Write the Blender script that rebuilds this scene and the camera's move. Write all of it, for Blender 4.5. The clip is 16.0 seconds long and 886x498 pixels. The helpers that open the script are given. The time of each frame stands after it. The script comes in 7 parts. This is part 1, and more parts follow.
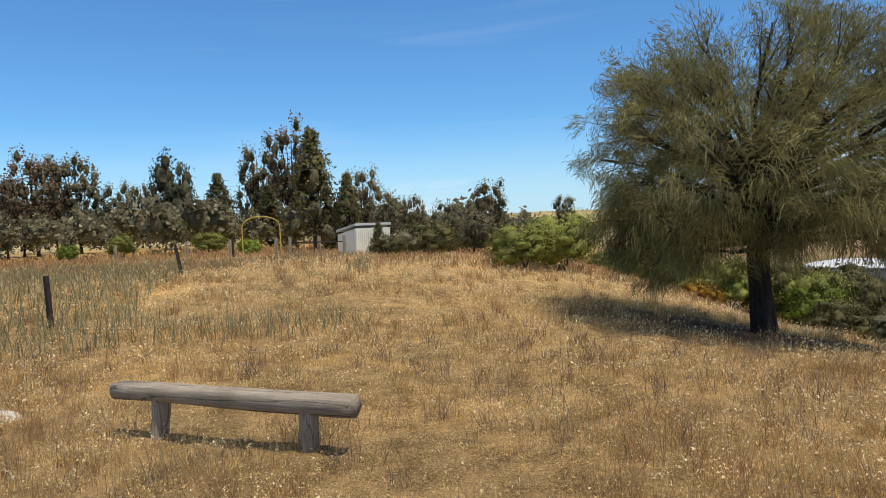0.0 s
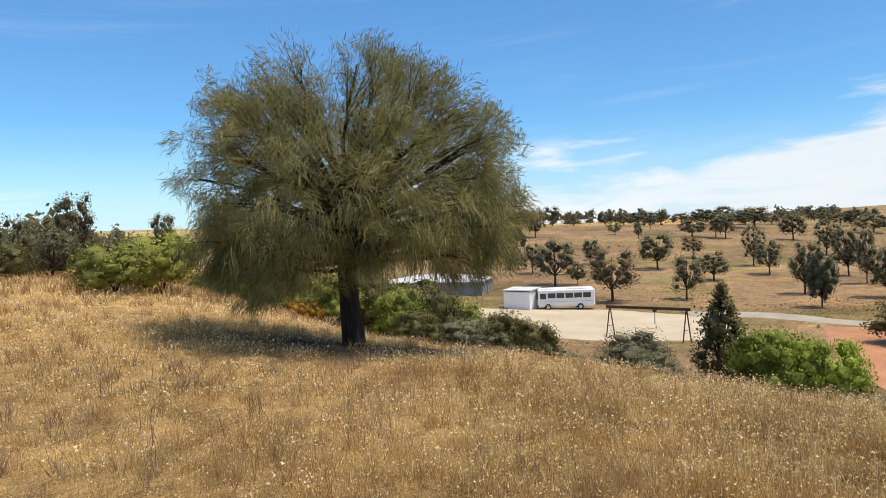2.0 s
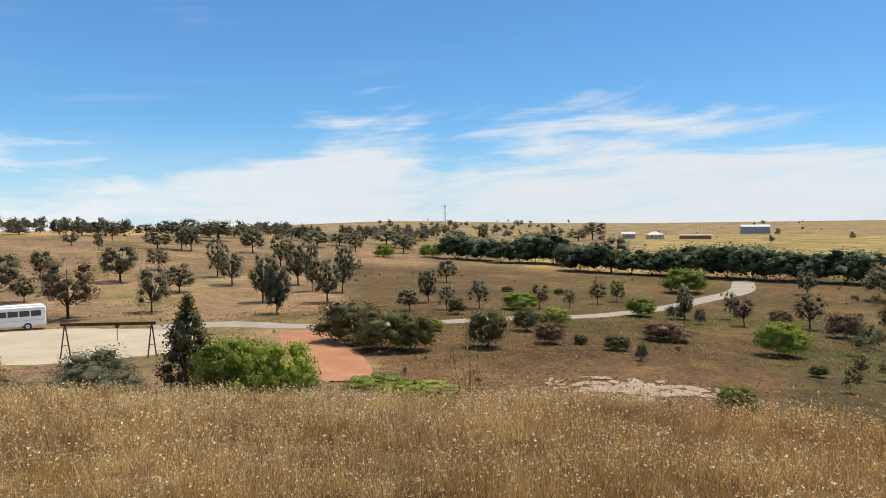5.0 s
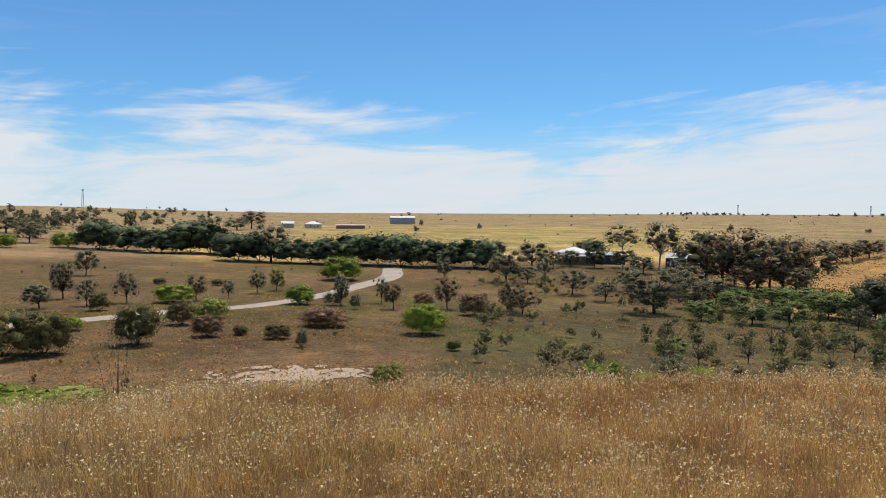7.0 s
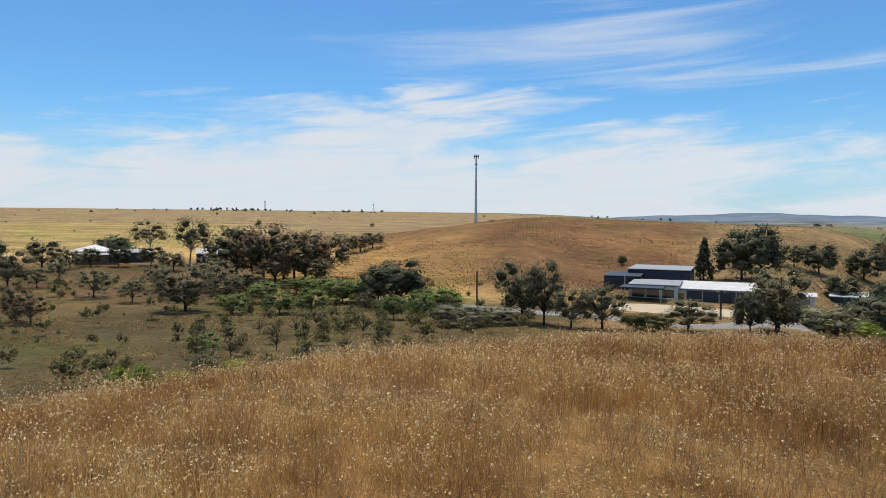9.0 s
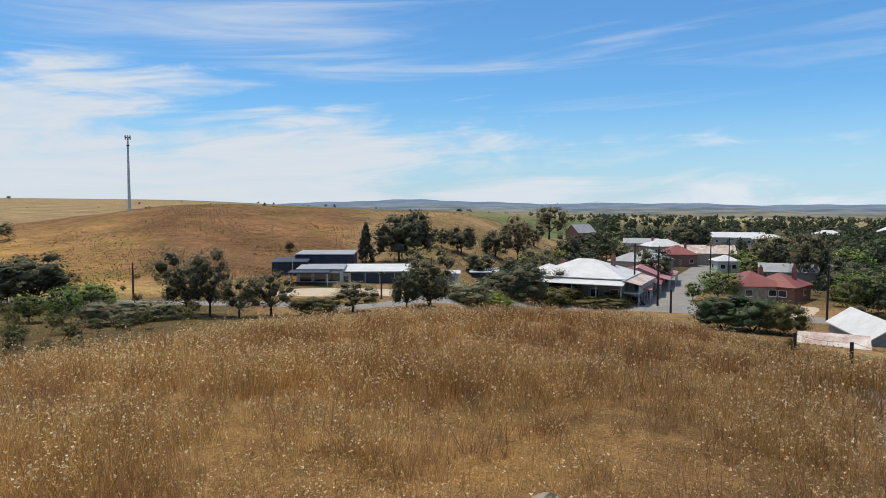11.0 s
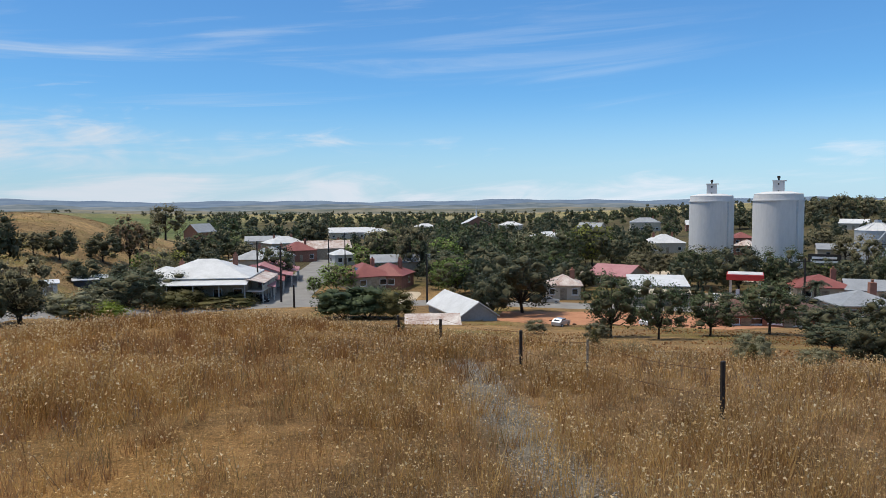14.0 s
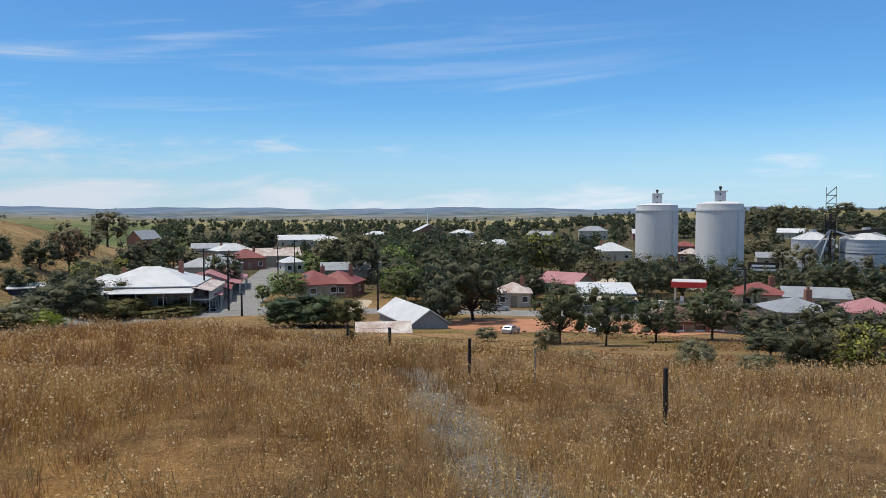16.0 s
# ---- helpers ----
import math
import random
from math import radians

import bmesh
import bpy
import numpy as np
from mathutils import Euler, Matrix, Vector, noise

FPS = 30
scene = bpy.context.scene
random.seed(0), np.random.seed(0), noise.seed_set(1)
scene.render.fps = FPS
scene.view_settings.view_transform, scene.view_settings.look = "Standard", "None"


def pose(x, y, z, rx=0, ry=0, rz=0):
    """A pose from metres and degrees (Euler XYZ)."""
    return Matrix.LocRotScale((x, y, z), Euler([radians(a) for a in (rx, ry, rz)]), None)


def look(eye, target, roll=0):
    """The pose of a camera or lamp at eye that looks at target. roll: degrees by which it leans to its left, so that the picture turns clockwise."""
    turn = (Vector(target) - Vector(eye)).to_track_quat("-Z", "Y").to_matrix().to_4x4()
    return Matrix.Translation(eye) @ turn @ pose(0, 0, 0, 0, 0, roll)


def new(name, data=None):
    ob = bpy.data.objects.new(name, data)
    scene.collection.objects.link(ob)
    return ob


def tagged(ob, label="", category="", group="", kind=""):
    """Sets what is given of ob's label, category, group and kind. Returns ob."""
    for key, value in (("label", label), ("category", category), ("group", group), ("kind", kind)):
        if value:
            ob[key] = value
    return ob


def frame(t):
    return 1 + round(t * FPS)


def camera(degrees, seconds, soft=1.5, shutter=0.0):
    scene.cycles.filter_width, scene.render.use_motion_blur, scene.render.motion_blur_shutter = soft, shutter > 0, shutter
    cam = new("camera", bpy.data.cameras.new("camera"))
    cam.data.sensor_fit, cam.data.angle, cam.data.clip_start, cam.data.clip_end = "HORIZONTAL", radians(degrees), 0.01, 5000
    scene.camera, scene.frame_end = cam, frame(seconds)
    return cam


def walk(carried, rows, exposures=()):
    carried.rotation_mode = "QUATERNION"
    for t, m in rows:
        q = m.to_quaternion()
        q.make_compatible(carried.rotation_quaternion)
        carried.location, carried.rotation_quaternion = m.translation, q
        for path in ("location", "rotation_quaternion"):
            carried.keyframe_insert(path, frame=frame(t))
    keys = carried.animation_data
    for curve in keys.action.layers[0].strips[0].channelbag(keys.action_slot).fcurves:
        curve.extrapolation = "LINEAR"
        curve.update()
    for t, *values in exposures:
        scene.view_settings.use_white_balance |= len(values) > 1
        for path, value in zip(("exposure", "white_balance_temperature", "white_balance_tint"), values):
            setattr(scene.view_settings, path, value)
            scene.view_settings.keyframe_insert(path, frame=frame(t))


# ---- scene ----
cam = camera(64.78, 16.0, soft=0.5)
PATH = [
    (0.0, 0.000, 0.000, 1.650, -0.20, -1.84, 2.54),
    (0.5, 0.028, -0.002, 1.649, -10.14, -2.38, 2.26),
    (1.0, 0.038, -0.043, 1.653, -19.27, -2.21, 1.96),
    (1.5, 0.048, -0.064, 1.662, -25.36, -1.54, 1.92),
    (2.0, 0.077, -0.076, 1.665, -31.86, -1.49, 2.04),
    (2.5, 0.086, -0.090, 1.666, -39.18, -1.59, 1.54),
    (3.0, 0.131, -0.141, 1.666, -45.50, -2.00, 1.08),
    (3.5, 0.147, -0.221, 1.668, -53.21, -1.53, 0.54),
    (6.0, -0.076, 0.063, 1.658, -86.90, -2.29, 0.63),
    (6.5, -0.086, 0.055, 1.665, -94.03, -2.47, 0.31),
    (7.0, -0.092, 0.020, 1.662, -101.14, -2.42, -0.23),
    (7.5, -0.083, -0.034, 1.654, -110.05, -2.73, 0.53),
    (8.0, -0.081, -0.077, 1.651, -120.46, -2.85, 0.22),
    (8.5, -0.116, -0.093, 1.654, -130.53, -2.81, -0.46),
    (9.0, -0.149, -0.115, 1.663, -138.28, -2.62, -0.31),
    (9.5, -0.194, -0.127, 1.671, -145.79, -2.46, -0.19),
    (10.0, -0.240, -0.108, 1.670, -152.73, -2.71, -0.21),
    (12.5, -0.302, -0.043, 1.657, -181.85, -4.29, -0.09),
    (13.0, -0.339, -0.031, 1.660, -187.15, -4.17, -0.10),
    (13.5, -0.359, -0.046, 1.655, -191.70, -3.79, 0.20),
    (14.0, -0.376, -0.050, 1.655, -195.45, -3.86, 0.41),
    (14.5, -0.386, -0.049, 1.657, -197.52, -3.82, 0.27),
    (15.0, -0.396, -0.052, 1.657, -198.79, -3.59, 0.52),
    (15.5, -0.405, -0.055, 1.656, -199.64, -3.34, 0.23),
    (16.0, -0.409, -0.062, 1.658, -199.43, -3.24, 0.05),
]

walk(cam, [(t, pose(x, y, z, 90 + pitch, roll, yaw)) for t, x, y, z, yaw, pitch, roll in PATH],
     [(0, -0.04, 6500, 10), (0.5, 0.08, 6500, 10), (1.8, 0.22, 6750, 10), (3.5, 0.17, 6900, 10), (5.5, 0.05, 6750, 10), (9, -0.03, 6650, 10), (12.5, -0.09, 6500, 10), (16, -0.12, 6350, 10)])

# ---- daylight: high summer sun, blue sky with thin wind-drawn cloud ----
SUN_B, SUN_EL = 125.0, 68.0
world = bpy.data.worlds.new("world")
scene.world = world
world.use_nodes = True
wt = world.node_tree
wt.nodes.clear()


def wn(kind, **kw):
    n = wt.nodes.new(kind)
    for k, v in kw.items():
        n.inputs[k].default_value = v
    return n


def wmath(op, a, b=None, clamp=False):
    n = wt.nodes.new("ShaderNodeMath")
    n.operation, n.use_clamp = op, clamp
    for i, v in enumerate((a, b)):
        if v is None:
            continue
        if isinstance(v, (int, float)):
            n.inputs[i].default_value = v
        else:
            wt.links.new(v, n.inputs[i])
    return n.outputs[0]


def wrange(v, a, b, c=0.0, d=1.0, smooth=True):
    n = wt.nodes.new("ShaderNodeMapRange")
    n.interpolation_type = "SMOOTHSTEP" if smooth else "LINEAR"
    wt.links.new(v, n.inputs[0])
    for i, q in enumerate((a, b, c, d)):
        n.inputs[i + 1].default_value = q
    return n.outputs[0]


sky = wt.nodes.new("ShaderNodeTexSky")
sky.sky_type, sky.sun_disc = "NISHITA", False
sky.sun_elevation, sky.sun_rotation = radians(SUN_EL), radians(SUN_B)
sky.air_density, sky.dust_density, sky.ozone_density, sky.altitude = 1.0, 0.3, 2.5, 400
coord = wt.nodes.new("ShaderNodeTexCoord")
sep = wt.nodes.new("ShaderNodeSeparateXYZ")
wt.links.new(coord.outputs["Generated"], sep.inputs[0])
sx, sy, sz = sep.outputs
# bearing and elevation of each direction, in degrees
bear = wmath("FRACT", wmath("ADD", wmath("DIVIDE", wmath("ARCTAN2", sx, sy), 2 * math.pi), 1 / 6))  # 0 at -60, 1 at 300
bear_deg = wmath("MULTIPLY", bear, 360.0)
elev = wmath("MULTIPLY", wmath("ARCSINE", sz), 180 / math.pi)


def by_bearing(stops):
    """A smooth curve over the bearing; stops: bearing and value (0 to 1)."""
    n = wt.nodes.new("ShaderNodeValToRGB")
    n.color_ramp.interpolation = "EASE"
    e = n.color_ramp.elements
    while len(e) < len(stops):
        e.new(0.5)
    for el, (b, v) in zip(e, stops):
        el.position, el.color = (b + 60) / 360, (v, v, v, 1)
    wt.links.new(bear, n.inputs[0])
    return n.outputs[0]


def drawn(kx, ky, slope, scale, detail, rough, distort, shift=0.0):
    """Noise drawn out along the wind."""
    c = wt.nodes.new("ShaderNodeCombineXYZ")
    wt.links.new(wmath("MULTIPLY", bear_deg, kx), c.inputs[0])
    wt.links.new(wmath("ADD", wmath("MULTIPLY", elev, ky), wmath("MULTIPLY", bear_deg, slope)), c.inputs[1])
    c.inputs[2].default_value = shift
    n = wn("ShaderNodeTexNoise", Scale=scale, Detail=detail, Roughness=rough, Distortion=distort)
    wt.links.new(c.outputs[0], n.inputs["Vector"])
    return n.outputs[0]


# a bank of cirrus low over the valley, its top rising and falling along the horizon
side = wmath("ADD", wmath("MULTIPLY", sx, 0.9), wmath("MULTIPLY", sy, -0.43))
crest = wmath("MULTIPLY", by_bearing([(-60, .0), (18, .05), (34, .30), (46, .30), (55, .36), (66, .60), (74, .52), (80, .66), (92, .50), (106, .46), (120, .58), (136, .66), (150, .56), (166, .36), (182, .28), (205, .14), (240, .05)]), 16.0)
soft_n, fibre = drawn(.055, .21, -.012, 1.0, 4.0, .55, .6), drawn(.075, .50, -.030, 1.0, 9.0, .62, 1.1, 3.0)
ragged = wmath("ADD", wmath("MULTIPLY", wmath("SUBTRACT", soft_n, .5), 3.8), wmath("MULTIPLY", wmath("SUBTRACT", fibre, .5), 2.3))
inside = wmath("ADD", wmath("DIVIDE", wmath("SUBTRACT", crest, elev), 5.0), ragged)
bank = wmath("MULTIPLY", wrange(inside, -.05, 1.0), wrange(fibre, .25, .62, .66, .97))
# combed streaks above the bank
comb = drawn(.030, .36, -.020, 1.0, 8.0, .60, 1.2, 7.0)
broad = drawn(.020, .09, .004, 1.0, 2.0, .5, .4, 11.0)
combed = wmath("MULTIPLY", wrange(wmath("ADD", comb, wmath("MULTIPLY", wmath("SUBTRACT", broad, .5), .9)), .50, .84, 0.0, .62), by_bearing([(-60, .12), (30, .2), (60, .30), (100, .22), (125, .7), (150, .95), (175, .85), (198, .45), (225, .15), (260, .1)]))
combed = wmath("MULTIPLY", combed, wrange(elev, 2.0, 9.0, .35, 1.0))
fill_veil = wrange(sz, 0.36, 0.85, 0.0, 0.55)  # unseen white veil added overhead to whiten and lift the fill light
cloud = wmath("MAXIMUM", bank, wmath("MAXIMUM", fill_veil, combed))
mix = wt.nodes.new("ShaderNodeMix")
mix.data_type = "RGBA"
wt.links.new(cloud, mix.inputs[0])
tint = wt.nodes.new("ShaderNodeMix")
tint.data_type, tint.blend_type = "RGBA", "MULTIPLY"
tint.inputs[0].default_value = 1.0
tint.inputs[7].default_value = (0.48, 0.83, 1.08, 1)
wt.links.new(sky.outputs[0], tint.inputs[6])
haze = wt.nodes.new("ShaderNodeMix")
haze.data_type = "RGBA"
wt.links.new(wrange(sz, -0.02, 0.16, 0.75, 0.0), haze.inputs[0])
wt.links.new(tint.outputs[2], haze.inputs[6])
haze.inputs[7].default_value = (4.3, 5.7, 6.9, 1)
wt.links.new(haze.outputs[2], mix.inputs[6])
mix.inputs[7].default_value = (6.0, 6.5, 7.1, 1)
# the sky is a little deeper towards the sunward side
deep = wrange(side, -0.5, 0.9, 1.13, 0.93)
level = wmath("MULTIPLY", deep, 0.128)
back = wn("ShaderNodeBackground", Strength=0.128)
wt.links.new(mix.outputs[2], back.inputs[0])
wt.links.new(level, back.inputs[1])
out = wt.nodes.new("ShaderNodeOutputWorld")
wt.links.new(back.outputs[0], out.inputs[0])

sun = new("sun", bpy.data.lights.new("sun", "SUN"))
sun.data.energy, sun.data.angle, sun.data.color = 4.3, radians(0.53), (1.0, 0.92, 0.79)
to_sun = Vector((math.sin(radians(SUN_B)) * math.cos(radians(SUN_EL)), math.cos(radians(SUN_B)) * math.cos(radians(SUN_EL)), math.sin(radians(SUN_EL))))
sun.matrix_basis = look(to_sun * 50, (0, 0, 0))

# ---- the lie of the land: a round hilltop above a valley, a second hill, a town on a plain ----
EYE_H = 1.65
CREST_B = [-60, -30, -10, 0, 8, 15, 25, 35, 45, 55, 70, 87, 105, 120, 138, 150, 165, 175, 185, 195, 210, 225, 250, 275]
CREST_E = [3.5, 2.6, 2.6, 2.8, 3.6, 5.0, 7.6, 9.0, 10.2, 11.1, 12.4, 12.7, 12.6, 11.4, 9.9, 9.1, 8.2, 7.9, 8.7, 9.7, 10.5, 11.0, 8.0, 4.0]
LAND_B = [-40, -10, 10, 25, 40, 55, 70, 90, 110, 130, 145, 160, 175, 190, 205, 222, 240, 320]
LAND = {
    30: [-3.0, -3.1, -5.0, -10, -15, -16, -17, -17.5, -17.5, -17, -16, -15, -14, -14.5, -15, -14, -13, -3.0],
    50: [-1.8, -1.9, -3.3, -8, -11, -11.3, -12.5, -12.3, -12.5, -12, -11.5, -11, -10.8, -11.5, -12, -11, -10.8, -1.8],
    80: [-0.95, -1.0, -2.4, -6.5, -7.6, -8, -8, -8.6, -9.2, -9, -9, -9.2, -9.2, -9.2, -9.5, -8.8, -8.6, -.95],
    120: [-.6, -.6, -1.7, -4.6, -4.9, -5.2, -5.4, -6, -6.8, -6.8, -7, -7.2, -7.1, -7.2, -7.2, -6.8, -6.7, -.6],
    180: [-.4, -.4, -.9, -2.2, -2.2, -2.6, -3.4, -3.9, -4, -4.5, -3.2, -4.4, -5.3, -5.6, -5.6, -5.4, -5.3, -.4],
    260: [-.1, -.1, 0, -.3, -.2, -.8, -1.9, -2.6, -2.5, -2.0, .5, -.1, -3.9, -4.3, -4.4, -4.3, -4.2, -.1],
    400: [.1, .2, .6, .4, .3, .1, -.5, -1.3, -1.4, -1.3, -1.2, -1.6, -2.6, -3, -2.8, -2, -2.0, .1],
    700: [.5, .6, .9, .3, .2, .3, .5, -.4, -.4, -.5, -.5, -.8, -1.4, -1.6, -1.5, -.5, -0.5, .5],
    1500: [.4, .7, .8, .3, .2, .4, .9, .4, .4, .3, .1, -.4, -.8, -.92, -.9, -.1, 0, .4],
    4200: [.3, .3, .3, .2, .2, .4, .4, .45, .45, .42, .33, -.4, -.85, -.95, -.9, -.1, -.05, .3],
}
N_B, N_R = 420, 190
# the town lies further out than the paddocks: plan distance on that side -> true distance
OUT_R = [0, 45, 60, 75, 100, 130, 170, 220, 300, 450, 6000]
OUT_D = [0, 45, 92, 132, 168, 195, 227, 262, 326, 460, 6000]


def town_side(b):
    t = np.clip((((np.asarray(b, dtype=float) + 60) % 360 - 60) - 163) / 11, 0, 1)
    u = np.clip((262 - ((np.asarray(b, dtype=float) + 60) % 360 - 60)) / 12, 0, 1)
    return t * t * (3 - 2 * t) * u


def true_r(b, r):
    """True distance of a place given by its plan distance."""
    return r + town_side(b) * (np.interp(r, OUT_R, OUT_D) - r)


def grown(b, r):
    """How much larger a thing is at its true distance."""
    return float(true_r(b, r) / max(r, 1e-6))


RADII = np.concatenate([[0.0], np.geomspace(0.8, 4600.0, N_R - 1)])
BEARS = np.arange(N_B) * 360.0 / N_B - 60.0


def lay_land():
    """Heights of the land on a polar grid round the hilltop."""
    crest = np.interp((BEARS + 60) % 360 - 60, CREST_B + [300], CREST_E + [3.5])
    for _ in range(6):
        crest = (np.roll(crest, 1) + 2 * crest + np.roll(crest, -1)) / 4
    tan_e = np.tan(np.radians(crest))
    a = tan_e ** 2 / (4 * (EYE_H - 0.3 - 2.5 * tan_e))
    rr = np.maximum(RADII, 0.3)[None, :]
    hill = -a[:, None] * np.maximum(rr - 2.5, 0) ** 2
    keys = sorted(LAND)
    cols = []
    for r in keys:
        el = np.interp((BEARS + 40) % 360 - 40, LAND_B, LAND[r])
        bump = {180: 0.8, 260: 1.9}.get(r, 0.0)
        el = el + bump * np.exp(-((BEARS - 168) / 5.0) ** 2)  # the shoulder of the second hill
        for _ in range(10):
            el = (np.roll(el, 1) + 2 * el + np.roll(el, -1)) / 4
        cols.append(EYE_H + r * np.tan(np.radians(el)))
    cols = np.array(cols).T
    lk = np.log(keys)
    valley = []
    for b, c in zip(BEARS, cols):
        plan = np.geomspace(1.0, 5500.0, 1200)
        flat = np.interp(rr[0], true_r(b, plan), plan)
        z = np.interp(np.log(flat), lk, c)
        valley.append(EYE_H + (z - EYE_H) * rr[0] / flat)
    valley = np.array(valley)
    k = 1.2
    h = np.maximum(hill, valley)
    d = np.clip(1 - np.abs(hill - valley) / (2 * k), 0, 1)
    z = h + k * d * d * 0.5
    w = np.clip((rr - 10) / 10, 0, 1)
    z = hill * (1 - w) + z * w
    for _ in range(5):
        z[:, 1:-1] = (z[:, :-2] + 2 * z[:, 1:-1] + z[:, 2:]) / 4
    z[:, 0] = 0.0
    return z


LAND_Z = lay_land()


def ground(x, y):
    """Height of the land at a place."""
    r = max(math.hypot(x, y), 1e-6)
    b = ((math.degrees(math.atan2(x, y)) + 60) % 360) * N_B / 360
    i = int(b) % N_B
    fb = b - int(b)
    j = min(int(np.searchsorted(RADII, r)), N_R - 1)
    j0 = max(j - 1, 0)
    fr = (r - RADII[j0]) / max(RADII[j] - RADII[j0], 1e-9)
    i1 = (i + 1) % N_B
    lo = LAND_Z[i, j0] * (1 - fb) + LAND_Z[i1, j0] * fb
    hi = LAND_Z[i, j] * (1 - fb) + LAND_Z[i1, j] * fb
    return float(lo * (1 - fr) + hi * fr)


def place(b, r, lift=0.0):
    """A place on the ground by bearing (degrees, clockwise from the first view) and distance."""
    d = float(true_r(b, r))
    x, y = d * math.sin(math.radians(b)), d * math.cos(math.radians(b))
    return Vector((x, y, ground(x, y) + lift))

# ---- materials ----
class Mat:
    """A small helper to wire node materials."""

    def __init__(self, name, rough=0.8, metal=0.0, spec=0.3):
        self.m = bpy.data.materials.new(name)
        self.m.use_nodes = True
        self.t = self.m.node_tree
        self.b = self.t.nodes["Principled BSDF"]
        self.b.inputs["Roughness"].default_value = rough
        self.b.inputs["Metallic"].default_value = metal
        self.b.inputs["Specular IOR Level"].default_value = spec

    def node(self, kind, **kw):
        n = self.t.nodes.new(kind)
        for k, v in kw.items():
            n.inputs[k].default_value = v
        return n

    def link(self, a, b):
        self.t.links.new(a, b)

    def coords(self, scale=(1, 1, 1), where="Object"):
        c = self.node("ShaderNodeTexCoord")
        m = self.node("ShaderNodeMapping")
        m.inputs["Scale"].default_value = scale
        self.link(c.outputs[where], m.inputs[0])
        return m.outputs[0]

    def noise(self, scale, detail=5.0, rough=0.6, stretch=(1, 1, 1), where="Object", distort=0.0):
        n = self.node("ShaderNodeTexNoise", Scale=scale, Detail=detail, Roughness=rough, Distortion=distort)
        self.link(self.coords(stretch, where), n.inputs["Vector"])
        return n.outputs[0]

    def ramp(self, fac, stops):
        n = self.node("ShaderNodeValToRGB")
        e = n.color_ramp.elements
        while len(e) < len(stops):
            e.new(0.5)
        for el, (p, c) in zip(e, stops):
            el.position, el.color = p, (*c, 1)
        self.link(fac, n.inputs[0])
        return n.outputs[0]

    def mix(self, fac, a, b, blend="MIX"):
        n = self.node("ShaderNodeMix")
        n.data_type, n.blend_type = "RGBA", blend
        for sock, v in ((n.inputs[0], fac), (n.inputs[6], a), (n.inputs[7], b)):
            if isinstance(v, (int, float)):
                sock.default_value = v
            elif isinstance(v, tuple):
                sock.default_value = (*v, 1)
            else:
                self.link(v, sock)
        return n.outputs[2]

    def math(self, op, a, b):
        n = self.node("ShaderNodeMath")
        n.operation = op
        for i, v in enumerate((a, b)):
            if isinstance(v, (int, float)):
                n.inputs[i].default_value = v
            else:
                self.link(v, n.inputs[i])
        return n.outputs[0]

    def fit(self, v, a, b, c=0.0, d=1.0):
        n = self.node("ShaderNodeMapRange")
        self.link(v, n.inputs[0])
        for i, q in enumerate((a, b, c, d)):
            n.inputs[i + 1].default_value = q
        return n.outputs[0]

    def island(self):
        return self.node("ShaderNodeNewGeometry").outputs["Random Per Island"]

    def object_random(self):
        return self.node("ShaderNodeObjectInfo").outputs["Random"]

    def colour(self, c):
        if isinstance(c, tuple):
            self.b.inputs["Base Color"].default_value = (*c, 1)
        else:
            self.link(c, self.b.inputs["Base Color"])
        return self

    def bump(self, h, strength=0.4, dist=0.02):
        n = self.node("ShaderNodeBump", Strength=strength, Distance=dist)
        self.link(h, n.inputs["Height"])
        self.link(n.outputs[0], self.b.inputs["Normal"])
        return self

    def shine(self, amount, colour):
        """Light shining through thin leaves and blades."""
        tr = self.node("ShaderNodeBsdfTranslucent")
        if isinstance(colour, tuple):
            tr.inputs[0].default_value = (*colour, 1)
        else:
            self.link(colour, tr.inputs[0])
        mx = self.node("ShaderNodeMixShader", Fac=amount)
        o = self.t.nodes["Material Output"]
        self.link(self.b.outputs[0], mx.inputs[1])
        self.link(tr.outputs[0], mx.inputs[2])
        self.link(mx.outputs[0], o.inputs[0])
        return self


def mottled(name, dark, light, scale, rough=0.85, metal=0.0, bump=0.3, stretch=(1, 1, 1), fine=8.0, spec=0.3, dist=0.01):
    """Two-scale mottled surface."""
    m = Mat(name, rough, metal, spec)
    a = m.noise(scale, 4, 0.6, stretch)
    b = m.noise(scale * fine, 6, 0.7, stretch)
    f = m.math("ADD", m.math("MULTIPLY", a, 0.6), m.math("MULTIPLY", b, 0.4))
    m.colour(m.ramp(f, [(0.32, dark), (0.68, light)]))
    if bump:
        m.bump(b, bump, dist)
    return m


def leafy(name, dark, mid, light, amount=0.25):
    m = Mat(name, 0.65, 0, 0.25)
    f = m.math("ADD", m.math("MULTIPLY", m.island(), 0.5), m.math("MULTIPLY", m.fit(m.noise(1.1, 3, 0.6), 0.3, 0.7), 0.5))
    c = m.ramp(f, [(0.05, dark), (0.5, mid), (0.95, light)])
    hue = m.fit(m.object_random(), 0, 1, 0.72, 1.25)
    g = m.node("ShaderNodeCombineColor")
    for i in range(3):
        m.link(hue, g.inputs[i])
    c = m.mix(1.0, c, g.outputs[0], "MULTIPLY")
    m.colour(c)
    m.shine(amount, c)
    return m


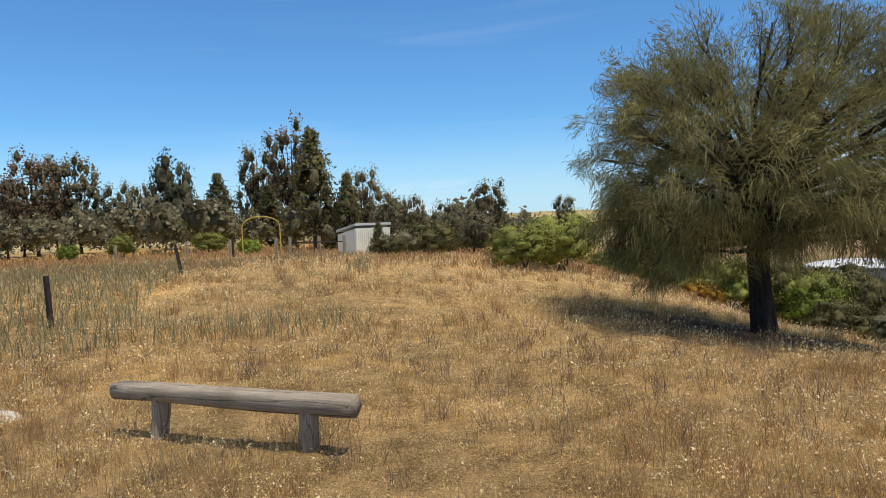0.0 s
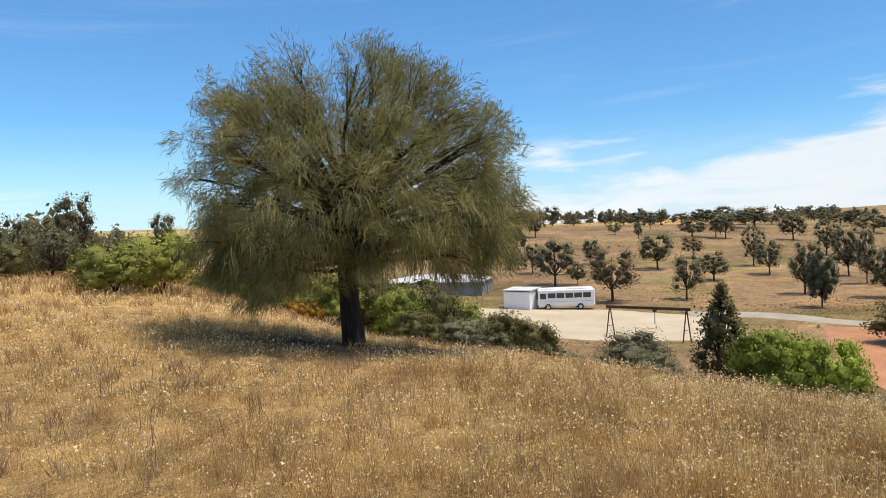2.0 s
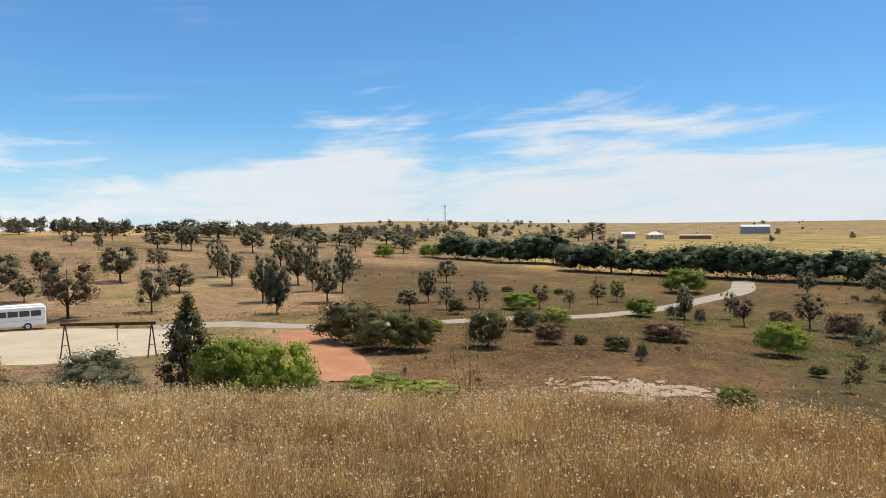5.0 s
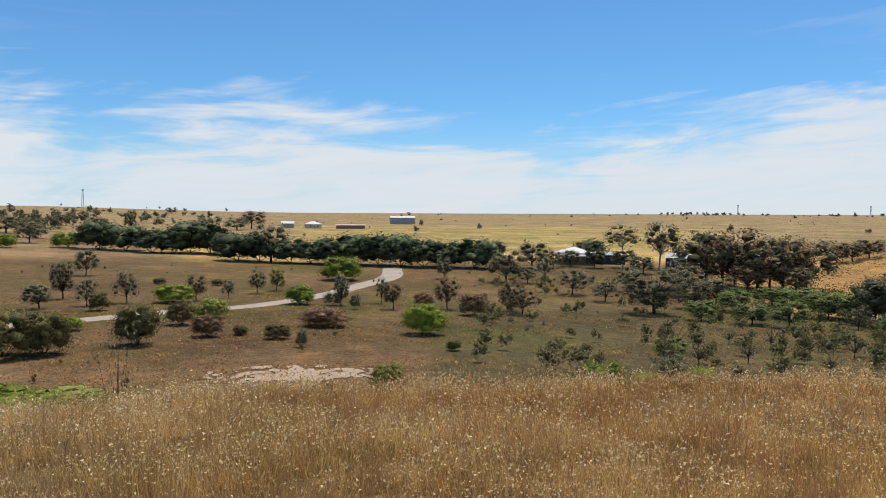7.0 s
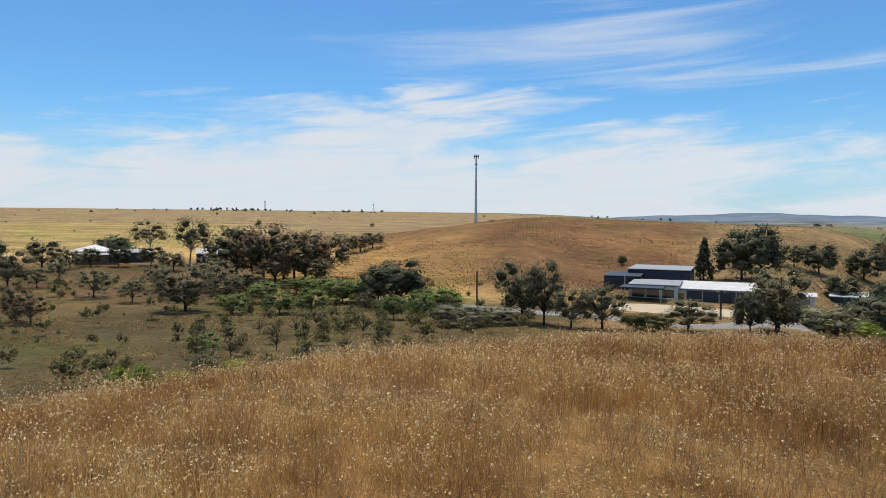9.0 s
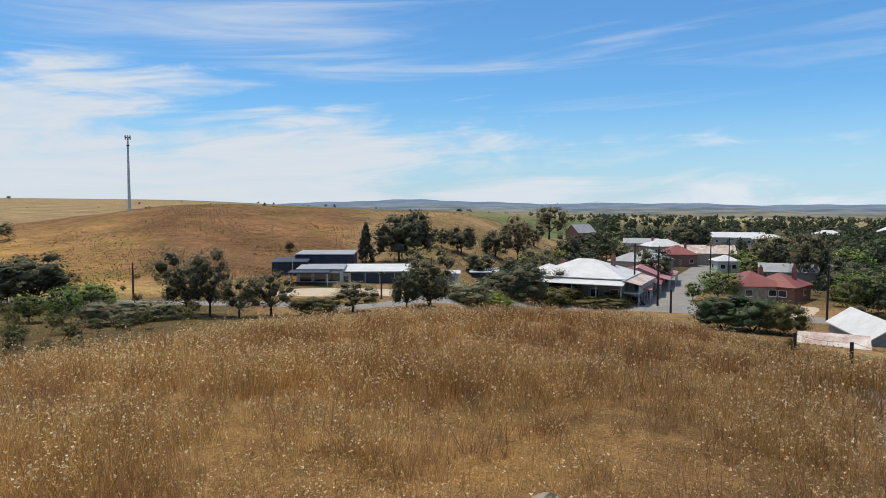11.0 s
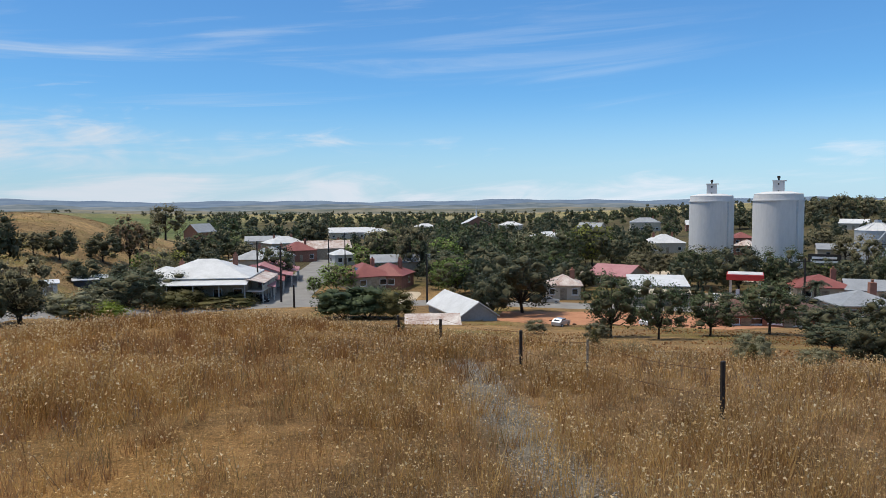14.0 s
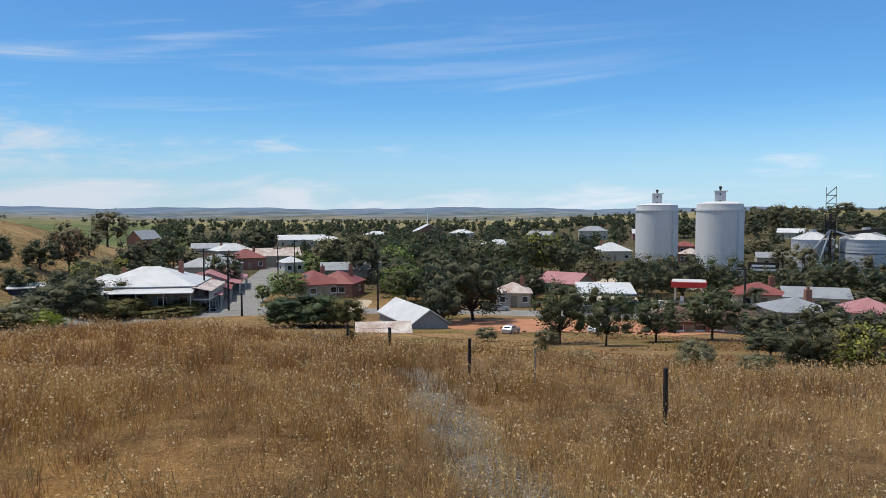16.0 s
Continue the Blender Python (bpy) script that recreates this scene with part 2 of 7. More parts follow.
LEAF_GUM = leafy("gum_leaves", (0.098, 0.091, 0.046), (0.206, 0.183, 0.101), (0.374, 0.314, 0.192), 0.35)
LEAF_GREY = leafy("grey_green_leaves", (0.102, 0.101, 0.054), (0.190, 0.181, 0.103), (0.313, 0.285, 0.174), 0.35)
LEAF_BRIGHT = leafy("bright_leaves", (0.109, 0.150, 0.018), (0.245, 0.301, 0.040), (0.399, 0.451, 0.080), 0.4)
LEAF_CREEK = leafy("creek_leaves", (0.072, 0.12, 0.026), (0.17, 0.245, 0.058), (0.29, 0.37, 0.11), 0.4)
LEAF_DARK = leafy("dark_leaves", (0.025, 0.037, 0.022), (0.061, 0.078, 0.046), (0.121, 0.138, 0.085), 0.3)
LEAF_RED = leafy("rust_leaves", (0.108, 0.064, 0.035), (0.193, 0.114, 0.063), (0.309, 0.200, 0.113), 0.35)
LEAF_OLIVE = leafy("olive_leaves", (0.066, 0.061, 0.021), (0.131, 0.117, 0.040), (0.222, 0.193, 0.073), 0.35)
LEAF_YELLOWISH = leafy("yellow_green_leaves", (0.123, 0.133, 0.027), (0.256, 0.267, 0.055), (0.410, 0.399, 0.098), 0.35)
LEAF_PINE = leafy("pine_needles", (0.031, 0.047, 0.022), (0.073, 0.098, 0.044), (0.136, 0.170, 0.079), 0.35)
LEAF_ORANGE = leafy("orange_flowers", (0.10, 0.10, 0.02), (0.42, 0.20, 0.02), (0.55, 0.30, 0.03))
NEEDLE = leafy("sheoak_needles", (0.083, 0.081, 0.034), (0.194, 0.177, 0.066), (0.353, 0.305, 0.109), 0.4)
# dark clump colour that paints the shade inside a crown
SHADED_CORE = mottled("shaded_crown_core", (0.05, 0.047, 0.024), (0.125, 0.115, 0.06), 3, 0.95, bump=0.6, dist=0.05)
BARK = mottled("bark", (0.018, 0.014, 0.011), (0.075, 0.058, 0.045), 5, 0.95, bump=1.0, stretch=(3, 3, 0.6), dist=0.03)
BARK_PALE = mottled("pale_bark", (0.12, 0.095, 0.075), (0.34, 0.30, 0.26), 2, 0.9, bump=0.4, stretch=(2, 2, 0.5))


def weathered_wood():
    m = Mat("weathered_wood", 0.9, 0, 0.15)
    grain, broad = m.noise(5.0, 6, 0.7, (0.5, 9, 9)), m.noise(2.0, 3, 0.6)
    f = m.math("ADD", m.math("MULTIPLY", grain, 0.6), m.math("MULTIPLY", broad, 0.4))
    c = m.ramp(f, [(0.33, (0.15, 0.115, 0.08)), (0.5, (0.30, 0.245, 0.18)), (0.68, (0.44, 0.375, 0.29))])
    crack = m.ramp(m.noise(1.6, 2, 0.4, (0.35, 7, 7), distort=0.4), [(0.485, (1, 1, 1)), (0.5, (0.12, 0.10, 0.08)), (0.515, (1, 1, 1))])
    m.colour(m.mix(0.85, c, crack, "MULTIPLY"))
    return m.bump(grain, 0.8, 0.012)


WOOD_GREY = weathered_wood()
CONCRETE_WHITE = mottled("silo_concrete", (0.52, 0.52, 0.52), (0.66, 0.65, 0.64), 0.18, 0.8, bump=0.1, stretch=(1, 1, 0.35))
IRON_WHITE = mottled("white_iron_roof", (0.44, 0.44, 0.43), (0.62, 0.62, 0.61), 0.6, 0.5, 0.0, 0.05)
IRON_GREY = mottled("grey_iron_roof", (0.21, 0.22, 0.23), (0.34, 0.35, 0.36), 0.6, 0.55, 0.2, 0.05)
IRON_RED = mottled("red_iron_roof", (0.17, 0.045, 0.04), (0.26, 0.085, 0.07), 0.6, 0.6, 0.0, 0.05)
IRON_PINK = mottled("faded_red_iron_roof", (0.30, 0.12, 0.125), (0.42, 0.21, 0.21), 0.5, 0.6, 0.0, 0.05)
IRON_BROWN = mottled("brown_tile_roof", (0.10, 0.05, 0.038), (0.18, 0.095, 0.07), 0.8, 0.8, 0.0, 0.2)
IRON_RUST = mottled("rusty_iron_roof", (0.24, 0.12, 0.08), (0.64, 0.60, 0.55), 0.7, 0.7, 0.1, 0.05)
IRON_DARK = mottled("dark_iron_cladding", (0.022, 0.028, 0.042), (0.045, 0.054, 0.072), 0.8, 0.55, 0.2, 0.05)
WALL_CREAM = mottled("cream_render", (0.42, 0.36, 0.27), (0.56, 0.49, 0.39), 0.7, 0.9, bump=0.15)
WALL_STONE = mottled("stone_wall", (0.24, 0.19, 0.14), (0.46, 0.39, 0.30), 1.6, 0.9, bump=0.5)
WALL_BRICK = mottled("brick_wall", (0.19, 0.085, 0.06), (0.34, 0.17, 0.12), 2.0, 0.9, bump=0.3)
WALL_WHITE = mottled("white_painted_wall", (0.46, 0.45, 0.42), (0.62, 0.60, 0.56), 0.8, 0.8, bump=0.1)
DARK_VOID = mottled("shaded_opening", (0.02, 0.02, 0.022), (0.04, 0.04, 0.042), 1, 0.6, bump=0)
GRAVEL = mottled("pale_gravel", (0.36, 0.29, 0.20), (0.50, 0.42, 0.31), 0.25, 0.95, bump=0.4, fine=20, dist=0.01)
ASPHALT = mottled("worn_asphalt", (0.16, 0.15, 0.14), (0.26, 0.25, 0.23), 0.2, 0.9, bump=0.2, fine=25)
SALT = mottled("bare_scald", (0.20, 0.14, 0.09), (0.46, 0.36, 0.26), 0.9, 0.95, bump=0.3, fine=6)
ROAD_GRAVEL = mottled("grey_road_gravel", (0.25, 0.215, 0.165), (0.38, 0.335, 0.27), 0.3, 0.95, bump=0.3, fine=18)
SOIL_RED = mottled("red_soil", (0.27, 0.115, 0.055), (0.46, 0.225, 0.12), 0.3, 0.95, bump=0.6, fine=12, dist=0.05)
STEEL = mottled("galvanised_steel", (0.40, 0.42, 0.45), (0.56, 0.58, 0.60), 1.5, 0.5, 0.3, 0.05)
STEEL_DARK = mottled("dark_painted_steel", (0.025, 0.022, 0.02), (0.06, 0.05, 0.045), 3, 0.6, 0.3, 0.1)
RUST = mottled("rusty_steel", (0.06, 0.03, 0.02), (0.17, 0.085, 0.05), 6, 0.9, 0.2, 0.3)
PAINT_WHITE = mottled("white_gloss_paint", (0.74, 0.74, 0.74), (0.82, 0.82, 0.82), 0.5, 0.3, 0, 0.0)
RUBBER = mottled("black_rubber", (0.012, 0.012, 0.012), (0.03, 0.03, 0.03), 5, 0.8, 0, 0.1)
GLASS_DARK = Mat("dark_window_glass", 0.06, 0.0, 0.7).colour((0.012, 0.016, 0.02))

# ---- building helpers ----
def mesh_of(name, verts, faces, material, smooth=False):
    me = bpy.data.meshes.new(name)
    me.from_pydata(verts, [], faces)
    if material:
        me.materials.append(material.m)
    if smooth:
        me.polygons.foreach_set("use_smooth", [True] * len(me.polygons))
    me.update()
    return me


def part(name, bm, material, parent=None, label="", smooth=False):
    """Links a bmesh (or a mesh) as one mesh object under a thing or a part."""
    if isinstance(bm, bpy.types.Mesh):
        me = bm
    else:
        me = bpy.data.meshes.new(name)
        bm.normal_update()
        bm.to_mesh(me)
        bm.free()
        me.materials.append(material.m)
        if smooth:
            me.polygons.foreach_set("use_smooth", [True] * len(me.polygons))
    ob = new(name, me)
    ob.parent = parent
    if label:
        ob["label"] = label
    return ob


def thing(name, label, category, group="", at=None, turn=0.0):
    ob = new(name)
    ob.empty_display_size = 0.1
    if at is not None:
        ob.matrix_basis = pose(at[0], at[1], at[2], 0, 0, turn)
    return tagged(ob, label, category, group)


def box(w, d, h, x=0.0, y=0.0, z=0.0, bevel=0.0, bm=None, rot=None):
    """A box w x d x h standing on z at x, y (middle)."""
    own = bmesh.new()
    bmesh.ops.create_cube(own, size=1.0)
    bmesh.ops.scale(own, vec=(w, d, h), verts=own.verts)
    if bevel:
        bmesh.ops.bevel(own, geom=own.edges[:], offset=bevel, segments=1, affect="EDGES")
    if rot is not None:
        bmesh.ops.transform(own, matrix=rot, verts=own.verts)
    bmesh.ops.translate(own, vec=(x, y, z + h / 2), verts=own.verts)
    return join(bm, own)


def join(bm, own):
    if bm is None:
        return own
    me = bpy.data.meshes.new("tmp")
    own.to_mesh(me)
    own.free()
    bm.from_mesh(me)
    bpy.data.meshes.remove(me)
    return bm


def tube(points, radii, sides=8, bm=None, caps=True):
    """A tapered round bar along points."""
    bm = bm or bmesh.new()
    rings = []
    n = len(points)
    pts = [Vector(p) for p in points]
    for i, p in enumerate(pts):
        d = (pts[min(i + 1, n - 1)] - pts[max(i - 1, 0)]).normalized()
        s = d.cross(Vector((0.31, 0.17, 0.93)) if abs(d.z) < 0.9 else Vector((1, 0.2, 0))).normalized()
        q = d.cross(s)
        r = radii[i] if isinstance(radii, (list, tuple)) else radii
        rings.append([bm.verts.new(p + (s * math.cos(a) + q * math.sin(a)) * r) for a in (2 * math.pi * k / sides for k in range(sides))])
    for a, b in zip(rings, rings[1:]):
        for k in range(sides):
            bm.faces.new((a[k], a[(k + 1) % sides], b[(k + 1) % sides], b[k]))
    if caps:
        bm.faces.new(rings[0][::-1])
        bm.faces.new(rings[-1])
    return bm


# the worn gravel track runs down the slope past the fence
TRACK = [(222, 2.4), (215, 3.4), (210.2, 4.25), (206.9, 4.9), (203, 6.15), (200.7, 7.9), (199, 8.8)]
TRACK_XY = np.array([(r * math.sin(radians(b)), r * math.cos(radians(b))) for b, r in TRACK])


def off_track(x, y):
    """Distance from the track's middle line."""
    best = np.full(x.shape, 1e9)
    for (x0, y0), (x1, y1) in zip(TRACK_XY, TRACK_XY[1:]):
        dx, dy = x1 - x0, y1 - y0
        t = np.clip(((x - x0) * dx + (y - y0) * dy) / (dx * dx + dy * dy), 0, 1)
        best = np.minimum(best, np.hypot(x - x0 - t * dx, y - y0 - t * dy))
    return best


# ---- the ground: one sheet from the hilltop to the horizon ----
def land_cover():
    """Base colour of the land, by where it is: dry straw, fallow earth, stubble, green crop, far scrub greyed by
    painted haze.
    """
    plan = np.geomspace(.2, 5500.0, 1200)
    rr = np.array([np.interp(RADII, true_r(b, plan), plan) for b in BEARS])
    bb = np.broadcast_to(((BEARS + 60) % 360 - 60)[:, None], LAND_Z.shape)
    col = np.empty((*LAND_Z.shape, 3))
    straw, earth, brown = np.array([.44, .29, .13]), np.array([.245, .165, .098]), np.array([.16, .10, .052])
    stubble, gold, green = np.array([.25, .18, .10]), np.array([.29, .215, .09]), np.array([.15, .17, .06])
    # scrub carries painted distance haze, a bluish grey over its green
    scrub, rust = np.array([.125, .14, .115]), np.array([.33, .20, .078])
    col[:] = straw

    def put(mask, c, soft=1.0):
        col[mask] = col[mask] * (1 - soft) + c * soft

    def zone(b0, b1, r0, r1):
        return (bb >= b0) & (bb <= b1) & (rr >= r0) & (rr <= r1)

    put(zone(45, 260, 0, 40), np.array([.225, .138, .058]))
    put(zone(185, 260, 0, 40), np.array([.21, .132, .066]))
    put(zone(20, 80, 30, 330), earth * .92)
    put(zone(70, 128, 26, 62), brown)
    put(zone(66, 128, 62, 210), np.array([.115, .076, .038]))
    put(zone(100, 160, 24, 120), np.array([.095, .076, .036]))
    put(zone(55, 150, 330, 5000), stubble)
    put(zone(90, 122, 260, 620), gold)
    put(zone(122, 158, 130, 330), np.array([.175, .098, .047]))
    put(zone(123, 136, 128, 232), rust * .85)
    put(zone(136, 142, 128, 250), np.array([.24, .14, .06]))
    put(zone(158, 182, 130, 330), np.array([.21, .145, .075]))
    put(zone(148, 182, 340, 2300), np.array([.15, .145, .07]))
    put(zone(152, 182, 380, 900), np.array([.10, .12, .05]))
    put(zone(150, 250, 30, 130), np.array([.19, .125, .062]))
    put(zone(180, 262, 130, 700), np.array([.085, .072, .04]))
    put(zone(178, 262, 700, 1300), np.array([.22, .19, .10]))
    put(zone(172, 262, 1300, 1600), np.array([.30, .24, .13]))
    put(zone(172, 262, 1600, 2000), scrub)
    put(zone(172, 262, 2000, 2300), np.array([.26, .21, .12]))
    put(zone(140, 262, 2300, 5000), scrub)
    put(zone(-60, 20, 120, 5000), np.array([.36, .28, .15]))
    gx, gy = RADII[None, :] * np.sin(np.radians(bb)), RADII[None, :] * np.cos(np.radians(bb))
    for _ in range(2):
        col[:, 1:-1] = (col[:, :-2] + 2 * col[:, 1:-1] + col[:, 2:]) / 4
        col[:] = (np.roll(col, 1, 0) + 2 * col + np.roll(col, -1, 0)) / 4
    # the hilltop's own grass changes slowly round it
    near = RADII < 45
    for _ in range(160):
        col[:, near] = (np.roll(col, 1, 0) + 2 * col + np.roll(col, -1, 0))[:, near] / 4
    wear = np.clip(1.2 - off_track(gx, gy) / .30, 0, 1) * (rr < 11)
    col[:] = col * (1 - wear[..., None]) + np.array([.20, .178, .145]) * wear[..., None]
    # brown fallen needles under the sheoak, darkened to paint in its deeper shadow
    needle_shadow = np.clip(1.35 - np.hypot(gx - 5.35, (gy - 12.4) * 1.1) / 2.9, 0, 1)[..., None]
    col[:] = col * (1 - needle_shadow) + np.array([.15, .10, .066]) * needle_shadow
    return col


def build_ground():
    b = np.radians(BEARS)
    x, y = np.sin(b)[:, None] * RADII[None, :], np.cos(b)[:, None] * RADII[None, :]
    v = np.stack([x, y, LAND_Z], -1)
    rng = np.random.default_rng(5)
    amp = np.clip(RADII * 0.004, 0.008, 0.04) * (RADII > 3)
    v[:, :, 2] += rng.normal(0, 1, LAND_Z.shape) * amp[None, :] * 0.35 * (RADII < 30)[None, :]
    v[:, 0, 2] = 0
    i, j = np.meshgrid(np.arange(N_B), np.arange(N_R - 1), indexing="ij")
    i1 = (i + 1) % N_B
    quads = np.stack([i * N_R + j, i1 * N_R + j, i1 * N_R + j + 1, i * N_R + j + 1], -1).reshape(-1, 4)[:, ::-1]
    me = bpy.data.meshes.new("ground")
    me.vertices.add(N_B * N_R)
    me.vertices.foreach_set("co", v.reshape(-1))
    me.loops.add(len(quads) * 4)
    me.loops.foreach_set("vertex_index", quads.reshape(-1).astype(np.int32))
    me.polygons.add(len(quads))
    me.polygons.foreach_set("loop_start", np.arange(len(quads), dtype=np.int32) * 4)
    me.polygons.foreach_set("use_smooth", np.ones(len(quads), dtype=bool))
    me.update(calc_edges=True)
    me.validate()
    att = me.color_attributes.new("cover", "FLOAT_COLOR", "POINT")
    att.data.foreach_set("color", np.concatenate([land_cover().reshape(-1, 3), np.ones((N_B * N_R, 1))], 1).reshape(-1))
    m = Mat("dry_ground", 0.95, 0, 0.1)
    a = m.node("ShaderNodeAttribute")
    a.attribute_name = "cover"
    big, mid, fine = m.noise(0.035, 4, 0.6), m.noise(0.45, 5, 0.65), m.noise(9.0, 6, 0.75)
    f = m.math("ADD", m.math("MULTIPLY", big, 0.45), m.math("MULTIPLY", mid, 0.35))
    f = m.math("ADD", f, m.math("MULTIPLY", fine, 0.22))
    f = m.math("ADD", f, m.math("MULTIPLY", m.math("SUBTRACT", m.noise(2.2, 4, 0.65), 0.5), 0.5))
    grit = m.noise(48.0, 6, 0.8)
    f = m.math("ADD", f, m.math("MULTIPLY", m.math("SUBTRACT", grit, 0.5), 0.55))
    f = m.math("ADD", f, 0.04)
    # matted straw: crossing fine strands
    strand = m.math("MAXIMUM", m.noise(1.0, 3, 0.7, (70, 15, 20)), m.noise(1.0, 3, 0.7, (15, 70, 20)))
    strand = m.math("MAXIMUM", strand, m.noise(1.0, 3, 0.7, (38, 38, 8)))
    f = m.math("ADD", f, m.math("MULTIPLY", m.math("SUBTRACT", strand, 0.585), 0.9))
    c = m.mix(1.0, a.outputs[0], m.ramp(f, [(0.36, (0.34, 0.31, 0.26)), (0.54, (0.95, 0.93, 0.88)), (0.72, (1.75, 1.68, 1.52))]), "MULTIPLY")
    away = m.node("ShaderNodeVectorMath")
    away.operation = "LENGTH"
    m.link(m.coords(), away.inputs[0])
    green = m.math("MULTIPLY", m.fit(m.noise(0.06, 5, 0.65), 0.5, 0.66), m.fit(away.outputs["Value"], 26, 42))
    c = m.mix(green, c, m.mix(1.0, c, (0.74, 0.92, 0.62), "MULTIPLY"))
    c = m.mix(m.fit(m.noise(0.11, 6, 0.7, (1, 1.7, 1), distort=0.8), 0.5, 0.68), c, m.mix(1.0, c, (1.5, 1.4, 1.25), "MULTIPLY"))
    m.colour(c)
    m.bump(m.math("ADD", fine, m.math("ADD", grit, strand)), 0.9, 0.04)
    me.materials.append(m.m)
    return tagged(new("ground", me), "dry straw-coloured hilltop and rolling farmland", "ground", kind="structure")


build_ground()


COURSES = []


def drape(name, centre, material, label, category, lift=0.12, cross=4):
    """A strip of road laid over the land. centre: bearing, distance and half width along it."""
    pts = [Vector((*place(b, r).xy, w * grown(b, r))) for b, r, w in centre]
    fine = []
    for k in range(len(pts) - 1):
        p0, p1, p2, p3 = pts[max(k - 1, 0)], pts[k], pts[k + 1], pts[min(k + 2, len(pts) - 1)]
        steps = max(3, int((p2.xy - p1.xy).length / 3.0))
        for s in range(steps):
            u = s / steps
            fine.append(0.5 * ((2 * p1) + (p2 - p0) * u + (2 * p0 - 5 * p1 + 4 * p2 - p3) * u * u + (3 * p1 - p0 - 3 * p2 + p3) * u ** 3))
    fine.append(pts[-1])
    COURSES.extend((p.x, p.y, abs(p.z)) for p in fine)
    verts, faces = [], []
    rng = random.Random(3)
    for k, p in enumerate(fine):
        d = (fine[min(k + 1, len(fine) - 1)] - fine[max(k - 1, 0)]).xy.normalized()
        n = Vector((d.y, -d.x))
        for c in range(cross + 1):
            q = p.xy + n * p.z * (2 * c / cross - 1) * (1 + (0.06 * rng.uniform(-1, 1) if c in (0, cross) else 0))
            verts.append((q.x, q.y, ground(q.x, q.y) + (lift if 0 < c < cross else -0.08)))
    w = cross + 1
    for k in range(len(fine) - 1):
        for c in range(cross):
            faces.append((k * w + c, k * w + c + 1, (k + 1) * w + c + 1, (k + 1) * w + c))
    ob = new(name, mesh_of(name, verts, faces, material, True))
    return tagged(ob, label, category, kind="structure")


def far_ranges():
    """Three hazy rows of fields and blue ranges on the rim of the plain; the haze is painted as glow."""
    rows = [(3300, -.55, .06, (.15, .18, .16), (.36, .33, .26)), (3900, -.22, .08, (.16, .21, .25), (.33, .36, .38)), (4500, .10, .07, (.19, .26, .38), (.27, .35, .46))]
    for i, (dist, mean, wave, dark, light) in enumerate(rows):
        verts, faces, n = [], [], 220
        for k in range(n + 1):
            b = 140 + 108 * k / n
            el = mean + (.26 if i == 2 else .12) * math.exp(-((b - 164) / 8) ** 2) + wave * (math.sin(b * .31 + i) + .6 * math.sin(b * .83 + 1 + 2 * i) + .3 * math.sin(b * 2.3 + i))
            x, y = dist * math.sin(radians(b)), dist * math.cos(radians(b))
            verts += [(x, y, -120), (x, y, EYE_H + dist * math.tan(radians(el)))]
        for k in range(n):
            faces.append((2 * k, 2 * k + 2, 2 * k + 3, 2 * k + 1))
        m = Mat("hazy_hill_glow", 1, 0, 0)
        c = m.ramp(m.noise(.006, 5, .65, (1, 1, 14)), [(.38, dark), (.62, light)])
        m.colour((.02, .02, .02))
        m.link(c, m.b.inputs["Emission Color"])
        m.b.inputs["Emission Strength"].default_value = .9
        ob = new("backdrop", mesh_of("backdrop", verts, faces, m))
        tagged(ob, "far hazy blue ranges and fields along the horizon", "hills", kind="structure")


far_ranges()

# ---- plants ----
def cards(points, middle, size, rng, aspect=0.45, flat=0.3):
    """Small leaf sprays: one four-sided leaf at each point, its face turned away from the middle of the crown."""
    n = len(points)
    a = rng.uniform(0, 2 * np.pi, n)
    tilt = rng.normal(0, 0.7, n)
    u = np.stack([np.cos(a) * np.cos(tilt), np.sin(a) * np.cos(tilt), np.sin(tilt)], -1)
    w = rng.normal(0, 1, (n, 3))
    w -= (w * u).sum(1, keepdims=True) * u
    w /= np.linalg.norm(w, axis=1, keepdims=True)
    if middle is not None:
        turn = ((np.cross(w, u)) * (points - middle)).sum(1) < 0
        w[turn] *= -1
    s = size * rng.uniform(0.6, 1.4, n)[:, None]
    v = np.stack([points - u * s, points + w * s * aspect, points + u * s, points - w * s * aspect], 1).reshape(-1, 3)
    f = np.arange(4 * n).reshape(-1, 4)
    return v, f


def core_shape():
    """Points and triangles of a coarse ball."""
    bm = bmesh.new()
    bmesh.ops.create_icosphere(bm, subdivisions=1, radius=1.0)
    v = np.array([q.co[:] for q in bm.verts])
    f = np.array([[q.index for q in t.verts] for t in bm.faces])
    bm.free()
    return v, f


CORE_V, CORE_F = core_shape()


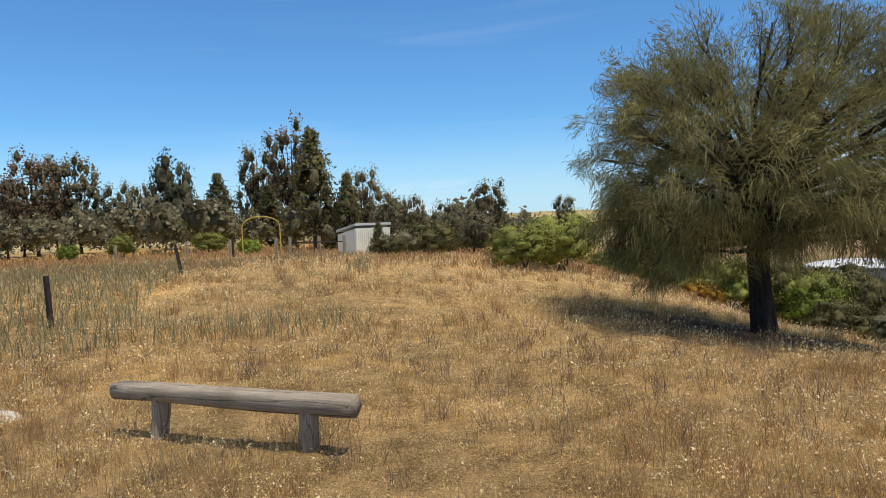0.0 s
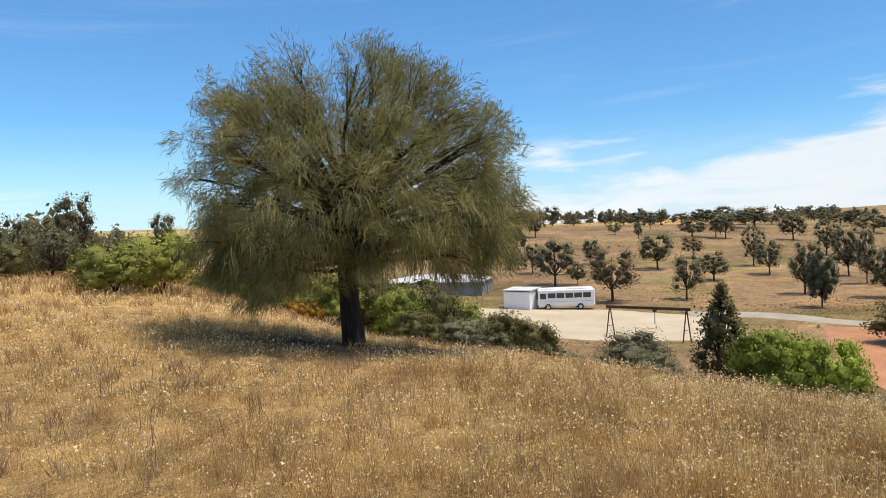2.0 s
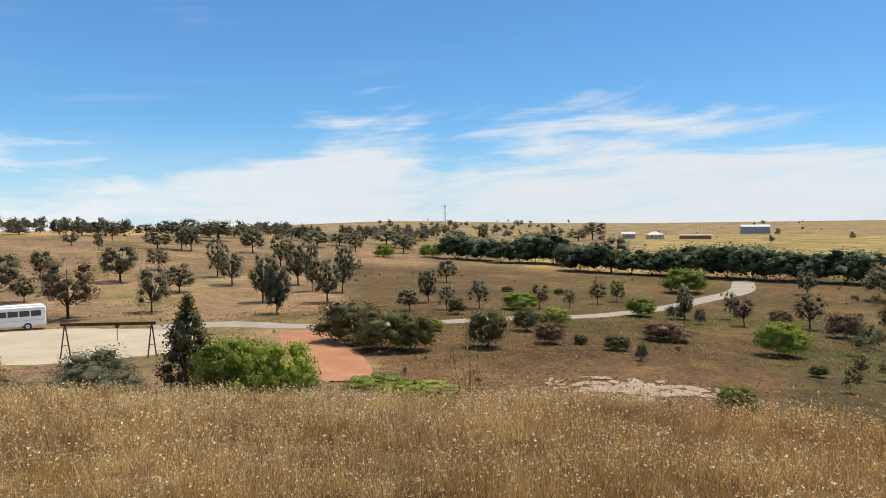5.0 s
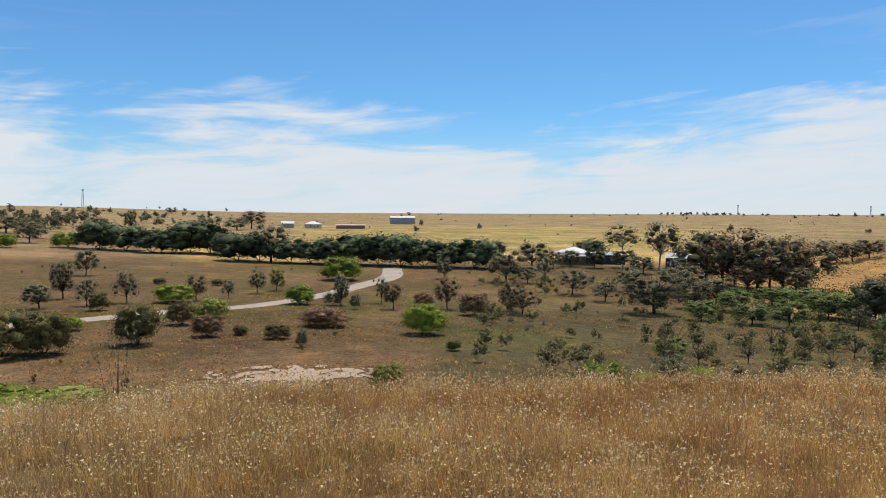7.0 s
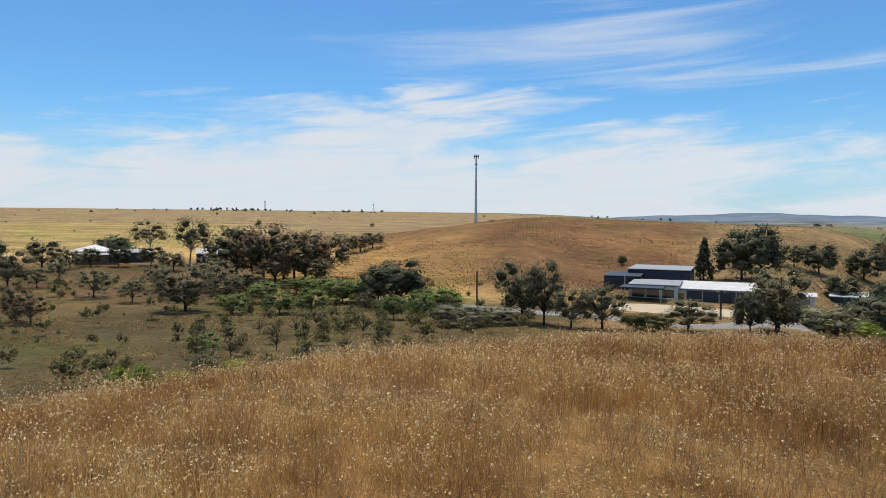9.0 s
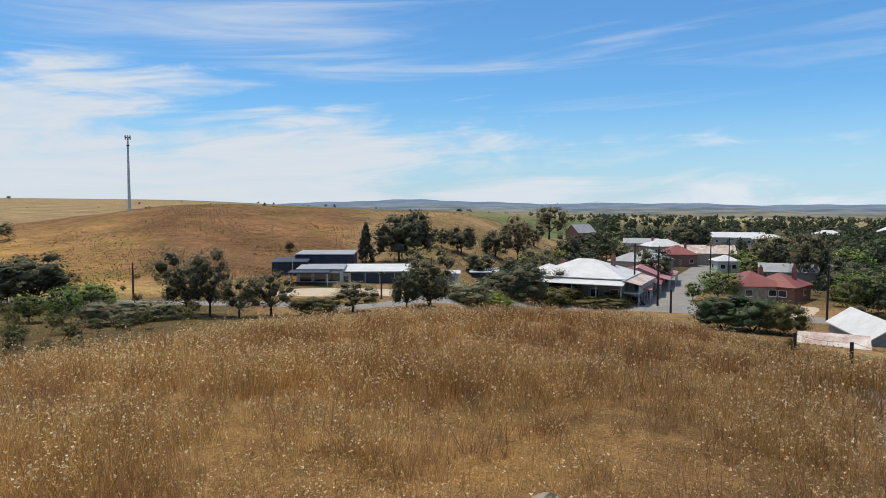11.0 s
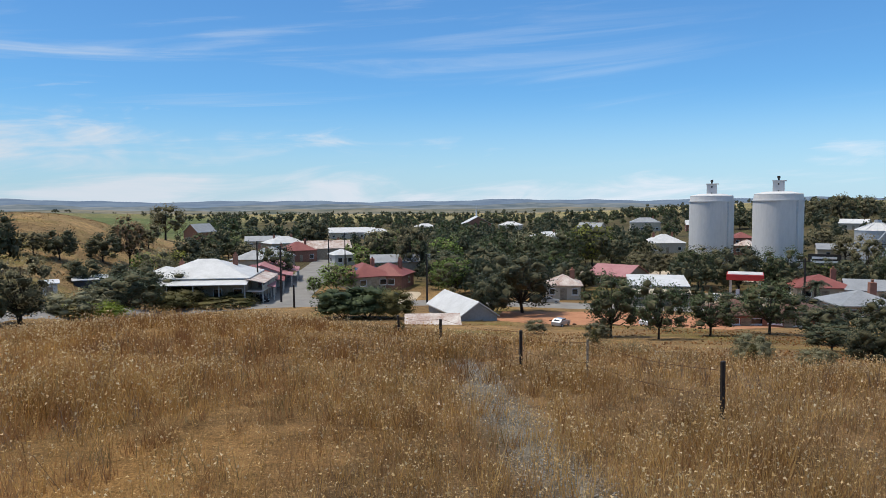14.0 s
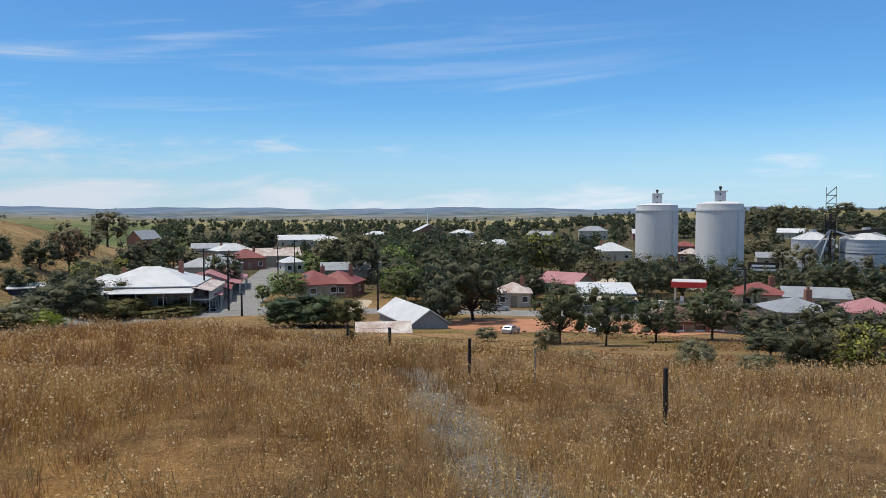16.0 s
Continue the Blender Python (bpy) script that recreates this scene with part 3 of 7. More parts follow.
def leaf_mesh(rng, lobes, per, leaf, core, hollow=0.6, aspect=0.5, floor=None, twiggy=1):
    """A crown: an uneven inner clump in each lobe, shade-coloured where twiggy is 1, and leaf sprays over its outer
    side.
    """
    vs, fs, ns, inner, o = [], [], [], [], 0
    whole = np.mean([c for c, r in lobes], 0)
    reach = np.max([np.abs(np.array(c) - whole) + np.array(r) for c, r in lobes], 0)
    for c, r in lobes:
        c, r = np.array(c), np.array(r)
        d = rng.normal(0, 1, (per, 3))
        d /= np.linalg.norm(d, axis=1, keepdims=True)
        away = (c - whole) / reach
        back = (d * away).sum(1) < -.25 * np.linalg.norm(away)
        d[back] *= -1
        p = c + d * (hollow + (1.3 - hollow) * rng.uniform(0, 1, (per, 1)) ** 1.3) * r
        if floor is not None:
            p[:, 2] = np.maximum(p[:, 2], floor)
        v, f = cards(p, c, leaf, rng, aspect)
        n = .75 * (p - c) / (r + 1e-6) + .75 * (p - whole) / reach + np.array([0, 0, .25]) + rng.normal(0, 0.38, p.shape)
        n /= np.linalg.norm(n, axis=1, keepdims=True) + 1e-6
        vs.append(v)
        fs.append(np.concatenate([f[:, [0, 1, 2]], f[:, [0, 2, 3]]]) + o)
        ns.append(np.repeat(n, 4, 0))
        inner.append(np.zeros(2 * len(p), dtype=np.int32))
        o += len(v)
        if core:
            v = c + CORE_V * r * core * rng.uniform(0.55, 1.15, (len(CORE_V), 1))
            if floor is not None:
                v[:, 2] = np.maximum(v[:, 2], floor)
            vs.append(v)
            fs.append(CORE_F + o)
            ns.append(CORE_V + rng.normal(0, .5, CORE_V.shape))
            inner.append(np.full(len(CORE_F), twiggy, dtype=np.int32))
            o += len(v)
    return np.concatenate(vs), np.concatenate(fs), np.concatenate(ns), np.concatenate(inner)


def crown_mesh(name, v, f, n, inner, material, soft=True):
    """The crown's leaves, with the shade-coloured inner clumps as a second material."""
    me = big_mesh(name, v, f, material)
    me.materials.append(SHADED_CORE.m)
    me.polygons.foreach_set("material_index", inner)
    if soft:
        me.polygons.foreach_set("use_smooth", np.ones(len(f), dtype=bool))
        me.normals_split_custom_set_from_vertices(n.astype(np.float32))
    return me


def big_mesh(name, v, f, material):
    """A mesh from arrays of vertices and equal-sided faces."""
    me = bpy.data.meshes.new(name)
    k = f.shape[1]
    me.vertices.add(len(v))
    me.vertices.foreach_set("co", np.ascontiguousarray(v, dtype=np.float32).reshape(-1))
    me.loops.add(len(f) * k)
    me.loops.foreach_set("vertex_index", f.reshape(-1).astype(np.int32))
    me.polygons.add(len(f))
    me.polygons.foreach_set("loop_start", np.arange(len(f), dtype=np.int32) * k)
    me.update(calc_edges=True)
    if material:
        me.materials.append(material.m)
    return me


def tree_meshes(seed, leaves, height, spread, stem, lobes, per, leaf, stem_share=0.2, bushy=False, shape="round", core=0.68, ragged=0.14):
    """Meshes (trunk, crown) of one tree of this height and crown width: clumps of leaves set over a rounded, uneven dome."""
    rng = np.random.default_rng(seed)
    base = 0.0 if bushy else height * stem_share
    wide, mid_z = spread / 2, base + (height - base) * (.38 if bushy else .47)
    bm = bmesh.new()
    lean = Vector((rng.normal(0, .03) * height, rng.normal(0, .03) * height, 0))
    fork = lean * .4 + Vector((0, 0, base + (height - base) * .18))
    if not bushy:
        tube([(0, 0, -0.3), (lean.x * .1, lean.y * .1, base * .5), fork, lean + Vector((0, 0, height * .8))], [stem, stem * .8, stem * .62, stem * .15], 7, bm)
    ls = []
    skew = rng.uniform(0, 2 * math.pi)
    for k in range(lobes):
        t = (k + .5) / lobes
        up = (.96 - 1.5 * t) if bushy else (.95 - 1.72 * t)
        a = 2.39996 * k + skew + rng.uniform(-.25, .25)
        flat = (1 - abs(up) ** 2.6) ** (1 / 2.6)
        size = rng.uniform(.30, .44) * (20 / lobes) ** .4 * (1.25 if bushy else 1)
        q = (1 - size * .8) * (1 + rng.uniform(-ragged, ragged * .6))
        if k % 5 == 3:
            q *= .5
        if shape == "cone":
            h01 = 1 - t
            c = np.array([math.cos(a) * wide * t ** .9 * .78 * rng.uniform(.55, 1.0), math.sin(a) * wide * t ** .9 * .78 * rng.uniform(.55, 1.0), base + (height - base) * (.05 + .87 * h01)])
            size *= .45 + .75 * t
            ls.append((c, (wide * size, wide * size, (height - base) * .5 * size * .8)))
        else:
            tall = (height - mid_z) if up > 0 else mid_z - base
            c = np.array([math.cos(a) * flat * wide * q + lean.x, math.sin(a) * flat * wide * q + lean.y, mid_z + up * tall * q])
            ls.append((c, (wide * size, wide * size, max(.3 * wide, (height - base) * .5) * size * .82)))
        if (not bushy or k % 4 == 0) and (per > 60 or per < 8 or k % 3 == 0):
            st = fork * rng.uniform(.7, 1.0) if not bushy else Vector((0, 0, -.05))
            e = Vector(c)
            tube([st, st.lerp(e, .5) + Vector((0, 0, -.05 * height * rng.uniform(0, 1))), e], [stem * .42, stem * .26, stem * .07], 5 if per > 60 else 4, bm)
    bm.normal_update()
    tm = bpy.data.meshes.new("trunk")
    bm.to_mesh(tm)
    bm.free()
    if core and not bushy and ragged < .2:
        ls.append((np.array([lean.x, lean.y, mid_z + .05 * height]), (wide * .5, wide * .5, (height - base) * .27)))
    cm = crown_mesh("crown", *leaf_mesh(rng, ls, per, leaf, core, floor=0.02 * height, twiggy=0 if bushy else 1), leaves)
    return tm, cm


TREES = {}


def tree_kind(kind, leaf_mat, bark, count, **kw):
    out = []
    for k in range(count):
        tm, cm = tree_meshes(hash_of(kind) + k, leaf_mat, **kw)
        tm.materials.append(bark.m)
        out.append((tm, cm))
    far = dict(kw, per=max(3, int(kw["per"] * .5)), leaf=kw["leaf"] * 1.4)
    for k in range(3):
        tm, cm = tree_meshes(hash_of(kind) + 50 + k, leaf_mat, **far)
        tm.materials.append(bark.m)
        out.append((tm, cm))
    TREES[kind] = (out, kw["height"], kw["spread"])


def hash_of(s):
    return sum(ord(c) * (i + 3) for i, c in enumerate(s)) % 9973


tree_kind("gum", LEAF_GUM, BARK, 5, height=8.0, spread=6.0, stem=.2, lobes=22, per=105, leaf=.125, core=.62, stem_share=.08, ragged=.22)
tree_kind("tall_gum", LEAF_GUM, BARK_PALE, 3, height=11.0, spread=9.0, stem=.25, lobes=17, per=130, leaf=.16, core=.55, stem_share=.25, ragged=.34)
tree_kind("grey_gum", LEAF_GREY, BARK, 4, height=7.0, spread=5.5, stem=.15, lobes=18, per=100, leaf=.115, core=.5, stem_share=.1, ragged=.3)
tree_kind("rust_gum", LEAF_RED, BARK, 3, height=7.5, spread=5.5, stem=.18, lobes=20, per=105, leaf=.12, core=.58, stem_share=.12, ragged=.24)
tree_kind("dark_tree", LEAF_DARK, BARK, 4, height=8.0, spread=6.5, stem=.2, lobes=26, per=100, leaf=.14, core=.72, stem_share=.02)
tree_kind("green_tree", LEAF_CREEK, BARK, 3, height=6.0, spread=5.0, stem=.13, lobes=22, per=85, leaf=.13, core=.62, stem_share=.06)
tree_kind("conifer", LEAF_DARK, BARK, 2, height=9.0, spread=4.0, stem=.15, lobes=24, per=60, leaf=.22, core=.75, stem_share=.05, shape="cone")
tree_kind("dark_bush", LEAF_OLIVE, BARK, 4, height=3.0, spread=4.2, stem=.07, lobes=26, per=170, leaf=.065, core=.72, bushy=True, ragged=.08)
tree_kind("green_bush", LEAF_BRIGHT, BARK, 4, height=2.6, spread=4.2, stem=.06, lobes=28, per=180, leaf=.062, core=.72, bushy=True, ragged=.08)
tree_kind("grey_bush", LEAF_GREY, BARK, 3, height=2.4, spread=3.4, stem=.05, lobes=24, per=160, leaf=.045, core=.6, bushy=True, ragged=.2)
tree_kind("rust_bush", LEAF_RED, BARK, 3, height=2.4, spread=3.6, stem=.06, lobes=24, per=150, leaf=.065, core=.7, bushy=True, ragged=.1)
tree_kind("fuzzy", LEAF_OLIVE, BARK, 3, height=9.0, spread=6.0, stem=.16, lobes=34, per=110, leaf=.13, core=.62, stem_share=.05, shape="cone")
tree_kind("olive_bush", LEAF_YELLOWISH, BARK, 3, height=3.0, spread=4.2, stem=.07, lobes=26, per=170, leaf=.065, core=.7, bushy=True, ragged=.1)
tree_kind("olive_tree", LEAF_YELLOWISH, BARK, 3, height=6.0, spread=5.5, stem=.15, lobes=22, per=85, leaf=.15, core=.62, stem_share=.06, ragged=.2)
tree_kind("pine", LEAF_PINE, BARK, 3, height=7.0, spread=6.0, stem=.16, lobes=28, per=105, leaf=.12, core=.62, stem_share=.08, ragged=.28)
tree_kind("orange_bush", LEAF_ORANGE, BARK, 1, height=1.6, spread=2.2, stem=.05, lobes=12, per=90, leaf=.05, core=.6, bushy=True)
tree_kind("hedge_tree", LEAF_PINE, BARK, 1, height=8.0, spread=6.5, stem=.2, lobes=26, per=100, leaf=.15, core=.8, bushy=True, ragged=.16)
tree_kind("bare", LEAF_GREY, BARK, 3, height=3.0, spread=3.0, stem=.05, lobes=30, per=6, leaf=.05, core=0, stem_share=.08, ragged=.35)
tree_kind("gum_slim", LEAF_GUM, BARK, 3, height=12.0, spread=5.2, stem=.2, lobes=44, per=62, leaf=.14, core=.6, stem_share=.05, ragged=.25)
tree_kind("rust_gum_slim", LEAF_RED, BARK, 2, height=12.0, spread=5.2, stem=.2, lobes=44, per=62, leaf=.14, core=.58, stem_share=.06, ragged=.28)
tree_rng = random.Random(11)
SAY = {
    "gum": ("gum tree with a dark trunk and olive crown", "tree"), "tall_gum": ("tall pale-stemmed gum tree with open crown", "tree"),
    "grey_gum": ("small grey-green gum tree on dry ground", "tree"), "rust_gum": ("drought-browned gum tree with thin crown", "tree"),
    "dark_tree": ("dense dark green spreading shade tree", "tree"), "green_tree": ("bright green leafy creekside tree", "tree"),
    "conifer": ("slim dark green upright conifer", "tree"), "dark_bush": ("rounded olive-green bush on bare soil", "bush"),
    "green_bush": ("bright green bush spreading over dry grass", "bush"), "grey_bush": ("sparse grey-green bush in dry grass", "bush"),
    "fuzzy": ("soft olive-green sheoak with dense fine foliage", "tree"), "olive_bush": ("dense yellow-green acacia bush on dry grass", "bush"),
    "olive_tree": ("yellow-green spreading tree on dry ground", "tree"), "pine": ("dark green bushy pine tree with low branches", "tree"),
    "orange_bush": ("low bush covered in orange flowers", "bush"), "bare": ("half-bare twiggy grey shrub in dry grass", "shrub"),
    "hedge_tree": ("dense dark green tree of a windbreak row", "tree"),
    "rust_bush": ("rounded rust-brown bush on dry grass", "bush"),
}


def plant(kind, b, r, height, spread=None, name=None, label=None, group="", sink=0.0):
    """A tree or bush of a kind, with its height and crown width in metres."""
    say, cat = SAY[kind]
    if kind in ("gum", "rust_gum") and spread and height > 1.55 * spread:
        kind += "_slim"
    variants, h0, s0 = TREES[kind]
    pool = variants[:-3] if r < (84 if "bush" in kind else 150) else variants[-3:]
    tm, cm = pool[tree_rng.randrange(len(pool))]
    p = place(b, r)
    ob = thing(name or cat, label or say, cat, group, (p.x, p.y, p.z - sink), tree_rng.uniform(0, 360))
    k = grown(b, r)
    sh = k * height / h0
    sw = (k * spread / s0) if spread else sh
    ob.scale = (sw, sw, sh)
    part("trunk", tm, None, ob)
    part("crown", cm, None, ob)
    return ob

# ---- the drooping sheoak on the hilltop ----
def sheoak():
    p = place(24.6, 13.9)
    ob = thing("sheoak_tree", "drooping sheoak with dark trunk and hanging grey-green foliage", "tree", at=p)
    rng = np.random.default_rng(21)
    across = np.array([.909, -.416, 0])  # to the right as seen from the bench
    bm = bmesh.new()
    tube([(0, 0, -.3), (.02, 0, .08), (-.03, 0, .7), (-.05, .04, 1.4), (-.02, .02, 2.1), (.12, 0, 2.9), (.1, 0, 4.2)], [.30, .235, .20, .185, .16, .11, .04], 14, bm)
    # brooms: the crown is a dome of separate leafy heads with gaps between them
    heads = []
    count = 84
    for k in range(count):
        up = .97 - 1.66 * (k + .5) / count
        az = k * 2.39996 + rng.uniform(-.22, .22)
        flat = math.sqrt(1 - up * up)
        d = np.array([math.cos(az) * flat, math.sin(az) * flat, up])
        boxy = (abs(d[0]) ** 2.3 + abs(d[1]) ** 2.3 + abs(up) ** 2.3) ** (-1 / 2.3)
        q = rng.uniform(.78, .95)
        c = np.array([d[0] * 3.42, d[1] * 3.42, up * (2.62 if up > 0 else 2.3)]) * boxy * q + np.array([.08, 0, 3.1])
        left = -float(d @ across)
        if up < .1:
            c[2] -= .15 + .4 * max(0.0, left)
        if left > 0:
            c[:2] *= 1 - .12 * left
        heads.append((c, d))
    for q, z in ((3.25, 4.15), (3.15, 3.0), (1.2, 5.35), (-2.4, 4.9)):
        heads.append((across * q + np.array([0, 0, z]), np.array([*(across[:2] * np.sign(q)), .3])))
    for k in range(16):  # inner heads
        az, rad = k * 2.39996, rng.uniform(.7, 1.7)
        d = np.array([math.cos(az), math.sin(az), .4])
        heads.append((np.array([math.cos(az) * rad, math.sin(az) * rad, rng.uniform(2.5, 4.6)]), d))
    tufts, ways = [], []
    for c, d in heads:
        e = Vector(c)
        z0 = min(2.7, max(1.35, 1.0 + .36 * c[2] + rng.uniform(-.2, .2)))
        s0 = Vector((.0, .0, z0))
        bend = s0.lerp(e, .5) + Vector((rng.normal(0, .12), rng.normal(0, .12), rng.uniform(.0, .3)))
        tube([s0, s0.lerp(bend, .55) + Vector((0, 0, .04)), bend, bend.lerp(e, .6) + Vector((0, 0, .06)), e], [.062, .048, .034, .022, .01], 6, bm)
        high = min(1.0, max(0.0, (c[2] - 1.9) / 2.9))
        for _ in range(22):
            off = rng.normal(0, 1, 3) * np.array([.34, .34, .28])
            off *= min(1.0, .58 / (np.linalg.norm(off) + 1e-6))
            t = c + off - d * rng.uniform(0, .3)
            if t[2] < .8 or t[2] < 1.3 and float(t @ across) > -.5 or math.hypot(t[0], t[1]) < .35 and t[2] < 2.3:
                continue
            tufts.append(t)
            out = np.array([t[0], t[1], 0])
            out /= np.linalg.norm(out) + .3
            w = out * rng.uniform(.2, .8) + np.array([0, 0, -.8 + 1.45 * high + rng.normal(0, .35)]) + rng.normal(0, .42, 3)
            ways.append(w / np.linalg.norm(w))
            if rng.uniform() < .45:
                g = e.lerp(bend, rng.uniform(.1, .8))
                v = Vector(t)
                tube([g, g.lerp(v, .55) + Vector((0, 0, .05)), v], [.012, .008, .003], 4, bm, False)
    part("trunk", bm, BARK, ob, "rough blackish bark", True)
    n_per = 54
    start, way = np.array(tufts), np.array(ways)
    m = len(start) * n_per
    s = np.repeat(start, n_per, 0) + np.clip(rng.normal(0, .10, (m, 3)), -.2, .2)
    d0 = np.repeat(way, n_per, 0) + rng.normal(0, .38, (m, 3))
    d0 /= np.linalg.norm(d0, axis=1, keepdims=True)
    high = np.clip((s[:, 2] - 1.9) / 2.9, 0, 1)[:, None]
    ln = rng.uniform(.10, .26, (m, 1)) * (1.45 - .65 * high)
    k1 = s + d0 * ln * .5
    k2 = k1 + (d0 * .6 + np.array([0, 0, -.65]) * (1.05 - high)) * ln * .55
    side = np.cross(d0, rng.normal(0, 1, (m, 3)))
    side /= np.linalg.norm(side, axis=1, keepdims=True) + 1e-6
    w = rng.uniform(.0035, .0065, (m, 1))
    v = np.stack([s - side * w, s + side * w, k1 + side * w, k1 - side * w, k2], 1).reshape(-1, 3)
    o = (np.arange(m) * 5)[:, None]
    tri = np.concatenate([o + np.array([[0, 1, 2]]), o + np.array([[0, 2, 3]]), o + np.array([[3, 2, 4]])], 1).reshape(-1, 3)
    part("crown", big_mesh("crown", v, tri, NEEDLE), None, ob, "fine drooping grey-green branchlets")
    return ob


sheoak()


# ---- the log bench ----
def log_mesh(length, r0, r1, seed, sides=18, flat=0.0):
    """A hewn log along x, from 0 to length, with a slightly flattened top."""
    rng = random.Random(seed)
    bm = bmesh.new()
    rings = []
    n = 14
    for i in range(n + 1):
        t = i / n
        r = r0 + (r1 - r0) * t
        cy, cz = .012 * math.sin(5 * t + seed), .012 * math.sin(3.5 * t + 1)
        ring = []
        for k in range(sides):
            a = 2 * math.pi * k / sides
            q = r * (1 + .035 * math.sin(3 * a + seed) + .02 * math.sin(9 * t + 2 * a) + rng.uniform(-.012, .012))
            y, z = q * math.cos(a), q * math.sin(a)
            if flat:
                z = min(z, r * flat)
            ring.append(bm.verts.new((t * length, y + cy, z + cz)))
        rings.append(ring)
    for a, b in zip(rings, rings[1:]):
        for k in range(sides):
            bm.faces.new((a[k], b[k], b[(k + 1) % sides], a[(k + 1) % sides]))
    for ring, x in ((rings[0], -.012), (rings[-1], length + .012)):
        c = sum((v.co for v in ring), Vector()) / sides
        mid = bm.verts.new((x, c.y, c.z))
        for k in range(sides):
            q = (ring[k], ring[(k + 1) % sides], mid)
            bm.faces.new(q if ring is rings[0] else q[::-1])
    bmesh.ops.recalc_face_normals(bm, faces=bm.faces)
    return bm


def bench(b0, r0, b1, r1, label):
    a, c = place(b0, r0), place(b1, r1)
    d = c - a
    ob = thing("log_bench", label, "bench", at=(a.x, a.y, min(a.z, c.z)), turn=math.degrees(math.atan2(d.y, d.x)))
    length = d.xy.length
    seat = part("seat", log_mesh(length + .85, .088, .102, 2, flat=.62), WOOD_GREY, ob, "split weathered grey log", True)
    seat.matrix_basis = pose(-.46, 0, .385)
    for x, s in ((0.0, 4), (length, 7)):
        leg = part("leg", log_mesh(.48, .07, .078, s, 14), WOOD_GREY, ob, "", True)
        leg.matrix_basis = pose(x, 0, -.12, 0, -90, 0)
    return ob


bench(337.4, 6.25, 348.6, 5.35, "weathered grey log bench on two round stumps")

# ---- roads and yards ----
drape("road", [(97, 178, 3.0), (96.8, 154, 3.0), (94.5, 136, 2.4), (90.9, 115.5, 2.1), (85.5, 100, 2.0), (79.5, 94, 2.0), (72.4, 87, 2.0), (63.1, 84.5, 2.2), (56.7, 89.5, 3.0), (51, 88, 3.5)], ROAD_GRAVEL, "pale winding gravel farm road", "road")
drape("yard", [(31, 82, 10), (36, 79, 13), (42, 78, 15), (48, 77, 14), (54, 79, 10)], GRAVEL, "pale gravel yard where the bus is parked", "yard", 0.05, 10)
drape("soil_bank", [(62.2, 81, 3.0), (63.2, 70, 3.6), (64.8, 58, 3.4), (66, 50, 2.0)], SOIL_RED, "bare orange-red soil bank", "soil", 0.09, 6)
drape("highway", [(133, 121, 4), (135.5, 116, 4), (141.4, 108.5, 4), (151, 101, 4), (160.5, 97.5, 4), (171, 96, 4), (180, 97, 4.2), (190, 96, 4), (198, 96, 4), (204, 95, 4), (211, 92, 4), (218, 90, 4), (226, 92, 4), (236, 96, 4)], ASPHALT, "worn grey asphalt road below the hill", "road", 0.07)
drape("street", [(181.8, 97, 5.4), (182.9, 117, 5.6), (184.2, 146, 5.6), (184.9, 172, 5.4), (185.6, 205, 5), (186.4, 260, 5)], ASPHALT, "wide grey main street running into the town", "road", 0.09)
drape("junction", [(177.5, 99.5, 3), (180, 100, 5), (182.5, 100.5, 6.5), (185, 100, 5), (187, 99.5, 3)], ASPHALT, "pale asphalt junction at the foot of the main street", "road", 0.14)
drape("apron", [(151.5, 117, 4), (155, 118, 7), (159, 118, 6.5), (164, 115, 5)], GRAVEL, "pale concrete apron before the sheds", "yard", 0.06, 8)
drape("court", [(191.2, 88, 2.6), (191.6, 97, 2.8), (192.2, 108, 3.0), (192.4, 116, 3.0)], GRAVEL, "pale concrete yard beside the sheds", "yard", 0.12, 6)
drape("lot", [(200, 80, 6), (205, 79, 8), (210, 77, 8), (215, 74, 7), (221, 70, 6)], SOIL_RED, "bare red-brown dirt lot with scrap", "yard", 0.06, 8)
drape("siding", [(206, 172, 6), (212, 168, 8), (218, 160, 9), (224, 150, 7), (231, 140, 6)], GRAVEL, "pale railway yard below the silos", "yard", 0.1, 8)
drape("forecourt", [(214.5, 104, 7), (218, 104, 8), (222, 103, 6)], GRAVEL, "pale forecourt of the fuel station", "yard", 0.12, 6)


def scald():
    """Pale bare patches of cracked soil between the tufts."""
    rng = np.random.default_rng(14)
    verts, faces = [], []
    for _ in range(120):
        b, r = rng.uniform(82, 96.5), 49.5 + rng.normal(0, 1.6)
        c, size = place(b, r), rng.uniform(.18, .95) * max(.25, 1 - abs(b - 89.5) / 9)
        o = len(verts)
        for k in range(14):
            a = 2 * math.pi * k / 14
            q = size * (1 + .35 * math.sin(2 * a + b) + rng.uniform(-.25, .25))
            x, y = c.x + q * 1.5 * math.cos(a), c.y + q * math.sin(a)
            verts.append((x, y, ground(x, y) + .035 + rng.uniform(0, .01)))
        faces.append(tuple(range(o, o + 14)))
    tagged(new("bare_soil", mesh_of("bare_soil", verts, faces, SALT)), "pale bare scald patches in brown grass", "soil", kind="stuff")


scald()



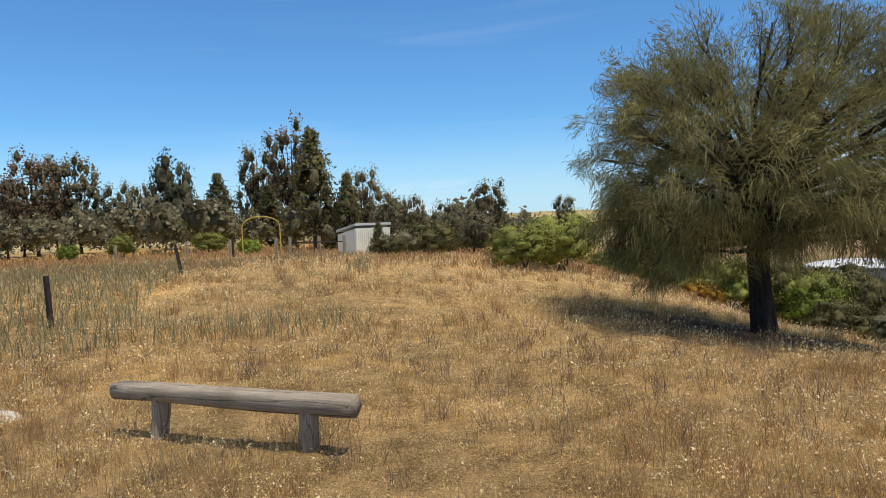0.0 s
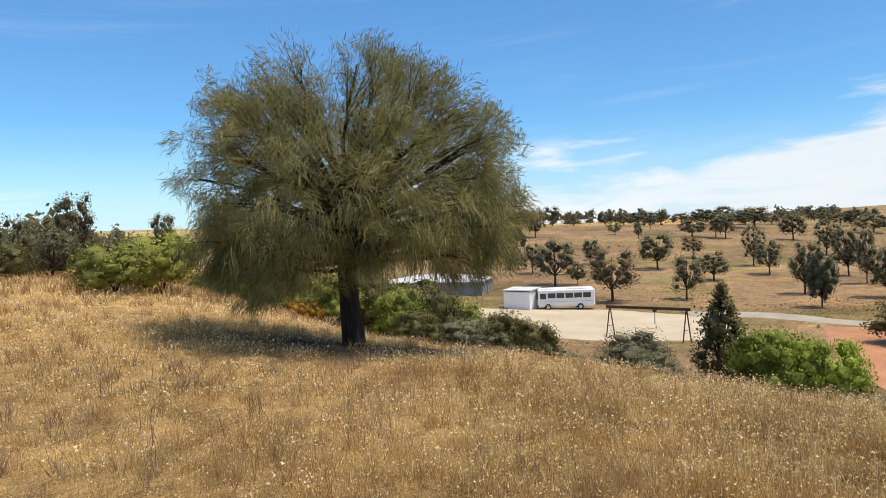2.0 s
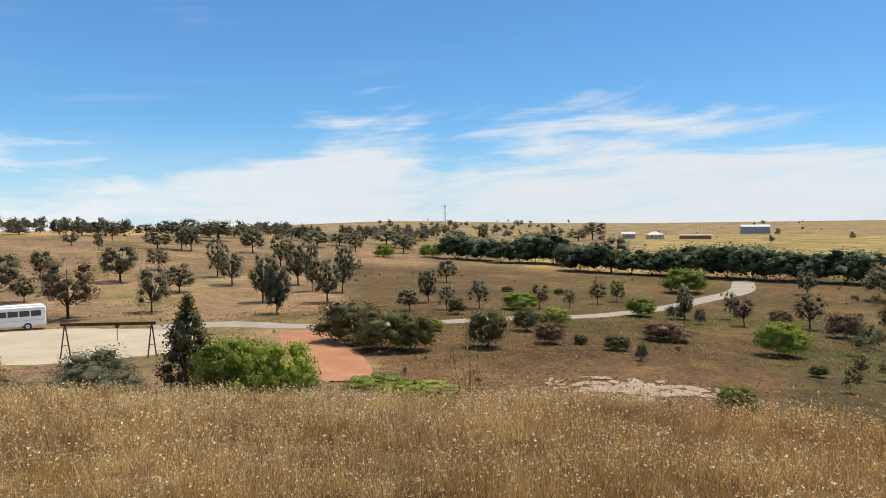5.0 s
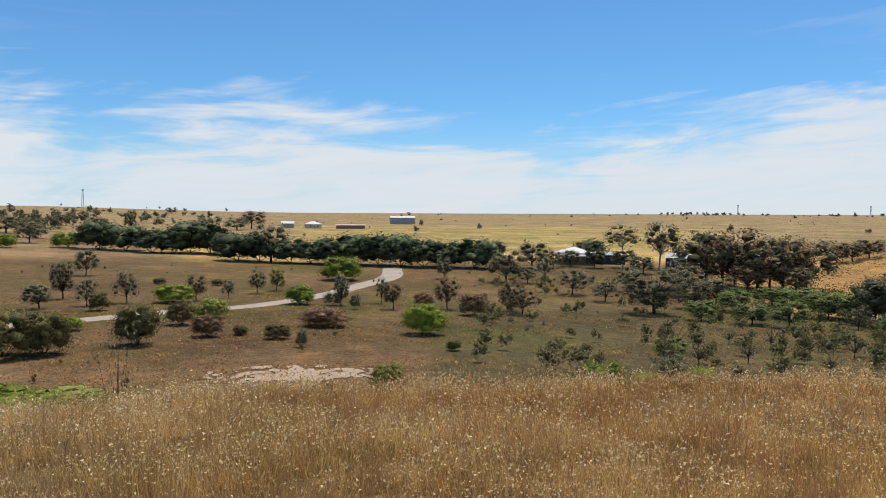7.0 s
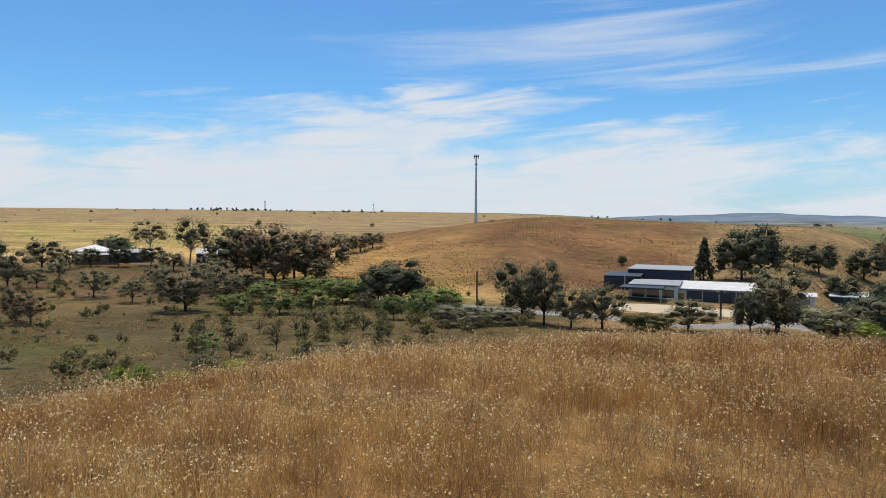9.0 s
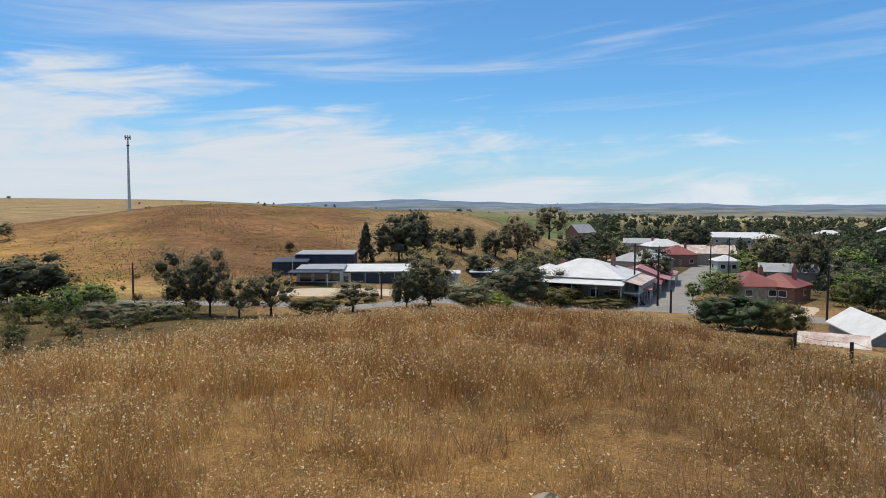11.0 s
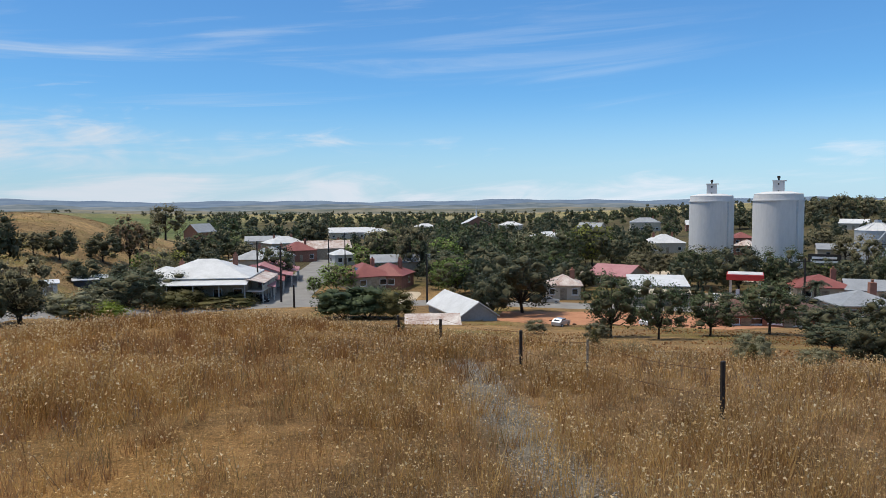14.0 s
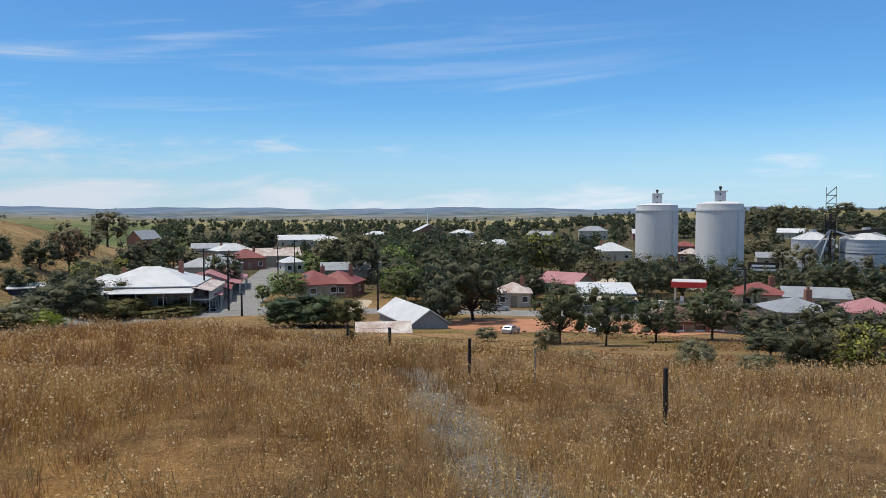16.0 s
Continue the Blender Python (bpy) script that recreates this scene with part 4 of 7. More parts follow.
# ---- dry summer grass ----
def straw_mat(name, stops, ripe=None, patch=0.7, glow=0.4):
    """Dry blades; ripe: a browner grass that takes over on the far flank of the hill."""
    m = Mat(name, 0.75, 0, 0.2)
    f = m.math("ADD", m.math("MULTIPLY", m.island(), 1 - patch * 0.6), m.math("MULTIPLY", m.fit(m.math("ADD", m.math("MULTIPLY", m.noise(0.5, 3, 0.6), .5), m.math("MULTIPLY", m.noise(2.3, 3, 0.6), .5)), 0.38, 0.62), patch * 0.6))
    c = m.ramp(f, stops)
    if ripe:
        s = m.node("ShaderNodeSeparateXYZ")
        m.link(m.coords(), s.inputs[0])
        flank = m.math("SUBTRACT", m.math("MULTIPLY", s.outputs[0], 0.07), m.math("MULTIPLY", s.outputs[1], 0.10))
        flank = m.math("ADD", flank, m.math("MULTIPLY", m.noise(0.4, 3, 0.6), 0.8))
        c = m.mix(m.fit(flank, 0.5, 1.25), c, m.ramp(f, ripe))
        # greyer, weedier stand on the town side
        town = m.math("ADD", m.math("MULTIPLY", s.outputs[0], -0.12), m.math("MULTIPLY", s.outputs[1], -0.07))
        town = m.math("ADD", town, m.math("MULTIPLY", m.noise(0.7, 3, 0.6), 0.7))
        c = m.mix(m.fit(town, 0.25, 1.15), c, m.mix(1.0, c, (0.72, 0.67, 0.64), "MULTIPLY"))
    m.colour(c)
    m.shine(glow, c)
    return m


STRAW = straw_mat("straw_blades", [(0.0, (.22, .125, .045)), (0.3, (.54, .33, .11)), (0.65, (.82, .56, .22)), (1.0, (.97, .77, .42))], [(0.0, (.11, .055, .018)), (0.35, (.38, .20, .057)), (0.7, (.70, .42, .13)), (1.0, (.93, .67, .29))], 0.9)
SEED = straw_mat("pale_seed_heads", [(0.0, (.44, .28, .11)), (0.4, (.76, .55, .26)), (1.0, (.96, .86, .60))], [(0.0, (.32, .175, .055)), (0.4, (.70, .47, .20)), (1.0, (.96, .84, .56))], 0.4, 0.35)
LITTER = straw_mat("straw_litter", [(0.0, (.20, .115, .045)), (0.35, (.52, .34, .135)), (0.7, (.80, .58, .27)), (1.0, (.93, .76, .45))], [(0.0, (.16, .08, .026)), (0.35, (.43, .24, .075)), (0.7, (.72, .46, .165)), (1.0, (.92, .70, .34))], 0.35, 0.3)
TUSSOCK = straw_mat("rust_tussock_blades", [(0.0, (.22, .125, .055)), (0.5, (.43, .255, .11)), (1.0, (.62, .42, .20))], [(0.0, (.17, .075, .03)), (0.5, (.38, .19, .075)), (1.0, (.58, .335, .14))])
WEED = straw_mat("grey_green_weeds", [(0.0, (.19, .145, .06)), (0.5, (.34, .265, .115)), (1.0, (.49, .39, .20))], [(0.0, (.12, .092, .043)), (0.5, (.235, .185, .088)), (1.0, (.38, .305, .165))])

BROOM = straw_mat("broom_grass", [(0.0, (.13, .118, .055)), (0.5, (.25, .225, .11)), (1.0, (.40, .355, .20))], None, 0.7, 0.3)
STALK = straw_mat("dead_weed_stalks", [(0.0, (.11, .072, .045)), (0.5, (.23, .155, .098)), (1.0, (.38, .275, .175))], None, 0.7, 0.25)
HILL_STRAW = straw_mat("browned_hill_grass", [(0.0, (.12, .07, .033)), (0.5, (.215, .125, .058)), (1.0, (.34, .21, .10))], None, 0.7, 0.2)
PEBBLE = mottled("grey_pebbles", (.20, .18, .15), (.42, .385, .33), 14, .9, bump=.2)


def ground_many(x, y):
    r = np.hypot(x, y)
    b = ((np.degrees(np.arctan2(x, y)) + 60) % 360) * N_B / 360
    i = b.astype(int) % N_B
    fb = b - np.floor(b)
    j = np.clip(np.searchsorted(RADII, r), 1, N_R - 1)
    fr = (r - RADII[j - 1]) / (RADII[j] - RADII[j - 1])
    i1 = (i + 1) % N_B
    lo = LAND_Z[i, j - 1] * (1 - fb) + LAND_Z[i1, j - 1] * fb
    hi = LAND_Z[i, j] * (1 - fb) + LAND_Z[i1, j] * fb
    return lo * (1 - fr) + hi * fr


def value_noise(x, y, size, seed):
    """Smooth random patches, 0 to 1, about size metres across."""
    rng = np.random.default_rng(seed)
    g = rng.uniform(0, 1, (128, 128))
    u, v = x / size + 64.3, y / size + 64.7
    i, j = np.floor(u).astype(int), np.floor(v).astype(int)
    fu, fv = u - i, v - j
    fu, fv = fu * fu * (3 - 2 * fu), fv * fv * (3 - 2 * fv)
    q = lambda a, b: g[(i + a) % 128, (j + b) % 128]
    return (q(0, 0) * (1 - fu) + q(1, 0) * fu) * (1 - fv) + (q(0, 1) * (1 - fu) + q(1, 1) * fu) * fv


def scatter(rng, n, r0, r1, power, b0=-48.0, b1=250.0):
    """Places round the hilltop, thinning out with distance."""
    u = rng.uniform(0, 1, n)
    e = 2 - power
    r = (r0 ** e + u * (r1 ** e - r0 ** e)) ** (1 / e)
    b = np.radians(rng.uniform(b0, b1, n))
    return r * np.sin(b), r * np.cos(b), r, np.degrees(b)


def lushness(x, y, b):
    """Share of cover: patchy and worn near the bench and the tree, thick on the far flank."""
    p = value_noise(x, y, 1.1, 3) * .6 + value_noise(x, y, 3.2, 4) * .6
    thick = np.interp(b, [-50, 0, 30, 60, 90, 160, 190, 215, 250], [.6, .6, .6, .7, .9, .95, .8, .66, .62])
    bed = np.clip(1.5 - np.hypot(x - 5.35, (y - 12.4) * 1.1) / 2.4, 0, 1)  # little grows on the needle bed, which also carries painted shadow
    return np.clip((thick * .75 + (p - .6) * .9) * (1 - .8 * bed), .03, 1)


def blades(rng, x, y, h, w, lean, bend):
    """Tapered bent blades: five points and three faces each."""
    n = len(x)
    z = ground_many(x, y) - .015
    a = rng.uniform(0, 2 * np.pi, n)
    wx, wy = np.cos(a) * w, np.sin(a) * w
    d = rng.uniform(0, 2 * np.pi, n)
    lx, ly = np.cos(d) * lean * h, np.sin(d) * lean * h
    base = np.stack([x, y, z], -1)
    side = np.stack([wx, wy, np.zeros(n)], -1)
    mid = base + np.stack([lx * .4, ly * .4, h * .6], -1)
    tip = base + np.stack([lx * (1 + bend), ly * (1 + bend), h * (1 - .25 * bend)], -1)
    v = np.stack([base - side, base + side, mid + side * .75, mid - side * .75, tip], 1).reshape(-1, 3)
    o = (np.arange(n) * 5)[:, None]
    f = np.concatenate([o + np.array([[0, 1, 2]]), o + np.array([[0, 2, 3]]), o + np.array([[3, 2, 4]])], 1).reshape(-1, 3)
    return v, f, tip


def seen_side(x, y, r, b, rng):
    """Thin sowing behind the crest of the steep sides and at the hilltop's back."""
    far = (b > 42) & (b < 240) & (r > np.interp(b, [42, 60, 80, 130, 165, 185, 215, 240], [36, 24, 17, 17, 23, 23, 18, 18]))
    back = (b < -46) | (b > 240)
    return ~((far | back) & (rng.uniform(0, 1, len(x)) < .9))


def stems(rng, x, y, h, w, lean):
    """Straight tapered stems: one narrow face each."""
    n = len(x)
    a, d = rng.uniform(0, 2 * np.pi, n), rng.uniform(0, 2 * np.pi, n)
    base = np.stack([x, y, ground_many(x, y) - .01], -1)
    side = np.stack([np.cos(a) * w, np.sin(a) * w, np.zeros(n)], -1)
    tip = base + np.stack([np.cos(d) * lean * h, np.sin(d) * lean * h, h], -1)
    v = np.stack([base - side, base + side, tip], 1).reshape(-1, 3)
    return v, np.arange(3 * n).reshape(-1, 3), tip


def off_roads(x, y):
    """True where no road or yard lies."""
    ok = np.ones(len(x), dtype=bool)
    for cx, cy, w in COURSES:
        ok &= np.hypot(x - cx, y - cy) > w * 1.03 + .2
    return ok


def stuff(name, me, label):
    return tagged(new(name, me), label, "grass", kind="stuff")


def keep_clear(x, y, chance, rng, b):
    t = off_track(x, y)
    on = (rng.uniform(0, 1, len(x)) < chance) & ((t > rng.uniform(.0, .42, len(x))) | (rng.uniform(0, 1, len(x)) < .5))
    return on


def sow():
    rng = np.random.default_rng(8)
    # clumps of fine straw
    x, y, r, b = scatter(rng, 105000, 2.6, 42, 1.15, -60, 300)
    ok = seen_side(x, y, r, b, rng)
    x, y, r, b = x[ok], y[ok], r[ok], b[ok]
    lush = lushness(x, y, b)
    lump = value_noise(x, y, .30, 51) * .5 + value_noise(x, y, .8, 52) * .5
    lump = np.clip((lump - .30) / .36, 0, 1)
    ok = keep_clear(x, y, lush * (.5 + .65 * lump), rng, b)
    x, y, r, b, lush, lump = x[ok], y[ok], r[ok], b[ok], lush[ok], lump[ok]
    per = 11
    cx, cy = np.repeat(x, per), np.repeat(y, per)
    rr, ll = np.repeat(r, per), np.repeat(lush, per)
    k = len(cx)
    spread = .035 + .008 * rr
    bx, by = cx + rng.normal(0, 1, k) * spread, cy + rng.normal(0, 1, k) * spread
    tall = np.repeat(np.interp(b, [-50, 35, 75, 200, 250], [.66, .72, 1.0, 1.0, .95]), per)
    h = rng.uniform(.10, .30, k) * tall * (.5 + .55 * ll) * np.repeat(rng.uniform(.65, 1.2, len(x)) * (.30 + 1.2 * lump), per)
    w = (.0011 + .00028 * rr) * rng.uniform(.7, 1.3, k)
    v, f, tip = stems(rng, bx, by, h, w, rng.uniform(.05, .55, k))
    stuff("dry_grass", big_mesh("dry_grass", v, f, STRAW), "thick dry straw-coloured grass over the hilltop")
    # oat-like spikelets hanging on the upper stems
    foot = np.stack([bx, by, tip[:, 2] - h], -1)
    heads = []
    for share, low in ((.80, .0), (.50, .28)):
        pick = rng.uniform(0, 1, k) < share * np.repeat(np.clip(.25 + .95 * lump, 0, 1), per)
        q = rng.uniform(low * .5, low, (pick.sum(), 1)) if low else np.zeros((pick.sum(), 1))
        heads.append((tip[pick] * (1 - q) + foot[pick] * q + rng.normal(0, .012, (pick.sum(), 3)), rr[pick]))
    p, hr = np.concatenate([a for a, _ in heads]), np.concatenate([c for _, c in heads])
    q, e = cards(p, None, 1.0, rng, .55)
    s = ((.0082 + .00155 * hr) * rng.uniform(.6, 1.35, len(p)))[:, None, None]
    q = p[:, None, :] + (q.reshape(-1, 4, 3)[:, [0, 1, 3]] - p[:, None, :]) * np.array([1.0, .7, .7])[None, :, None] * s
    stuff("grass_seed_heads", big_mesh("grass_seed_heads", q.reshape(-1, 3), np.arange(3 * len(p)).reshape(-1, 3), SEED), "pale glinting seed heads on dry grass stems")
    # flattened straw lying between the clumps
    x, y, r, b = scatter(rng, 460000, 2.0, 24, 1.2, -60, 300)
    ok = keep_clear(x, y, np.interp(b, [-60, 60, 90, 300], [.9, .8, .5, .5]) * np.clip(np.hypot(x - 5.35, (y - 12.4) * 1.1) / 3.2 - .25, .12, 1), rng, b) & seen_side(x, y, r, b, rng)
    x, y, r = x[ok], y[ok], r[ok]
    k = len(x)
    a, half = rng.uniform(0, 2 * np.pi, k), (.0075 + .0011 * r) * rng.uniform(.5, 1.5, k)
    u = np.stack([np.cos(a), np.sin(a), rng.normal(0, .45, k)], -1) * half[:, None]
    w = np.stack([-np.sin(a), np.cos(a), rng.normal(0, .5, k)], -1) * (half * rng.uniform(.10, .20, k))[:, None]
    p = np.stack([x, y, ground_many(x, y) + rng.uniform(.006, .07, k)], -1)
    v = np.stack([p - u - w, p - u + w, p + u], 1).reshape(-1, 3)
    stuff("straw_litter", big_mesh("straw_litter", v, np.arange(3 * k).reshape(-1, 3), LITTER), "flattened pale straw litter over the ground")
    # rust-brown tussocks
    x, y, r, b = scatter(rng, 13000, 2.6, 30, 1.2, -50, 245)
    ok = keep_clear(x, y, np.clip(lushness(x, y, b) * 1.2 - .25, 0.04, 1), rng, b)
    x, y, r = x[ok], y[ok], r[ok]
    size = rng.uniform(.45, 1.1, len(x))
    per = 30
    cx, cy, rr, ss = np.repeat(x, per), np.repeat(y, per), np.repeat(r, per), np.repeat(size, per)
    k = len(cx)
    bx, by = cx + rng.normal(0, .075, k) * ss, cy + rng.normal(0, .075, k) * ss
    h = rng.uniform(.10, .40, k) * ss
    v, f, tip = stems(rng, bx, by, h, (.0011 + .00030 * rr) * rng.uniform(.7, 1.3, k), rng.uniform(.05, .7, k))
    stuff("tussock_grass", big_mesh("tussock_grass", v, f, TUSSOCK), "upright rust-brown tussocks among dry grass")
    # low grey-green weeds
    x, y, r, b = scatter(rng, 2100, 4.5, 36, 1.1)
    ok = keep_clear(x, y, np.interp(b, [-50, 60, 180, 200, 250], [.45, .3, .35, 1, 1]), rng, b) & (value_noise(x, y, 2.5, 9) > .42)
    x, y, r = x[ok], y[ok], r[ok]
    per = 34
    size = rng.uniform(.5, 1.4, len(x))
    cx, cy, rr, ss = np.repeat(x, per), np.repeat(y, per), np.repeat(r, per), np.repeat(size, per)
    k = len(cx)
    bx, by = cx + rng.normal(0, .09, k) * ss, cy + rng.normal(0, .09, k) * ss
    v, f, tip = stems(rng, bx, by, rng.uniform(.08, .28, k) * ss, (.0013 + .0003 * rr) * rng.uniform(.7, 1.3, k), rng.uniform(.1, .8, k))
    stuff("weeds", big_mesh("weeds", v, f, WEED), "low grey-green weeds drying among the grass")
    # dry branching stalks of dead weeds, thick round the bench and the tree
    x, y, r, b = scatter(rng, 3600, 3.4, 30, 1.15)
    band = np.exp(-((r - 8.0) / 3.0) ** 2) * np.interp(b, [-50, -10, 35, 60, 200, 250], [.7, 1, 1, .4, .5, .8])
    ok = keep_clear(x, y, np.clip(.12 + band * 1.1, 0, 1) * (value_noise(x, y, 1.6, 22) > .45), rng, b)
    x, y, r = x[ok], y[ok], r[ok]
    per = 16
    size = rng.uniform(.6, 1.3, len(x))
    cx, cy, rr, ss = np.repeat(x, per), np.repeat(y, per), np.repeat(r, per), np.repeat(size, per)
    k = len(cx)
    bx, by = cx + rng.normal(0, .07, k) * ss, cy + rng.normal(0, .07, k) * ss
    v, f, tip = blades(rng, bx, by, rng.uniform(.10, .36, k) * ss, (.0009 + .00024 * rr) * rng.uniform(.8, 1.3, k), rng.uniform(.15, .9, k), rng.uniform(0, .4, k))
    stuff("dead_weeds", big_mesh("dead_weeds", v, f, STALK), "grey-brown dead weed stalks among the grass")
    # soft grey-green broom grass at the back of the paddock
    x, y, r, b = scatter(rng, 17000, 11, 34, .9, -50, -6)
    ok = value_noise(x, y, 4, 27) + np.interp(b, [-50, -25, -6], [.3, .15, -.25]) > .35
    x, y, r = x[ok], y[ok], r[ok]
    h = rng.uniform(.15, .5, len(x))
    v, f, tip = blades(rng, x, y, h, .0025 + .0004 * r * rng.uniform(.6, 1.2, len(x)), rng.uniform(.1, .6, len(x)), rng.uniform(0, .6, len(x)))
    stuff("broom_grass", big_mesh("broom_grass", v, f, BROOM), "soft grey-green broom grass at the paddock's back")
    # loose gravel of the worn track
    n = 4500
    u = rng.uniform(0, 1, n) * (len(TRACK_XY) - 1)
    i = np.minimum(u.astype(int), len(TRACK_XY) - 2)
    mid = TRACK_XY[i] + (TRACK_XY[i + 1] - TRACK_XY[i]) * (u - i)[:, None] + rng.normal(0, .17, (n, 2))
    s = rng.uniform(.0035, .0085, n)
    p = np.stack([mid[:, 0], mid[:, 1], ground_many(mid[:, 0], mid[:, 1]) + s * .35], -1)
    small = CORE_V[None] * s[:, None, None] * rng.uniform(.7, 1.3, (n, len(CORE_V), 1)) * np.array([1, 1, .7])
    v = (p[:, None, :] + small).reshape(-1, 3)
    f = (CORE_F[None] + (np.arange(n) * len(CORE_V))[:, None, None]).reshape(-1, 3)
    ob = new("gravel", big_mesh("gravel", v, f, PEBBLE))
    tagged(ob, "loose grey gravel of the worn foot track", "gravel", kind="stuff")
    # coarser grass further along the level side and down the slopes
    x, y, r, b = scatter(rng, 19000, 24, 75, 1.0, -50, 22)
    h = rng.uniform(.15, .5, len(x))
    v, f, tip = blades(rng, x, y, h, .011 + .0006 * r * rng.uniform(.6, 1.2, len(x)), rng.uniform(.1, .6, len(x)), rng.uniform(0, .6, len(x)))
    stuff("far_grass", big_mesh("far_grass", v, f, TUSSOCK), "dry grass on the level paddock behind the bench")
    x, y, r, b = scatter(rng, 54000, 26, 120, 1.0, 22, 250)
    ok = (value_noise(x, y, 9, 12) > .42) & off_roads(x, y)
    x, y, r = x[ok], y[ok], r[ok]
    h = rng.uniform(.06, .24, len(x))
    v, f, tip = blades(rng, x, y, h, .03 + .0009 * r * rng.uniform(.6, 1.2, len(x)), rng.uniform(.4, 1.6, len(x)), rng.uniform(0, .6, len(x)))
    stuff("slope_grass", big_mesh("slope_grass", v, f, TUSSOCK), "brown rank grass on the valley slopes")

    # scrubby tufts on the second hill
    x, y, r, b = scatter(rng, 34000, 128, 300, 1.0, 121, 182)
    ok = (value_noise(x, y, 14, 15) > .35) & off_roads(x, y) 
    x, y, r = x[ok], y[ok], r[ok]
    h = rng.uniform(.1, .4, len(x))
    v, f, tip = blades(rng, x, y, h, rng.uniform(.05, .17, len(x)), rng.uniform(.1, .6, len(x)), rng.uniform(0, .6, len(x)))
    stuff("hill_grass", big_mesh("hill_grass", v, f, HILL_STRAW), "brown tufted grass over the second hill")


sow()

# ---- trees and bushes: kind, bearing, distance, height, width ----
PLANTS_BACK = [
    ("rust_gum", -31.8, 80.5, 9.1, 3.6), ("rust_gum", -29.9, 86.9, 11.9, 6.4), ("gum", -27.2, 91.1, 12.8, 5.8),
    ("gum", -28.7, 99.4, 13.2, 4.1), ("gum", -24.6, 97.3, 9.4, 4.3), ("gum", -23.1, 114.2, 10.7, 4.3),
    ("dark_tree", -20.8, 98.8, 13.1, 5.7), ("fuzzy", -17.5, 83.9, 8.9, 6.8), ("green_tree", -26.1, 204.4, 10.1, 8.8),
    ("green_bush", -19.8, 114.1, 4, 5.9), ("rust_gum", -11.9, 91.2, 16.3, 7), ("gum", -14.5, 102.8, 15, 6),
    ("fuzzy", -10.2, 55.6, 10, 6.7), ("fuzzy", -7.5, 54.7, 6.3, 4.1), ("fuzzy", -13.7, 77.5, 7, 6.5),
    ("gum", -6.1, 67.1, 8.3, 3.5), ("gum", -4.2, 49, 4.6, 3.3),
]
PLANTS_BACKB = [
    ("gum", -2, 49.7, 4.6, 1.8), ("grey_gum", 0.6, 43, 3.6, 2.4), ("dark_bush", -0.9, 37.3, 2.1, 3.2),
    ("gum", 4.5, 50.4, 5.9, 2.6), ("gum", 2.6, 40.2, 2.9, 2.7), ("gum", 10.1, 117, 9, 4.2),
    ("olive_bush", 6.8, 24.3, 1.8, 2.6), ("olive_bush", 10, 26.5, 2.4, 3), ("fuzzy", -5.9, 40.9, 1.9, 1.8),
    ("grey_bush", -2.9, 36.9, 1.6, 2.3), ("gum", -30.8, 91.3, 9.1, 4.2), ("rust_gum", -34.2, 92.8, 10.2, 6.2),
    ("gum", -36.7, 102, 10.9, 6.4),
]
PLANTS_SLOPEA = [
    ("dark_tree", 37.8, 185.4, 7.5, 6.1), ("gum", 40.9, 121, 8.9, 7.4), ("gum", 39.1, 139.1, 6.6, 4.7),
    ("grey_bush", 37.8, 147, 3.8, 5.5), ("gum", 42.7, 122.3, 4.1, 2.9), ("rust_gum", 45.4, 99.9, 7.9, 7.4),
    ("gum", 43.7, 155.1, 6.1, 4.3), ("gum", 45.7, 237.9, 4.6, 5.2), ("gum", 48.9, 147.3, 8.1, 7.4),
    ("gum", 51, 104.5, 7, 4.8), ("rust_gum", 51.6, 170.6, 5.3, 5.5), ("gum", 53, 129.6, 5.5, 5.8),
    ("gum", 48.4, 271.1, 7.2, 6), ("gum", 47.5, 221.5, 6.3, 2.7), ("gum", 39.4, 227.4, 9.8, 6.1),
    ("gum", 38.1, 284.7, 7.3, 5.7), ("gum", 51.5, 231.1, 5.8, 9.2), ("gum", 53.2, 228.9, 8.6, 6.1),
]
PLANTS_SLOPEB = [
    ("gum", 55.8, 154.9, 9, 4.7), ("gum", 56.9, 140.2, 7.2, 5.2), ("gum", 59.2, 113.9, 8.6, 4.5),
    ("dark_tree", 60.3, 98.9, 7.4, 3.9), ("gum", 60.6, 184.4, 9, 5.8), ("gum", 62, 141.8, 9.4, 4.9),
    ("gum", 63.1, 130.4, 9.7, 3.2), ("gum", 64.3, 112.3, 8, 4.8), ("gum", 65.5, 128.2, 9.5, 3.7),
    ("grey_gum", 66.3, 169.3, 4.1, 5.1), ("gum", 58.5, 228, 8.5, 8.1), ("green_bush", 68.9, 240.8, 4.5, 7.2),
    ("gum", 53.9, 225.5, 8.4, 7.2), ("gum", 55.9, 284.9, 8.9, 15.2), ("gum", 63.5, 273.8, 7.2, 11.8),
    ("gum", 66.6, 261.2, 6.3, 6.6), ("gum", 65.3, 294.2, 5.6, 10), ("gum", 69.1, 316.7, 7.6, 11.7),
]
